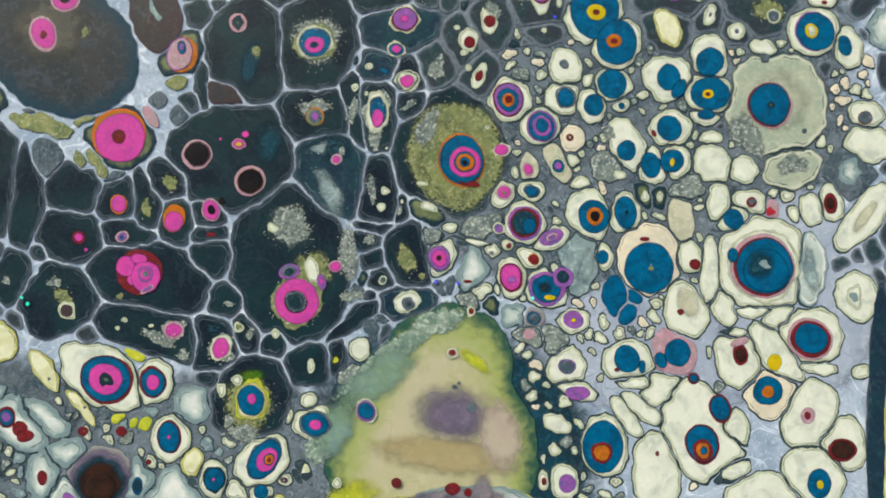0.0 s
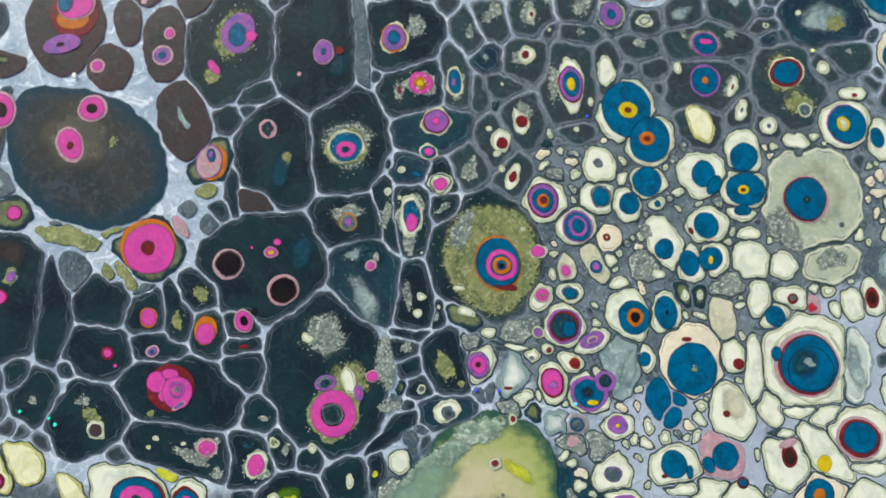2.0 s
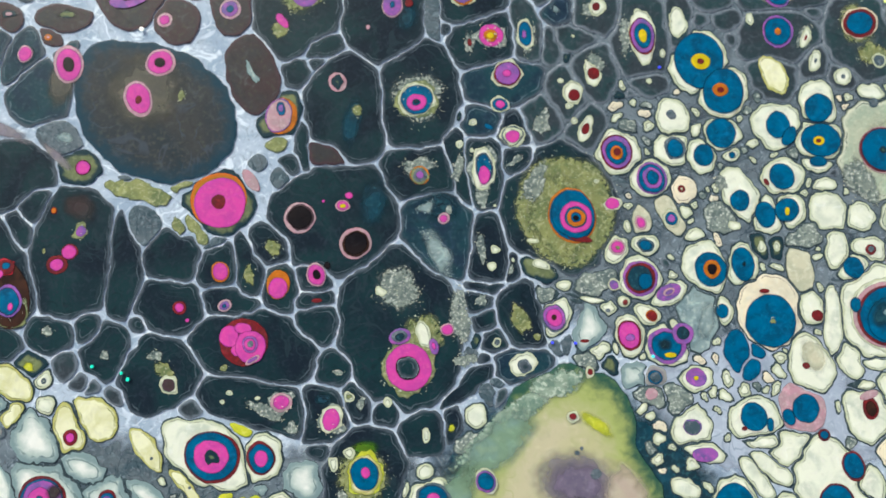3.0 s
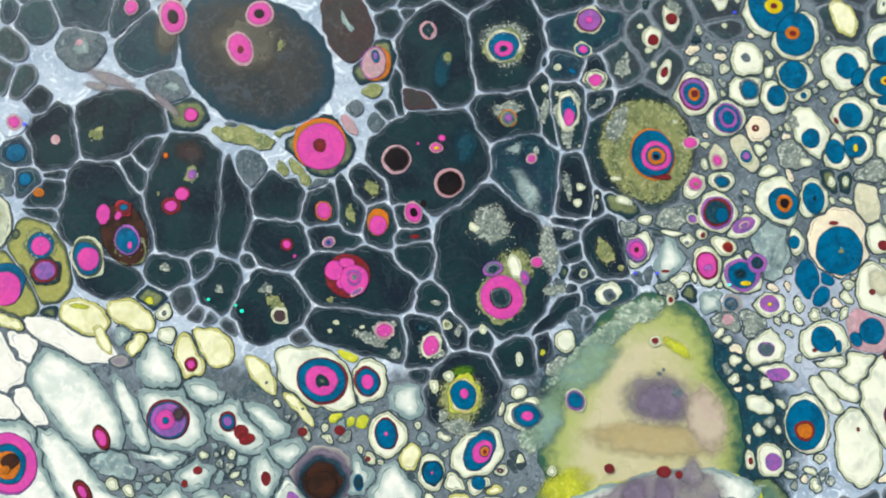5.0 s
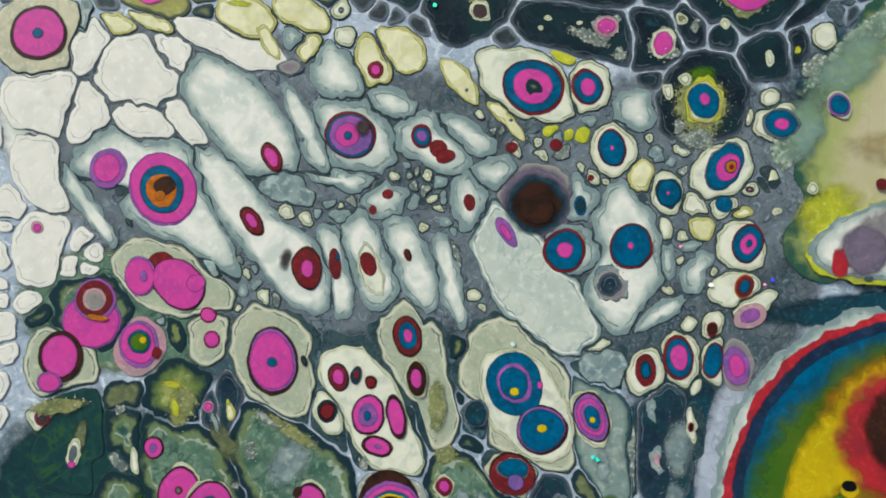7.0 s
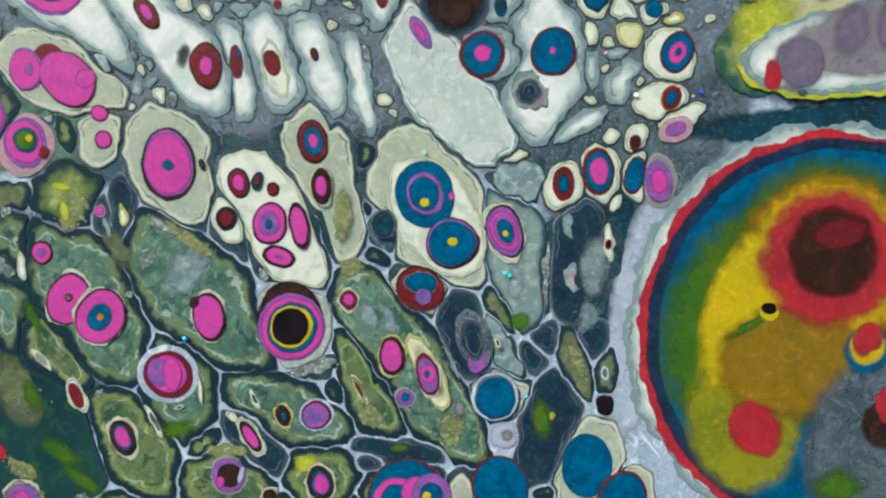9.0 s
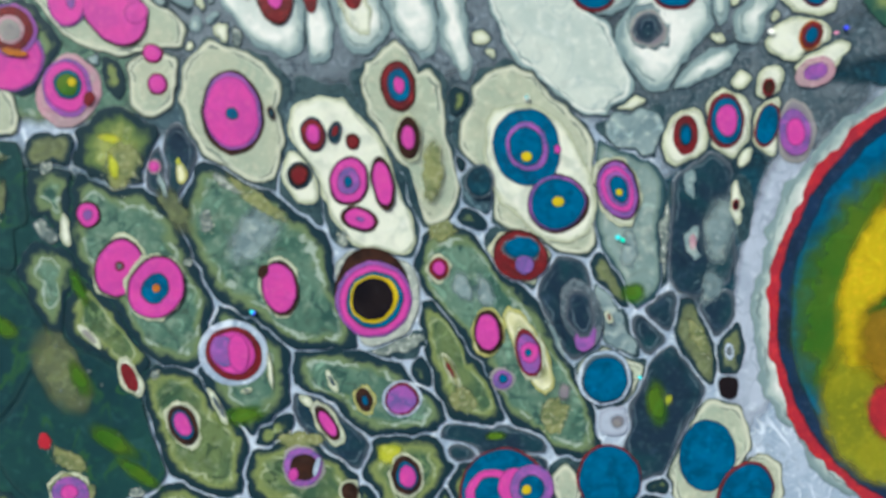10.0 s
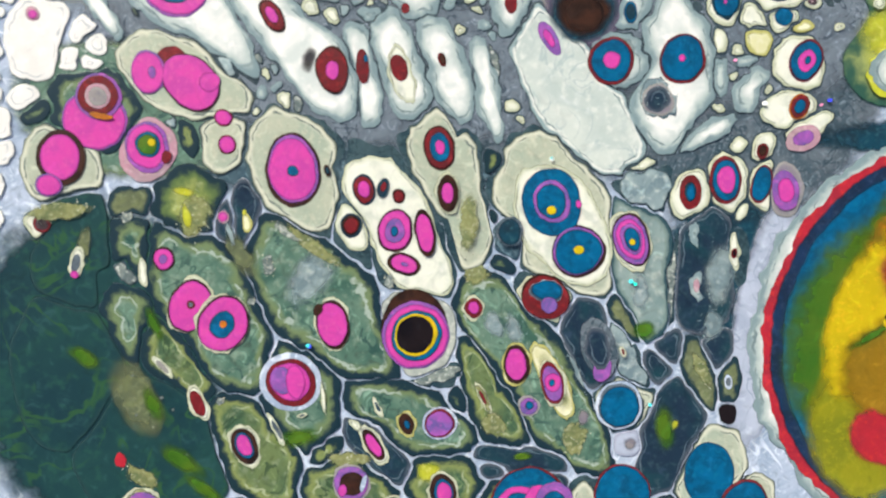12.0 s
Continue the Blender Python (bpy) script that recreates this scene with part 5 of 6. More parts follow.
spot("R", -95.0, -64.0, 0.96, 2.49, 5)
spot("B", -94.5, -63.0, 0.44, 0.68)
spot("R Q:80", -83.8, -63.3, 0.70, 1.11, 13)
cell("L", -76.6, -64.4, 0.68, 2.25, 7)
cell("C", -74.2, -70.0, 0.88, 0.64, -3)
spot("Q R:90 B:66 M:34", -84.6, -75.7, 2.40, 3.32, 3)
spot("Q R:90 P:70 M:50", -83.5, -81.9, 1.56, 2.72, -3)
spot("R B:92 P:82", -91.6, -44.6, 4.07, 3.71, -23)
spot("M B:40", -92.0, -44.6, 1.96, 1.92)
spot("N", -89.6, -43.6, 1.60, 1.76, -3)
spot("R B:80 P:50", -80.8, -45.4, 1.76, 1.96, -3)
spot("R", -78.4, -47.3, 1.51, 1.42, 17)
spot("R", -77.4, -48.6, 1.59, 1.15, 12)
spot("R C:15", -67.0, -47.8, 1.04, 0.96, -2)
spot("R", -60.4, -47.9, 1.04, 1.00, -4)
spot("P M:96 B:66 O:46", -120.6, -51.2, 5.11, 6.00, 24)
spot("Q", -120.2, -50.6, 1.76, 1.56, -3)
spot("O", -120.9, -52.1, 0.88, 0.88)
spot("P M:72", -128.8, -47.5, 3.00, 3.24, -2)
spot("H M:70", -140.0, -56.0, 1.04, 1.12, -2)
spot("V2", -126.1, -56.0, 0.63, 1.25, 27)
spot("Q R:85 M:50", -107.3, -56.9, 1.50, 2.74, 34)
spot("N", -102.4, -63.0, 1.23, 2.29, -13)
spot("Q R:92 M:42", -99.2, -64.5, 2.44, 3.36, 2)
spot("Q R:90 M:66", -103.8, -47.3, 1.52, 2.67, 27)
spot("S", -99.0, -44.9, 0.36, 0.44, -6)
cell("V3", -119.5, -65.1, 9.36, 5.08, -27)
spot("R", -121.3, -62.8, 2.30, 2.12, -23)
spot("P M:93", -124.6, -64.2, 2.57, 3.18, 5)
spot("P", -124.0, -64.3, 0.68, 1.04, -3)
spot("Q M:95", -118.8, -65.8, 4.59, 3.65, -42)
spot("M", -116.2, -65.7, 1.56, 1.48, -3)
spot("R M:88", -114.6, -70.8, 1.40, 1.32, -3)
spot("R M:88", -114.3, -74.5, 1.32, 1.40, -3)
cell("G", -132.3, -69.4, 5.80, 5.40, -2)
spot("P M:94", -132.3, -70.6, 4.73, 4.20, -3)
spot("P R:86 H:55 E:40", -131.6, -67.4, 3.24, 3.32, -3)
spot("O", -131.2, -70.1, 1.74, 0.53, -8)
cell("H", -125.3, -74.7, 3.48, 4.04, -3)
spot("P M:86", -125.3, -74.6, 3.24, 3.68, -3)
spot("B F:76", -125.1, -74.2, 1.92, 1.92)
spot("Y", -124.6, -73.9, 0.64, 0.64)
spot("R", -122.6, -75.9, 0.77, 1.04, -21)
cell("V3", -137.2, -76.6, 5.24, 5.43, 17)
spot("Q M:80", -137.2, -75.7, 3.51, 4.04, 7)
spot("P M:88", -139.0, -79.5, 2.12, 1.76, -3)
cell("C", -56.2, -78.9, 1.90, 1.06, 22)
cell("C", -38.5, -76.7, 1.38, 1.92, -22)
spot("R Q:70", -38.6, -77.1, 0.99, 1.29, -21)
cell("C", -32.0, -73.9, 3.70, 1.74, 28)
spot("H P:60", -32.8, -75.6, 2.64, 1.92, 18)
cell("C", -42.0, -76.1, 0.88, 1.04, -3)
cell("L", -82.2, -75.6, 0.89, 3.51, 8)

pool("G3", -134.0, -105.5, 20.21, 27.20, -2)
pool("T", -44.2, -93.8, 9.81, 13.12, -2)
pool("U", -38.6, -102.2, 4.92, 21.48, -10)
pool("U2", -90.1, -65.0, 35.34, 12.01, -2)
spot("Q P:91 M:84", -105.2, -78.2, 4.08, 5.24, 2)
spot("B", -105.3, -78.4, 0.96, 0.88, -2)
cell("V3", -99.9, -78.2, 1.11, 2.25, 13)
spot("Q T:60", -100.4, -78.4, 0.57, 1.03, 12)
spot("T R:88 M:58", -95.3, -81.2, 1.76, 2.20, 3)
spot("T R:55", -92.6, -80.9, 0.89, 1.47, -18)
spot("Q R:75", -90.4, -82.2, 1.12, 1.20)
spot("T Q:86 R:66", -97.3, -86.2, 1.62, 1.78, 9)
spot("Q M:90 P:58 B:26", -91.2, -87.1, 2.64, 3.32, -2)
spot("Q M:80", -87.0, -87.5, 1.61, 3.43, 7)
spot("Q M:78 P:26", -90.0, -91.9, 2.51, 1.67, -17)
spot("V", -119.3, -84.2, 2.72, 3.52, -2)
spot("X", -120.3, -84.2, 0.74, 2.42, 13)
spot("X", -120.6, -80.8, 1.92, 0.74, -12)
spot("H M:85", -115.3, -84.4, 0.96, 0.96)
spot("C2", -112.0, -85.4, 0.72, 1.60, 3)
spot("X", -112.2, -83.9, 0.48, 0.68, -5)
spot("V2", -113.0, -89.9, 2.09, 4.81, 29)
spot("C Q:96 M:90", -120.3, -96.8, 3.19, 4.15, -20)
spot("R S:60", -120.2, -96.7, 0.72, 0.72)
spot("C Q:96 M:91 B:48", -115.9, -99.6, 3.80, 4.41, -22)
spot("O", -115.7, -99.6, 0.64, 0.64)
spot("Q M:86 P:42", -123.8, -90.2, 1.68, 1.92, -1)
spot("L", -111.7, -96.5, 0.72, 0.72)
spot("A", -114.4, -86.6, 0.63, 2.43, 18)
spot("A", -103.4, -93.5, 3.54, 5.39, -32)
spot("V", -102.8, -89.0, 5.14, 1.14, -40)
spot("L", -109.2, -91.3, 0.97, 1.78, 9)
spot("L", -106.4, -86.9, 2.40, 0.66, -37)
spot("C Q:95 M:84", -100.4, -100.1, 2.68, 3.84, 3)
spot("Q", -102.3, -98.0, 0.72, 1.04, -34)
spot("L", -92.2, -94.3, 0.80, 1.44)
spot("Q", -88.9, -101.0, 4.84, 5.80, -2)
spot("P M:92 B:76 Y:64 D:56", -88.7, -102.0, 4.84, 5.08, -2)
cell("L", -85.8, -108.0, 2.46, 0.82, 13)
spot("F", -106.1, -116.3, 4.08, 1.82, 8)
spot("W R:82 M:66", -106.7, -108.2, 4.56, 4.24, -2)
spot("P", -107.8, -108.0, 1.80, 2.12, -1)
spot("M", -105.9, -108.2, 1.48, 2.48, -3)
spot("C S:50", -105.2, -113.0, 0.84, 0.42, 17)
spot("V", -102.0, -110.7, 0.56, 2.96)
spot("C", -102.0, -110.7, 0.40, 2.32)
spot("C S:60", -108.9, -115.0, 0.57, 2.65, 25)
spot("C Q:85 B:62 M:50", -113.5, -117.2, 2.35, 3.47, 18)
spot("C E:60", -124.6, -105.4, 0.65, 2.11, 43)
spot("C R:72", -119.8, -110.9, 1.32, 2.87, 20)
spot("L", -116.7, -110.6, 0.64, 0.64)
cell("G", -128.0, -88.2, 2.91, 4.51, 9)
spot("C", -126.8, -91.9, 0.64, 2.25, 7)
cell("V2", -127.8, -82.2, 2.75, 1.73, 8)
spot("L", -128.6, -84.2, 0.96, 0.84, -2)
cell("G", -128.7, -97.9, 3.24, 4.85, 18)
spot("F", -125.5, -99.2, 1.14, 3.25, 18)
cell("G3", -136.2, -88.4, 4.80, 8.90, -2)
spot("V2", -134.6, -87.6, 1.60, 3.24, -3)
cell("G3", -138.0, -105.4, 6.44, 9.82, -2)
spot("F", -135.5, -103.8, 3.22, 1.65, -32)
cell("G3", -126.5, -118.1, 9.70, 9.12, -33)
spot("V2", -128.5, -109.8, 4.09, 7.32, 23)
spot("F", -119.5, -123.3, 4.87, 1.31, -38)
spot("V", -128.3, -121.3, 3.22, 1.31, -37)
spot("L", -123.4, -111.6, 0.32, 0.32)
spot("L", -128.6, -112.2, 0.32, 0.32)
spot("L", -122.3, -107.1, 0.24, 0.24)
spot("F", -122.5, -119.0, 5.02, 1.82, -38)
spot("F", -126.2, -110.7, 1.48, 3.26, 19)
spot("R2", -131.1, -118.7, 0.88, 1.24, -3)
spot("C V:90 P:80 M:40", -128.4, -125.4, 3.07, 2.82, -22)
spot("L", -120.0, -125.8, 1.12, 0.80, -2)
spot("L", -126.3, -114.0, 0.24, 0.32)
spot("L", -121.7, -118.2, 0.24, 0.24)
spot("L", -128.8, -106.5, 0.32, 0.24)
spot("L", -124.9, -109.9, 0.32, 0.36)
spot("V", -98.9, -119.9, 3.24, 1.80, -2)
spot("E P:92 Q:66", -98.5, -123.2, 2.88, 2.88)
spot("M", -99.8, -124.0, 0.81, 1.00, -20)
spot("W", -96.8, -123.2, 0.42, 1.35, -17)
spot("C Q:80", -92.7, -126.7, 1.64, 1.68)
spot("C S:50", -94.4, -112.2, 0.59, 1.77, 28)
spot("C2 Q:82 B:40", -90.3, -114.8, 1.47, 2.06, 17)
spot("W R:88 P:78", -85.6, -114.8, 2.52, 2.48, -2)
spot("C Q:80 M:58", -95.2, -117.7, 1.47, 3.44, 29)
spot("C", -97.7, -114.6, 0.74, 1.11, 41)
spot("X", -87.6, -121.9, 2.10, 1.67, 18)
spot("C Q:88 B:66 M:52", -85.4, -124.9, 2.30, 3.15, 13)
spot("V", -80.0, -93.4, 2.12, 2.12)
spot("C R:80 M:52", -80.3, -98.3, 1.72, 1.88, -3)
spot("A", -77.4, -100.9, 1.48, 2.78, 19)
spot("C V:80 R:44", -79.3, -111.3, 0.66, 2.79, 25)
spot("V", -77.9, -115.2, 2.12, 1.96, -2)
spot("A", -74.6, -101.8, 1.61, 2.94, 19)
spot("C2 Q:90 M:72", -74.5, -106.6, 2.28, 3.28, -1)
spot("E P:85 B:45", -72.7, -112.7, 1.64, 1.68)
spot("C2", -69.3, -109.0, 1.99, 6.08, 22)
spot("G2", -69.3, -109.0, 1.74, 5.58, 23)
spot("C R:90 P:76", -69.4, -109.5, 1.88, 3.76, 12)
spot("M B:45", -69.4, -109.4, 1.32, 1.48, -2)
spot("A", -65.8, -107.8, 0.52, 3.78, 23)
spot("V", -66.1, -117.7, 2.12, 2.96, -2)
spot("E", -65.0, -114.4, 1.16, 1.48, -2)
spot("F", -73.8, -120.1, 1.84, 0.76, -2)
spot("C Q:90 M:52", -83.6, -82.0, 1.76, 3.04, 4)
spot("V", -80.8, -86.5, 1.44, 5.02, -5)
spot("R", -65.5, -85.2, 2.77, 4.05, 18)
spot("C", -67.4, -86.9, 9.59, 6.0, -60)
spot("B P:64 B:52", -68.9, -83.7, 4.40, 5.02, 13)
spot("Q P:92 B:86", -65.2, -90.7, 3.96, 3.84, 8)
spot("Y", -69.0, -84.8, 0.80, 0.72, -3)
spot("Y", -65.2, -90.5, 0.88, 0.72, -3)
spot("M", -65.1, -84.0, 0.56, 0.72)
spot("S T:86", -74.9, -87.6, 1.84, 2.20, -2)
spot("Q", -70.1, -97.0, 3.72, 3.27, -12)
spot("R", -70.1, -97.2, 3.55, 3.11, -12)
spot("K2 B:92", -69.9, -96.2, 2.60, 1.60, -2)
spot("P", -69.7, -98.2, 1.28, 1.28)
spot("C", -57.6, -89.5, 3.09, 4.38, 14)
spot("Q P:92 M:76 P:60 B:46", -57.6, -89.3, 2.85, 3.96, 15)
spot("Y", -57.6, -89.6, 0.56, 0.56)
spot("A", -56.3, -96.7, 1.64, 3.28, -1)
spot("F", -55.8, -102.4, 2.12, 1.84, -2)
cell("C", -48.8, -83.3, 2.96, 3.56, -2)
spot("R T:56", -49.0, -82.7, 1.76, 2.60, -3)
spot("B", -49.0, -82.7, 0.80, 1.32, -3)
cell("C", -43.7, -81.6, 3.12, 4.20, -2)
spot("R B:86 M:58", -44.0, -81.2, 2.41, 3.49, 4)
spot("A", -44.8, -94.6, 2.62, 6.04, -7)
spot("I", -48.5, -88.8, 0.88, 1.84)
spot("I H:50", -48.3, -96.1, 1.08, 2.12, -2)
spot("A", -46.0, -101.9, 1.96, 2.78, -12)
cell("C", -38.5, -82.0, 1.96, 3.26, -12)
spot("R B:90", -38.8, -81.8, 1.63, 2.89, -11)
cell("E", -35.4, -82.7, 2.47, 3.40, 8)
spot("P M:62", -35.5, -82.9, 2.10, 3.00, 9)
cell("C", -42.9, -91.6, 0.96, 2.44, -2)
spot("R D:70", -42.8, -91.6, 0.56, 0.84, -4)
cell("C", -41.8, -85.6, 0.71, 1.29, -16)
cell("L", -52.0, -96.0, 0.64, 4.09, -4)
spot("S", -62.6, -104.6, 2.46, 4.62, 16)
spot("P", -62.1, -107.6, 1.46, 1.94, -21)
spot("K2", -62.8, -104.6, 1.80, 3.29, 13)
spot("C R:50", -59.2, -105.2, 0.54, 1.00, 17)
cell("V2", -59.0, -100.3, 1.15, 2.77, 29)
spot("V2 W:94 S:84 B:80", -59.7, -113.2, 3.80, 3.88, -2)
cell("V2", -47.8, -108.8, 1.60, 4.14, 22)
spot("V", -47.6, -108.4, 1.13, 3.16, 23)
spot("F", -53.1, -116.5, 1.96, 4.13, 4)
spot("X", -51.6, -116.2, 0.60, 1.00)
cell("V2", -43.6, -110.6, 1.00, 2.32, -2)
spot("W S:60", -43.8, -110.2, 0.68, 1.16)
cell("D", -43.9, -115.0, 1.00, 1.16, -2)
cell("U", -58.4, -118.6, 1.80, 1.68, -3)
spot("E", -58.2, -118.8, 1.32, 1.16, -2)
spot("R B:96", -59.4, -126.1, 4.28, 4.52, -2)
spot("R B:94", -73.0, -127.6, 5.92, 6.00)
spot("M B:72", -74.5, -127.8, 3.64, 3.52, -2)
spot("M", -71.8, -126.6, 1.99, 2.50, -22)
spot("P B:60", -69.3, -126.9, 2.96, 3.16, -2)
spot("Y", -70.1, -127.1, 0.72, 0.76)
cell("V3", -46.6, -123.8, 5.00, 6.82, -14)
spot("B", -46.7, -123.6, 3.80, 4.84, -2)
cell("V3", -41.3, -129.0, 3.84, 5.14, -22)
spot("R B:93", -41.9, -129.1, 3.62, 4.81, -22)
cell("V3", -64.8, -127.1, 1.48, 2.32, -2)
cell("L", -36.3, -108.8, 1.00, 1.00)
cell("I", -10.8, -105.6, 29.6, 30.3, -2)
spot("R2", -10.6, -105.6, 28.46, 29.12, -2)
spot("B2", -10.2, -105.7, 27.66, 28.40, -2)
spot("B", -9.8, -105.8, 26.29, 27.00, -2)
spot("F~", -21.0, -104.4, 16.18, 20.64, -17)
spot("F~", -11.0, -95.3, 16.97, 16.60, -2)
spot("X2~", -24.0, -118.0, 9.20, 11.86, 13)
spot("O~", -11.0, -95.3, 14.65, 14.12, -2)
spot("Y~", -11.0, -95.3, 13.49, 13.32, -2)
spot("Y~", -23.2, -101.7, 6.93, 13.76, -20)
spot("O2~", -16.6, -109.5, 12.37, 9.52, -2)
spot("R2~", -11.0, -94.7, 11.53, 11.20, -2)
spot("Q~", -10.6, -93.8, 7.4, 7.5, -2)
spot("R~", -9.4, -91.2, 4.4, 2.6, 6)
spot("F", -22.7, -104.0, 5.06, 0.99, 30)
spot("Y~", -19.9, -102.2, 1.64, 1.48, -1)
spot("D", -20.0, -101.6, 1.32, 0.92, -2)
spot("R2~", -22.3, -119.1, 4.11, 5.23, 33)
spot("S~", -2.7, -122.4, 14.28, 15.81, -22)
spot("B~", -5.8, -108.2, 3.83, 3.94, -21)
spot("Y~", -5.8, -107.6, 3.02, 3.11, -22)
spot("R2~", -5.8, -106.6, 2.33, 3.13, -22)
spot("Q~", -3.5, -119.1, 3.68, 4.00, -2)
spot("R2~", -3.0, -116.2, 1.84, 3.00, -1)
spot("F", -10.2, -128.0, 4.96, 3.36, -2)

cell("K2", -93.5, 26.4, 5.02, 4.93)
spot("Z2", -90.6, 27.4, 3.36, 5.04, -12)
spot("H M:86 D:42", -89.4, 30.8, 2.84, 3.61, 3)
cell("K2", -97.8, 32.8, 2.79, 4.24, -21)
spot("V2 H:90 M:78", -97.3, 33.0, 1.59, 1.94, -18)
cell("N", -93.0, 36.1, 1.81, 1.32, -22)
spot("O H:50", -93.2, 36.0, 0.80, 0.72, -3)
cell("K2", -106.4, 36.2, 5.68, 6.40, 19)
spot("T", -105.9, 34.1, 3.56, 3.08, -2)
cell("N", -90.6, 39.5, 4.60, 2.28, -2)
spot("V2", -90.0, 40.2, 2.36, 1.24, -2)
cell("N", -101.2, 39.9, 2.96, 2.48, -2)
spot("V2 H:50", -100.5, 40.6, 1.40, 0.92, -2)
cell("S", -107.0, 25.4, 3.36, 3.04, -2)
spot("A", -107.0, 25.6, 2.36, 2.00, -2)
spot("H", -107.2, 26.5, 0.76, 0.72, -3)
cell("S", -90.1, 17.2, 2.95, 1.99, -13)
spot("A", -89.9, 17.2, 1.96, 1.32, -2)
cell("V2", -86.7, 11.8, 2.92, 2.48, -2)
spot("R M:92", -86.4, 11.8, 1.48, 1.48)
spot("E", -101.3, 19.2, 7.95, 1.58, -24)
spot("E", -91.1, 14.0, 5.43, 0.96, -44)
spot("E", -103.8, 18.0, 3.56, 1.01, -12)

cell("Z", -138.5, -26.2, 7.09, 6.76, -3)
spot("Q M:88 B:22", -138.7, -26.0, 4.61, 4.44, -3)
cell("I", -131.9, -25.4, 1.21, 3.91, -8)
cell("C", -140.6, -84.9, 2.12, 1.72, -22)
spot("R N:72", -140.4, -84.9, 1.39, 1.22, -33)
cell("V2", -135.3, -90.2, 3.32, 5.05, 13)
spot("C S:60", -135.8, -90.3, 1.06, 2.28, -11)
spot("M", -136.2, -92.0, 0.68, 0.68)
cell("L", -128.9, -92.4, 1.39, 3.00, 12)
spot("V", -137.8, -83.1, 5.24, 1.41, 7)


# green cells
cell("G", -118.1, -97.1, 13.35, 7.17, -63)
lobe(-121.4, -90.5, 6.02, 4.71, -63)
lobe(-113.3, -105.0, 5.67, 3.69, -53)
cell("G", -102.0, -97.6, 13.37, 6.7, -47)
lobe(-108.1, -89.3, 4.82, 3.66, -52)
lobe(-95.8, -104.3, 5.68, 3.69, -22)
cell("V5", -120.0, -83.4, 4.65, 5.0, -2)
cell("K2", -115.3, -85.4, 1.61, 2.9, 8)
cell("K2", -112.2, -84.9, 1.61, 3.39, -2)
cell("G", -105.4, -110.6, 5.7, 8.62, 13)
cell("G2", -112.1, -117.3, 8.58, 5.1, -55)
cell("G2", -122.5, -103.6, 7.42, 3.61, -48)
cell("G", -91.3, -113.4, 9.38, 4.62, -22)
cell("K2", -95.2, -117.7, 6.4, 2.96, -53)
cell("G2", -99.1, -124.0, 6.95, 5.15, -27)
cell("G2", -85.5, -124.5, 4.92, 4.32, -2)
cell("G2", -77.8, -111.5, 8.65, 3.11, -68)
cell("G", -72.2, -107.6, 15.24, 5.4, -58)
lobe(-78.5, -98.0, 4.89, 4.07, -62)
lobe(-65.7, -117.3, 4.79, 4.11, -47)
cell("K2", -63.9, -103.6, 6.41, 3.43, -74)
cell("A", -58.8, -106.0, 4.77, 1.63, -64)
cell("V3", -59.0, -113.0, 3.61, 3.64, -2)
cell("K2", -52.3, -118.2, 7.05, 4.12, -103)
cell("V3", -68.5, -84.9, 10.96, 7.46, -67)
lobe(-65.3, -92.3, 5.05, 4.07, -42)
cell("S2", -74.1, -87.9, 2.59, 2.92, -2)
cell("A2", -56.2, -91.8, 10.46, 4.07, -82)
cell("K2", -47.0, -92.9, 9.14, 3.75, -96)
cell("V3", -104.7, -78.1, 8.64, 5.82, -62)
cell("V3", -83.8, -78.0, 7.88, 4.04, -72)
lobe(-80.4, -87.7, 5.03, 2.43, -92)
cell("V3", -114.6, -73.4, 3.04, 4.41, -7)
cell("C", -90.6, -86.6, 10.91, 4.7, -67)
lobe(-95.2, -80.4, 3.86, 3.62, -2)
lobe(-87.2, -92.4, 4.86, 3.66, -62)
cell("C", -97.3, -86.0, 2.1, 3.87, 18)
cell("V6", -88.8, -101.5, 5.69, 5.89, -2)
cell("G2", -102.1, -118.5, 2.45, 3.3, -43)
cell("K2", -72.8, -120.6, 5.74, 1.66, -7)
cell("A", -55.7, -82.5, 3.65, 3.64, -2)

cell("C", -69.9, -97.4, 4.07, 3.26, -32)
cell("K2", -52.2, -104.7, 1.31, 1.65, 13)
cell("K2", -54.1, -107.5, 1.14, 1.48, 18)
cell("K2", -45.8, -105.3, 1.23, 1.56, -2)

# white fingers
cell("C", -63.9, -38.5, 7.76, 5.13, -31)
lobe(-68.2, -35.2, 3.53, 2.66, -23)
cell("C", -55.1, -39.5, 3.52, 3.89, -33)
cell("I", -108.6, -40.6, 13.26, 5.1, -59)
lobe(-113.2, -35.4, 4.23, 3.72, -3)
lobe(-104.4, -45.5, 6.18, 4.57, -62)
cell("I", -107.0, -57.3, 15.4, 3.68, -54)
lobe(-99.4, -64.7, 6.15, 4.2, -62)
cell("I", -120.4, -50.5, 9.27, 6.84, -47)
lobe(-114.2, -60.1, 6.16, 2.45, -54)
lobe(-128.6, -46.6, 5.46, 4.85, -3)
cell("I0", -138.0, -36.5, 6.17, 5.31, -3)
cell("I0", -124.6, -33.5, 7.53, 6.17, -33)
cell("I0", -123.5, -40.0, 6.2, 3.34, -41)
cell("I0", -131.9, -38.1, 3.97, 4.86, -3)
cell("I0", -110.3, -29.3, 8.41, 2.65, -23)
cell("I0", -117.7, -40.5, 5.31, 1.93, -57)
cell("I0", -139.3, -47.9, 3.51, 7.07, 17)
cell("I0", -139.6, -58.5, 3.7, 6.13, -13)
cell("I", -132.8, -52.2, 7.95, 1.4, -57)
cell("I0", -131.1, -28.8, 3.71, 4.88, -3)
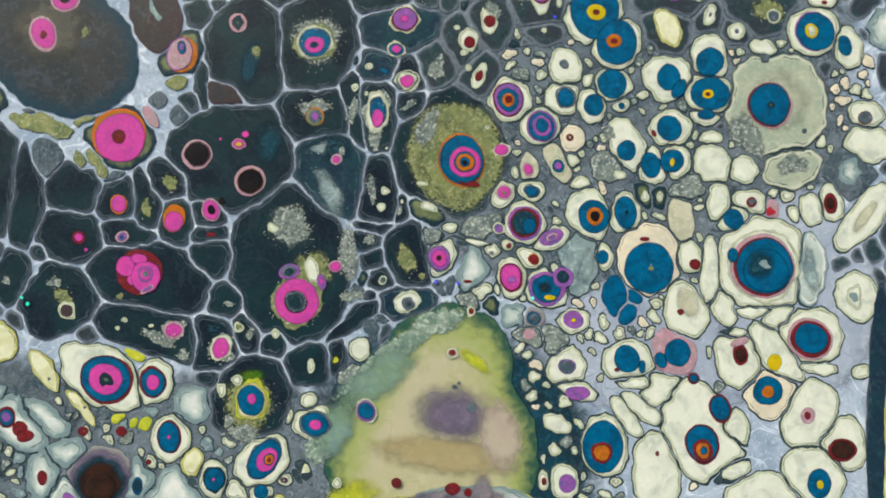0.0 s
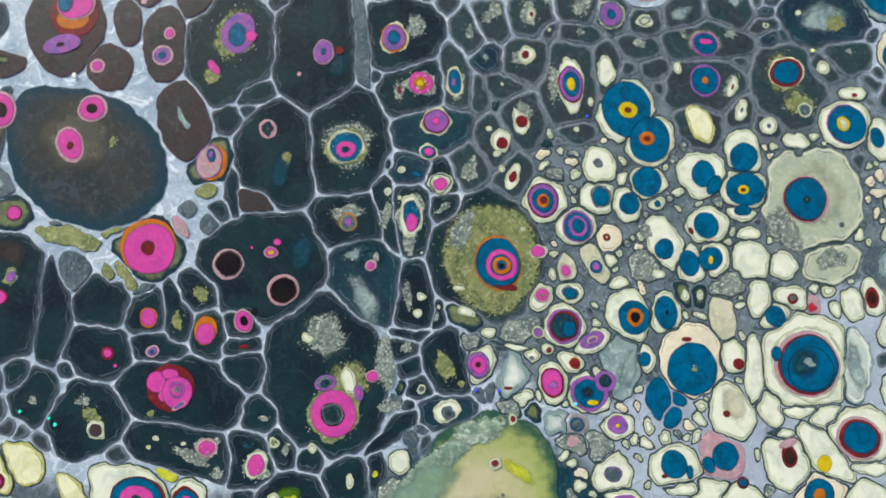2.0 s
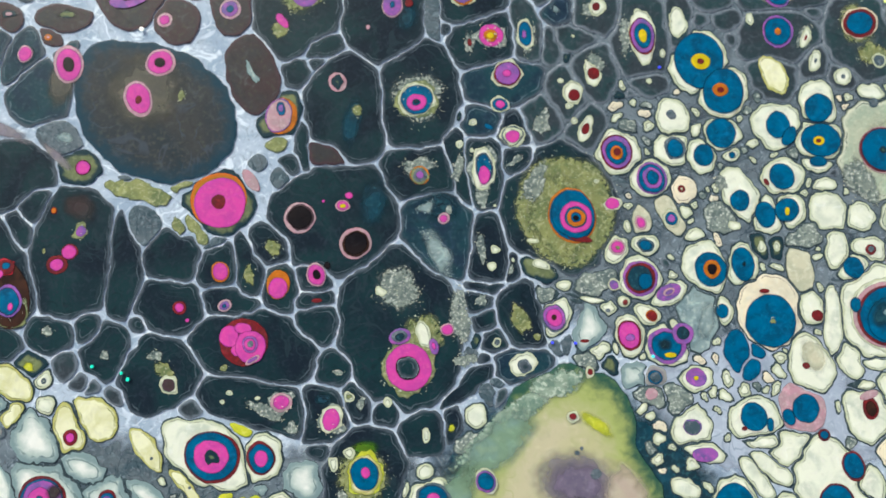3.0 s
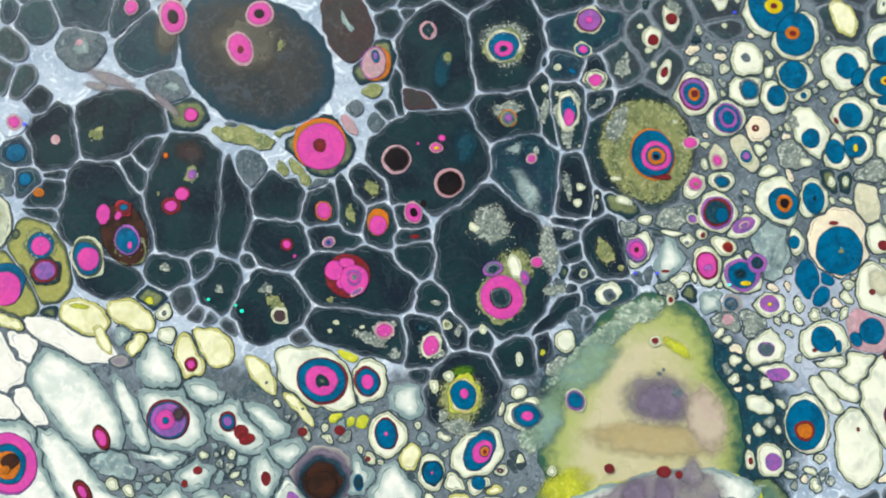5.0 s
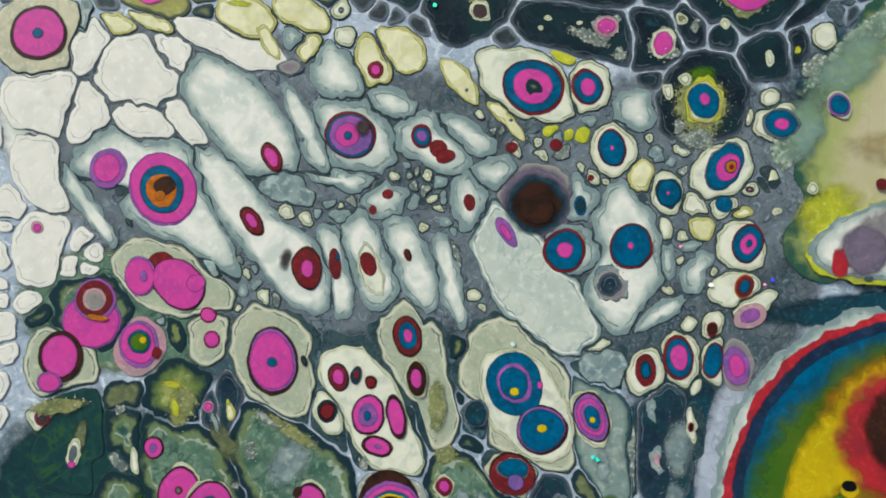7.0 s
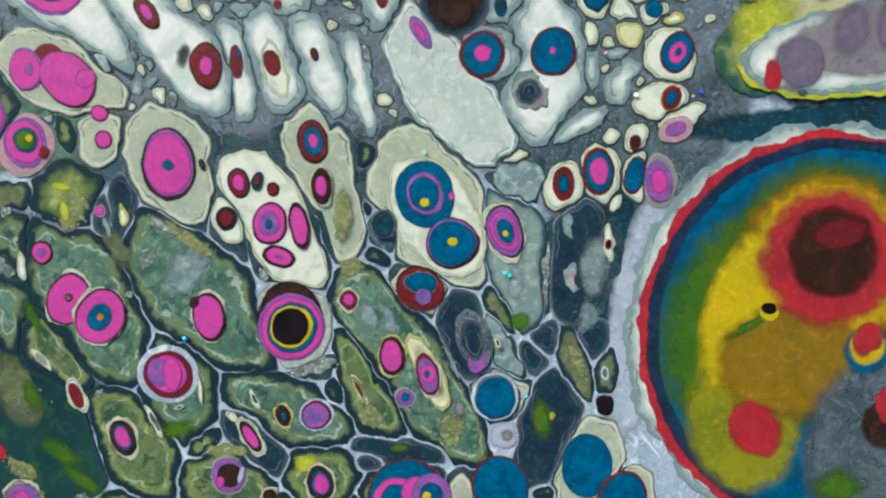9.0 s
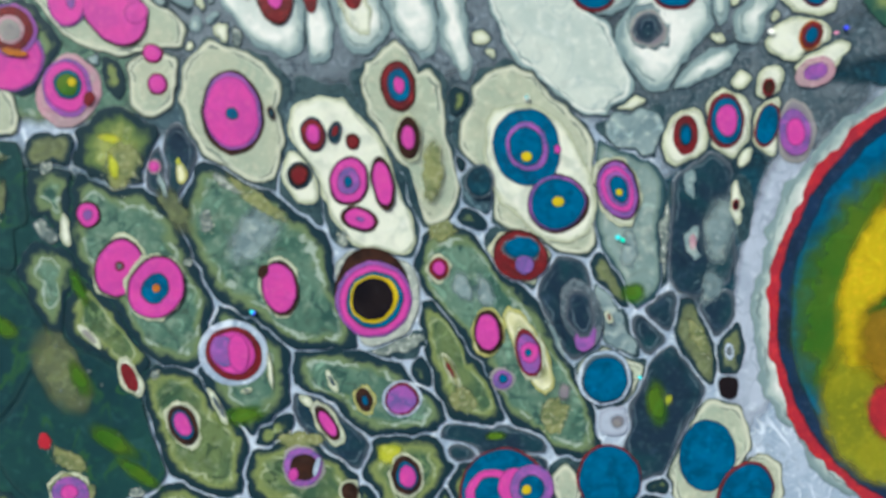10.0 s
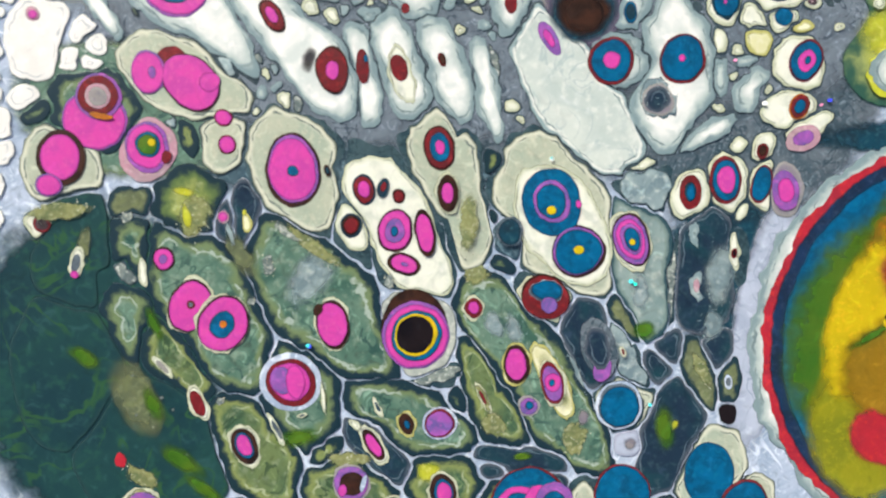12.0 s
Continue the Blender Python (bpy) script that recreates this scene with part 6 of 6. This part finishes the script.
cell("I0", -117.9, -29.9, 3.53, 3.55, -3)
cell("I", -97.6, -45.0, 8.39, 1.76, -67)
cell("I", -93.3, -35.0, 5.49, 3.35, -58)
cell("I", -91.1, -44.4, 7.06, 5.46, -43)
cell("I", -81.0, -45.4, 4.23, 3.7, -33)
lobe(-78.0, -48.1, 4.4, 2.64, -23)
cell("I", -73.9, -45.4, 4.41, 1.94, -33)
cell("I", -94.8, -64.9, 6.84, 2.11, -82)
cell("I", -89.7, -64.3, 7.72, 3.33, -72)
cell("I", -83.4, -64.4, 7.46, 2.98, -69)
cell("I", -77.6, -67.4, 6.57, 1.58, -79)
cell("A3", -64.9, -68.5, 13.12, 6.14, -55)
lobe(-69.3, -59.9, 4.39, 3.95, -3)
cell("I", -50.1, -63.4, 8.33, 4.92, -81)
lobe(-53.6, -71.6, 5.25, 4.04, -53)
cell("I", -59.9, -64.3, 4.92, 4.91, -3)
cell("I", -74.0, -55.7, 4.84, 2.64, -85)
cell("I", -92.7, -51.4, 6.16, 1.58, -18)
cell("I", -69.8, -52.0, 3.34, 2.47, -3)
cell("A", -102.8, -51.3, 5.29, 2.28, -33)
cell("A", -113.4, -63.2, 2.63, 2.63, -3)
cell("I", -87.1, -54.7, 3.52, 2.46, -23)
cell("I", -85.2, -40.2, 3.97, 2.21, -33)
cell("I", -57.3, -56.5, 2.28, 3.52, -13)
cell("I", -125.3, -51.2, 5.3, 1.58, -28)

# cells in the lavender film
cell("C", 40.0, -26.8, 5.21, 3.67, -76)
cell("C", 49.5, -35.8, 5.73, 3.87, -63)
cell("C", 56.0, -34.3, 6.52, 3.47, -51)
cell("C", 61.6, -45.3, 6.28, 4.73, 58)
cell("C", 42.3, -48.2, 9.77, 6.65, -59)
cell("C", 34.1, -55.1, 4.2, 6.83, 0)
cell("C", 46.9, -54.8, 3.83, 1.95, 29)
cell("C", 52.9, -60.0, 6.48, 4.67, 0)
cell("C", 62.1, -55.6, 5.63, 5.03, -45)
cell("C", 67.3, -50.3, 4.21, 4.52, 0)
cell("C", 62.1, -31.6, 5.47, 5.41, 0)
cell("C", 54.2, -18.7, 8.57, 8.72, 0)
cell("A3", 62.2, -19.5, 3.05, 6.31, -5)
cell("C", 32.3, -44.3, 4.47, 1.6, -30)
cell("C", 29.1, -45.6, 3.94, 1.31, -52)
cell("C", 62.6, -36.9, 4.03, 1.3, -3)
cell("C", 56.4, -28.0, 3.29, 1.99, 39)
cell("C", 48.8, -30.8, 2.44, 0.9, 5)
cell("C", 44.8, -19.7, 1.63, 5.88, 0)
cell("C", 47.2, -26.3, 2.45, 3.01, 10)
cell("C", 52.5, -26.6, 4.06, 1.41, 0)
cell("C", 70.9, -24.3, 3.48, 4.22, 10)
cell("C", 47.3, -47.8, 3.92, 3.43, -51)
cell("Z3", 55.0, -41.3, 4.84, 4.47, 0)
cell("C", 35.4, -40.8, 3.85, 3.16, 29)
cell("C", 40.5, -17.1, 2.65, 2.65, 0)


# ---- build the paint ----
GREEN = form("G", -88.4, -102.1, 52.23, 28.06, -2)
LAVENDER = form("U", 60, -48, 20, 30, 0)
DROPPED = {"L": "Z", "A": "A", "V": "V3"}


def droplets(c, z):
    """A scatter of tiny drops over a mottled patch, thinning out towards and past its rim."""
    r = random.Random(round(c["x"] * 37 + c["y"] * 101))
    verts, faces, depth = [], [], []
    for _ in range(int(min(200, 3 + 3.0 * c["rx"] * c["ry"]))):
        q, a = math.sqrt(r.random()) * 1.12, r.uniform(0, 6.283)
        u, v = q * c["rx"] * math.cos(a), q * c["ry"] * math.sin(a)
        x, y = u * c["cos"] - v * c["sin"], u * c["sin"] + v * c["cos"]
        size, turn = r.uniform(0.05, 0.19) * (1.25 - 0.5 * q), r.uniform(0, 6.283)
        first = len(verts)
        for k in range(7):
            w = turn + k * 6.283 / 7
            d = size * r.uniform(0.65, 1.25)
            verts.append(((x + 1.3 * d * math.cos(w)) * MM, (y + d * math.sin(w)) * MM, (z - 0.06) * MM))
        verts.append((x * MM, y * MM, (z + 0.05) * MM))
        faces += [(first + k, first + (k + 1) % 7, first + 7) for k in range(7)]
        depth += [0.12] * 7 + [1.0]
    me = bpy.data.meshes.new("droplets")
    me.from_pydata(verts, [], faces)
    me.attributes.new("depth", "FLOAT", "POINT").data.foreach_set("value", np.array(depth, dtype=np.float32))
    me.polygons.foreach_set("use_smooth", np.ones(len(faces), dtype=bool))
    return me


def build_pools():
    for i, c in enumerate(POOLS):
        name, label, _ = PAINTS[c["paint"]]
        material = material_of(c["paint"], 0.3)
        part("film", cushion(free_outline(c, 0.07), (c["x"], c["y"]), 0.008 + 0.003 * i, 0.004), material, painting, (c["x"], c["y"]), label)


PALE = ("C", "C2", "I", "I0", "Z3", "L", "A", "Z", "A3", "V3")
GROW = {"C": 0.3, "Z3": 0.3, "Z": 0.3, "C2": 0.5, "I": 0.6, "I0": 0.9, "L": 0.4, "A": 0.4, "K": 2.6, "K2": 2.6, "K3": 2.6, "N": 0.6,
        "G": 2.4, "G2": 2.4, "G3": 2.0, "V": 0.3, "A2": 1.5, "A3": 0.5, "V5": 1.5, "V2": 1.4, "V3": 0.7, "V4": 1.2, "S": 1.4, "S2": 1.4}


def build_cells():
    for c in CELLS:
        name, label, _ = PAINTS[c["paint"]]
        others = [o for o in CELLS if o is not c]
        big = c["mean"] > 12
        z = 0.06
        if c["paint"] in PALE and not big:
            # the slate film that each pale cell floats in
            green = reach(GREEN, c["x"], c["y"]) < 1
            under = "S4" if green else "S" if c["paint"] == "I0" else "S3"
            room = 2.4 if green else 0.2 if c["paint"] == "I0" else 0.5
            moat = shared_outline(c, others, room, 0.2 if green else 0.05)
            part("dark_outline", cushion(moat, (c["x"], c["y"]), 0.05, 0.04), material_of(under), painting, (c["x"], c["y"]), PAINTS[under][1])
            z = 0.09
        grow = 0.1 if big else GROW.get(c["paint"], 0.6)
        outline = shared_outline(c, others, grow, 0.40 if c["paint"] in PALE else 0.34 if c["paint"] == "K3" else 0.27 if c["paint"][0] == "K" else 0.24 if c["paint"][0] in "GV" else 0.14)
        c["ob"] = part(name, cushion(outline, (c["x"], c["y"]), z, 0.09), material_of(c["paint"]), painting, (c["x"], c["y"]), label)
        c["top"] = z + 0.10


def build_spots():
    done = []
    for c in SPOTS:
        home = min(CELLS, key=lambda o: reach(o, c["x"], c["y"]))
        z = home["top"]
        for o in done:
            if math.hypot(o["x"] - c["x"], o["y"] - c["y"]) < max(o["rx"], o["ry"]) + 0.6 * max(c["rx"], c["ry"]):
                z = max(z, o["top"])
        for k, (key, share) in enumerate(c["stack"]):
            ring = dict(c, rx=c["rx"] * share / 100, ry=c["ry"] * share / 100, mean=c["mean"] * share / 100, paint=key)
            shift = 0.0 if k == 0 else 0.03 * c["mean"]
            ring["x"], ring["y"] = c["x"] + shift * math.sin(c["x"] * 9 + k), c["y"] + shift * math.cos(c["y"] * 7 + k)
            name, label, _ = PAINTS[key]
            glaze = 0.0 if k else 0.32 if c["glaze"] else 0.75 if key in GLAZED and len(c["stack"]) == 1 and c["mean"] > 0.45 else 0.0
            height = 0.006 if glaze else 0.035
            me = cushion(free_outline(ring, 0.012 + ROUGH_EDGED.get(key, 0.0)), (ring["x"], ring["y"]), z + 0.004, height)
            if k == 0:
                part(name.replace("_cell", "_spot"), me, material_of(key, glaze), home["ob"], (ring["x"], ring["y"]), label)
            else:
                part("core" if k == len(c["stack"]) - 1 else "ring", me, material_of(key), home["ob"], (ring["x"], ring["y"]), label)
            z += 0.006 + height * 1.1
        if c["paint"] in DROPPED and c["mean"] > 0.5:
            part("speckle", droplets(c, z), material_of(DROPPED[c["paint"]]), home["ob"], (c["x"], c["y"]), "fine pale speckle of paint")
        c["top"] = z
        done.append(c)


def fill(paints, x0, y0, x1, y1, tries, seed):
    """Small bits of paint that crowd the gaps between the larger cells."""
    r = random.Random(seed)
    for _ in range(tries):
        x, y = r.uniform(x0, x1), r.uniform(y0, y1)
        size, long, turn = r.uniform(0.32, 0.95), r.uniform(1.0, 1.9), r.uniform(-90, 90)
        room = min((reach(o, x, y) - 1) * min(o["rx"], o["ry"]) for o in CELLS if abs(o["x"] - x) < 48 and abs(o["y"] - y) < 48)
        if room > size + 0.28:
            cell(r.choice(paints), x, y, size * long ** 0.5, size / long ** 0.5, turn)
            CELLS[-1]["bit"] = True


fill(("C", "C", "C", "Z3", "L"), 8, -62, 46, 26, 1100, 3)
fill(("C", "Z3"), 46, -10, 76, 26, 250, 6)
fill(("I", "C", "C", "L", "A"), -125, -72, -36, -42, 1500, 4)
fill(("S", "V2"), -20, -30, 10, 30, 300, 5)


NEAR = {"K": "K", "K2": "K2", "K3": "K3", "G": "G", "G2": "G2", "V2": "G", "V3": "G2", "V4": "V2", "I": "S", "C": "S", "C2": "S", "L": "S2",
        "A": "S2", "Z": "S2", "Z3": "S", "A2": "K2", "A3": "S", "I0": "I0", "V5": "G", "S": "S2", "E": "S2"}
OPEN = [form("W", -24.2, -73.8, 26.84, 4.84, 4), form("W", -50.3, -110.0, 9.0, 16.6, 6), form("W", -44.3, -98.7, 3.5, 18.0, -10), form("W", -62, 27, 12, 27, 10), form("W", -70, 6, 22, 9, 0), form("W", -97, 17, 26, 10, -25), form("W", -29, -100, 6, 22, -8), form("W", -36, -108, 12, 16, 0), LAVENDER]


def fill_gaps(x0, y0, x1, y1, tries, seed):
    """Cells of the neighbours' colour where a wide gap is left; the broad bands of the web stay open."""
    r = random.Random(seed)
    for _ in range(tries):
        x, y = r.uniform(x0, x1), r.uniform(y0, y1)
        if any(reach(o, x, y) < 1 for o in OPEN):
            continue
        near = [(((reach(o, x, y) - 1) * min(o["rx"], o["ry"])), o) for o in CELLS if abs(o["x"] - x) < 48 and abs(o["y"] - y) < 48]
        room, o = min(near, key=lambda n: n[0])
        if room > 0.85 and o["paint"] in NEAR:
            size = min(room * 0.8, 3.0)
            key = NEAR[o["paint"]]
            if key[0] == "S" and y < -34 and x < 40:
                continue
            cell("K3" if key[0] == "S" else key, x, y, size, size * r.uniform(0.7, 1.0), r.uniform(-90, 90))


fill_gaps(-150, -135, 80, 54, 3500, 8)


def fleck(x, y, size, colour):
    """A glitter flake that lies tilted on the paint; its glint is painted as a fixed colour."""
    me = bpy.data.meshes.new("fleck")
    ring = [(size * math.cos(k * 1.047 + x), size * math.sin(k * 1.047 + x)) for k in range(6)]
    verts = [(u * MM, v * MM, (0.50 + 0.12 * u) * MM) for u, v in ring] + [(u * MM, v * MM, (0.30 + 0.12 * u) * MM) for u, v in ring]
    me.from_pydata(verts, [], [tuple(range(6)), tuple(range(11, 5, -1))] + [(k, k + 6, (k + 1) % 6 + 6, (k + 1) % 6) for k in range(6)])
    m = bpy.data.materials.new("glitter_glint")
    m.use_nodes = True
    b = m.node_tree.nodes["Principled BSDF"]
    # the sparkle's hue is put into a plain base colour, not reflected
    b.inputs["Base Color"].default_value, b.inputs["Roughness"].default_value = (*colour, 1), 0.35
    part("glitter_fleck", me, m, painting, (x, y), "tiny glitter flake with its coloured glint painted on")


# the last value is the painted colour of each flake's glint
fleck(-77.6, -25.4, 0.36, (0.05, 0.9, 0.6))
fleck(-76.3, 36.9, 0.44, (0.95, 0.93, 0.85))
fleck(-117.4, 11.2, 0.36, (0.06, 0.08, 0.95))
fleck(-83.7, -23.0, 0.32, (0.05, 0.9, 0.6))
fleck(-78.7, -24.3, 0.28, (0.05, 0.9, 0.6))
fleck(-57.2, -95.6, 0.28, (0.05, 0.9, 0.6))
fleck(-30.3, -70.9, 0.20, (0.9, 0.3, 0.5))
fleck(-42.6, -64.4, 0.24, (0.9, 0.3, 0.5))
fleck(-104.0, -103.0, 0.28, (0.1, 0.85, 0.9))
fleck(-57.8, -95.2, 0.32, (0.1, 0.85, 0.9))
fleck(-55.3, -113.1, 0.24, (0.1, 0.85, 0.9))
fleck(-103.8, -103.1, 0.32, (0.06, 0.08, 0.95))
fleck(-68.8, -77.5, 0.28, (0.1, 0.85, 0.9))
fleck(-4.7, -21.6, 0.28, (0.06, 0.08, 0.95))
fleck(-0.7, -21.8, 0.28, (0.06, 0.08, 0.95))
fleck(17.2, 27.0, 0.28, (0.06, 0.08, 0.95))
fleck(-29.1, -70.3, 0.28, (0.06, 0.08, 0.95))
fleck(12.6, -24.5, 0.28, (0.1, 0.85, 0.9))
fleck(-68.8, -77.6, 0.36, (0.95, 0.93, 0.85))
fleck(-38.4, -70.5, 0.36, (0.95, 0.93, 0.85))
fleck(59.8, 38.4, 0.36, (0.85, 0.9, 0.3))

build_pools()
build_cells()
build_spots()
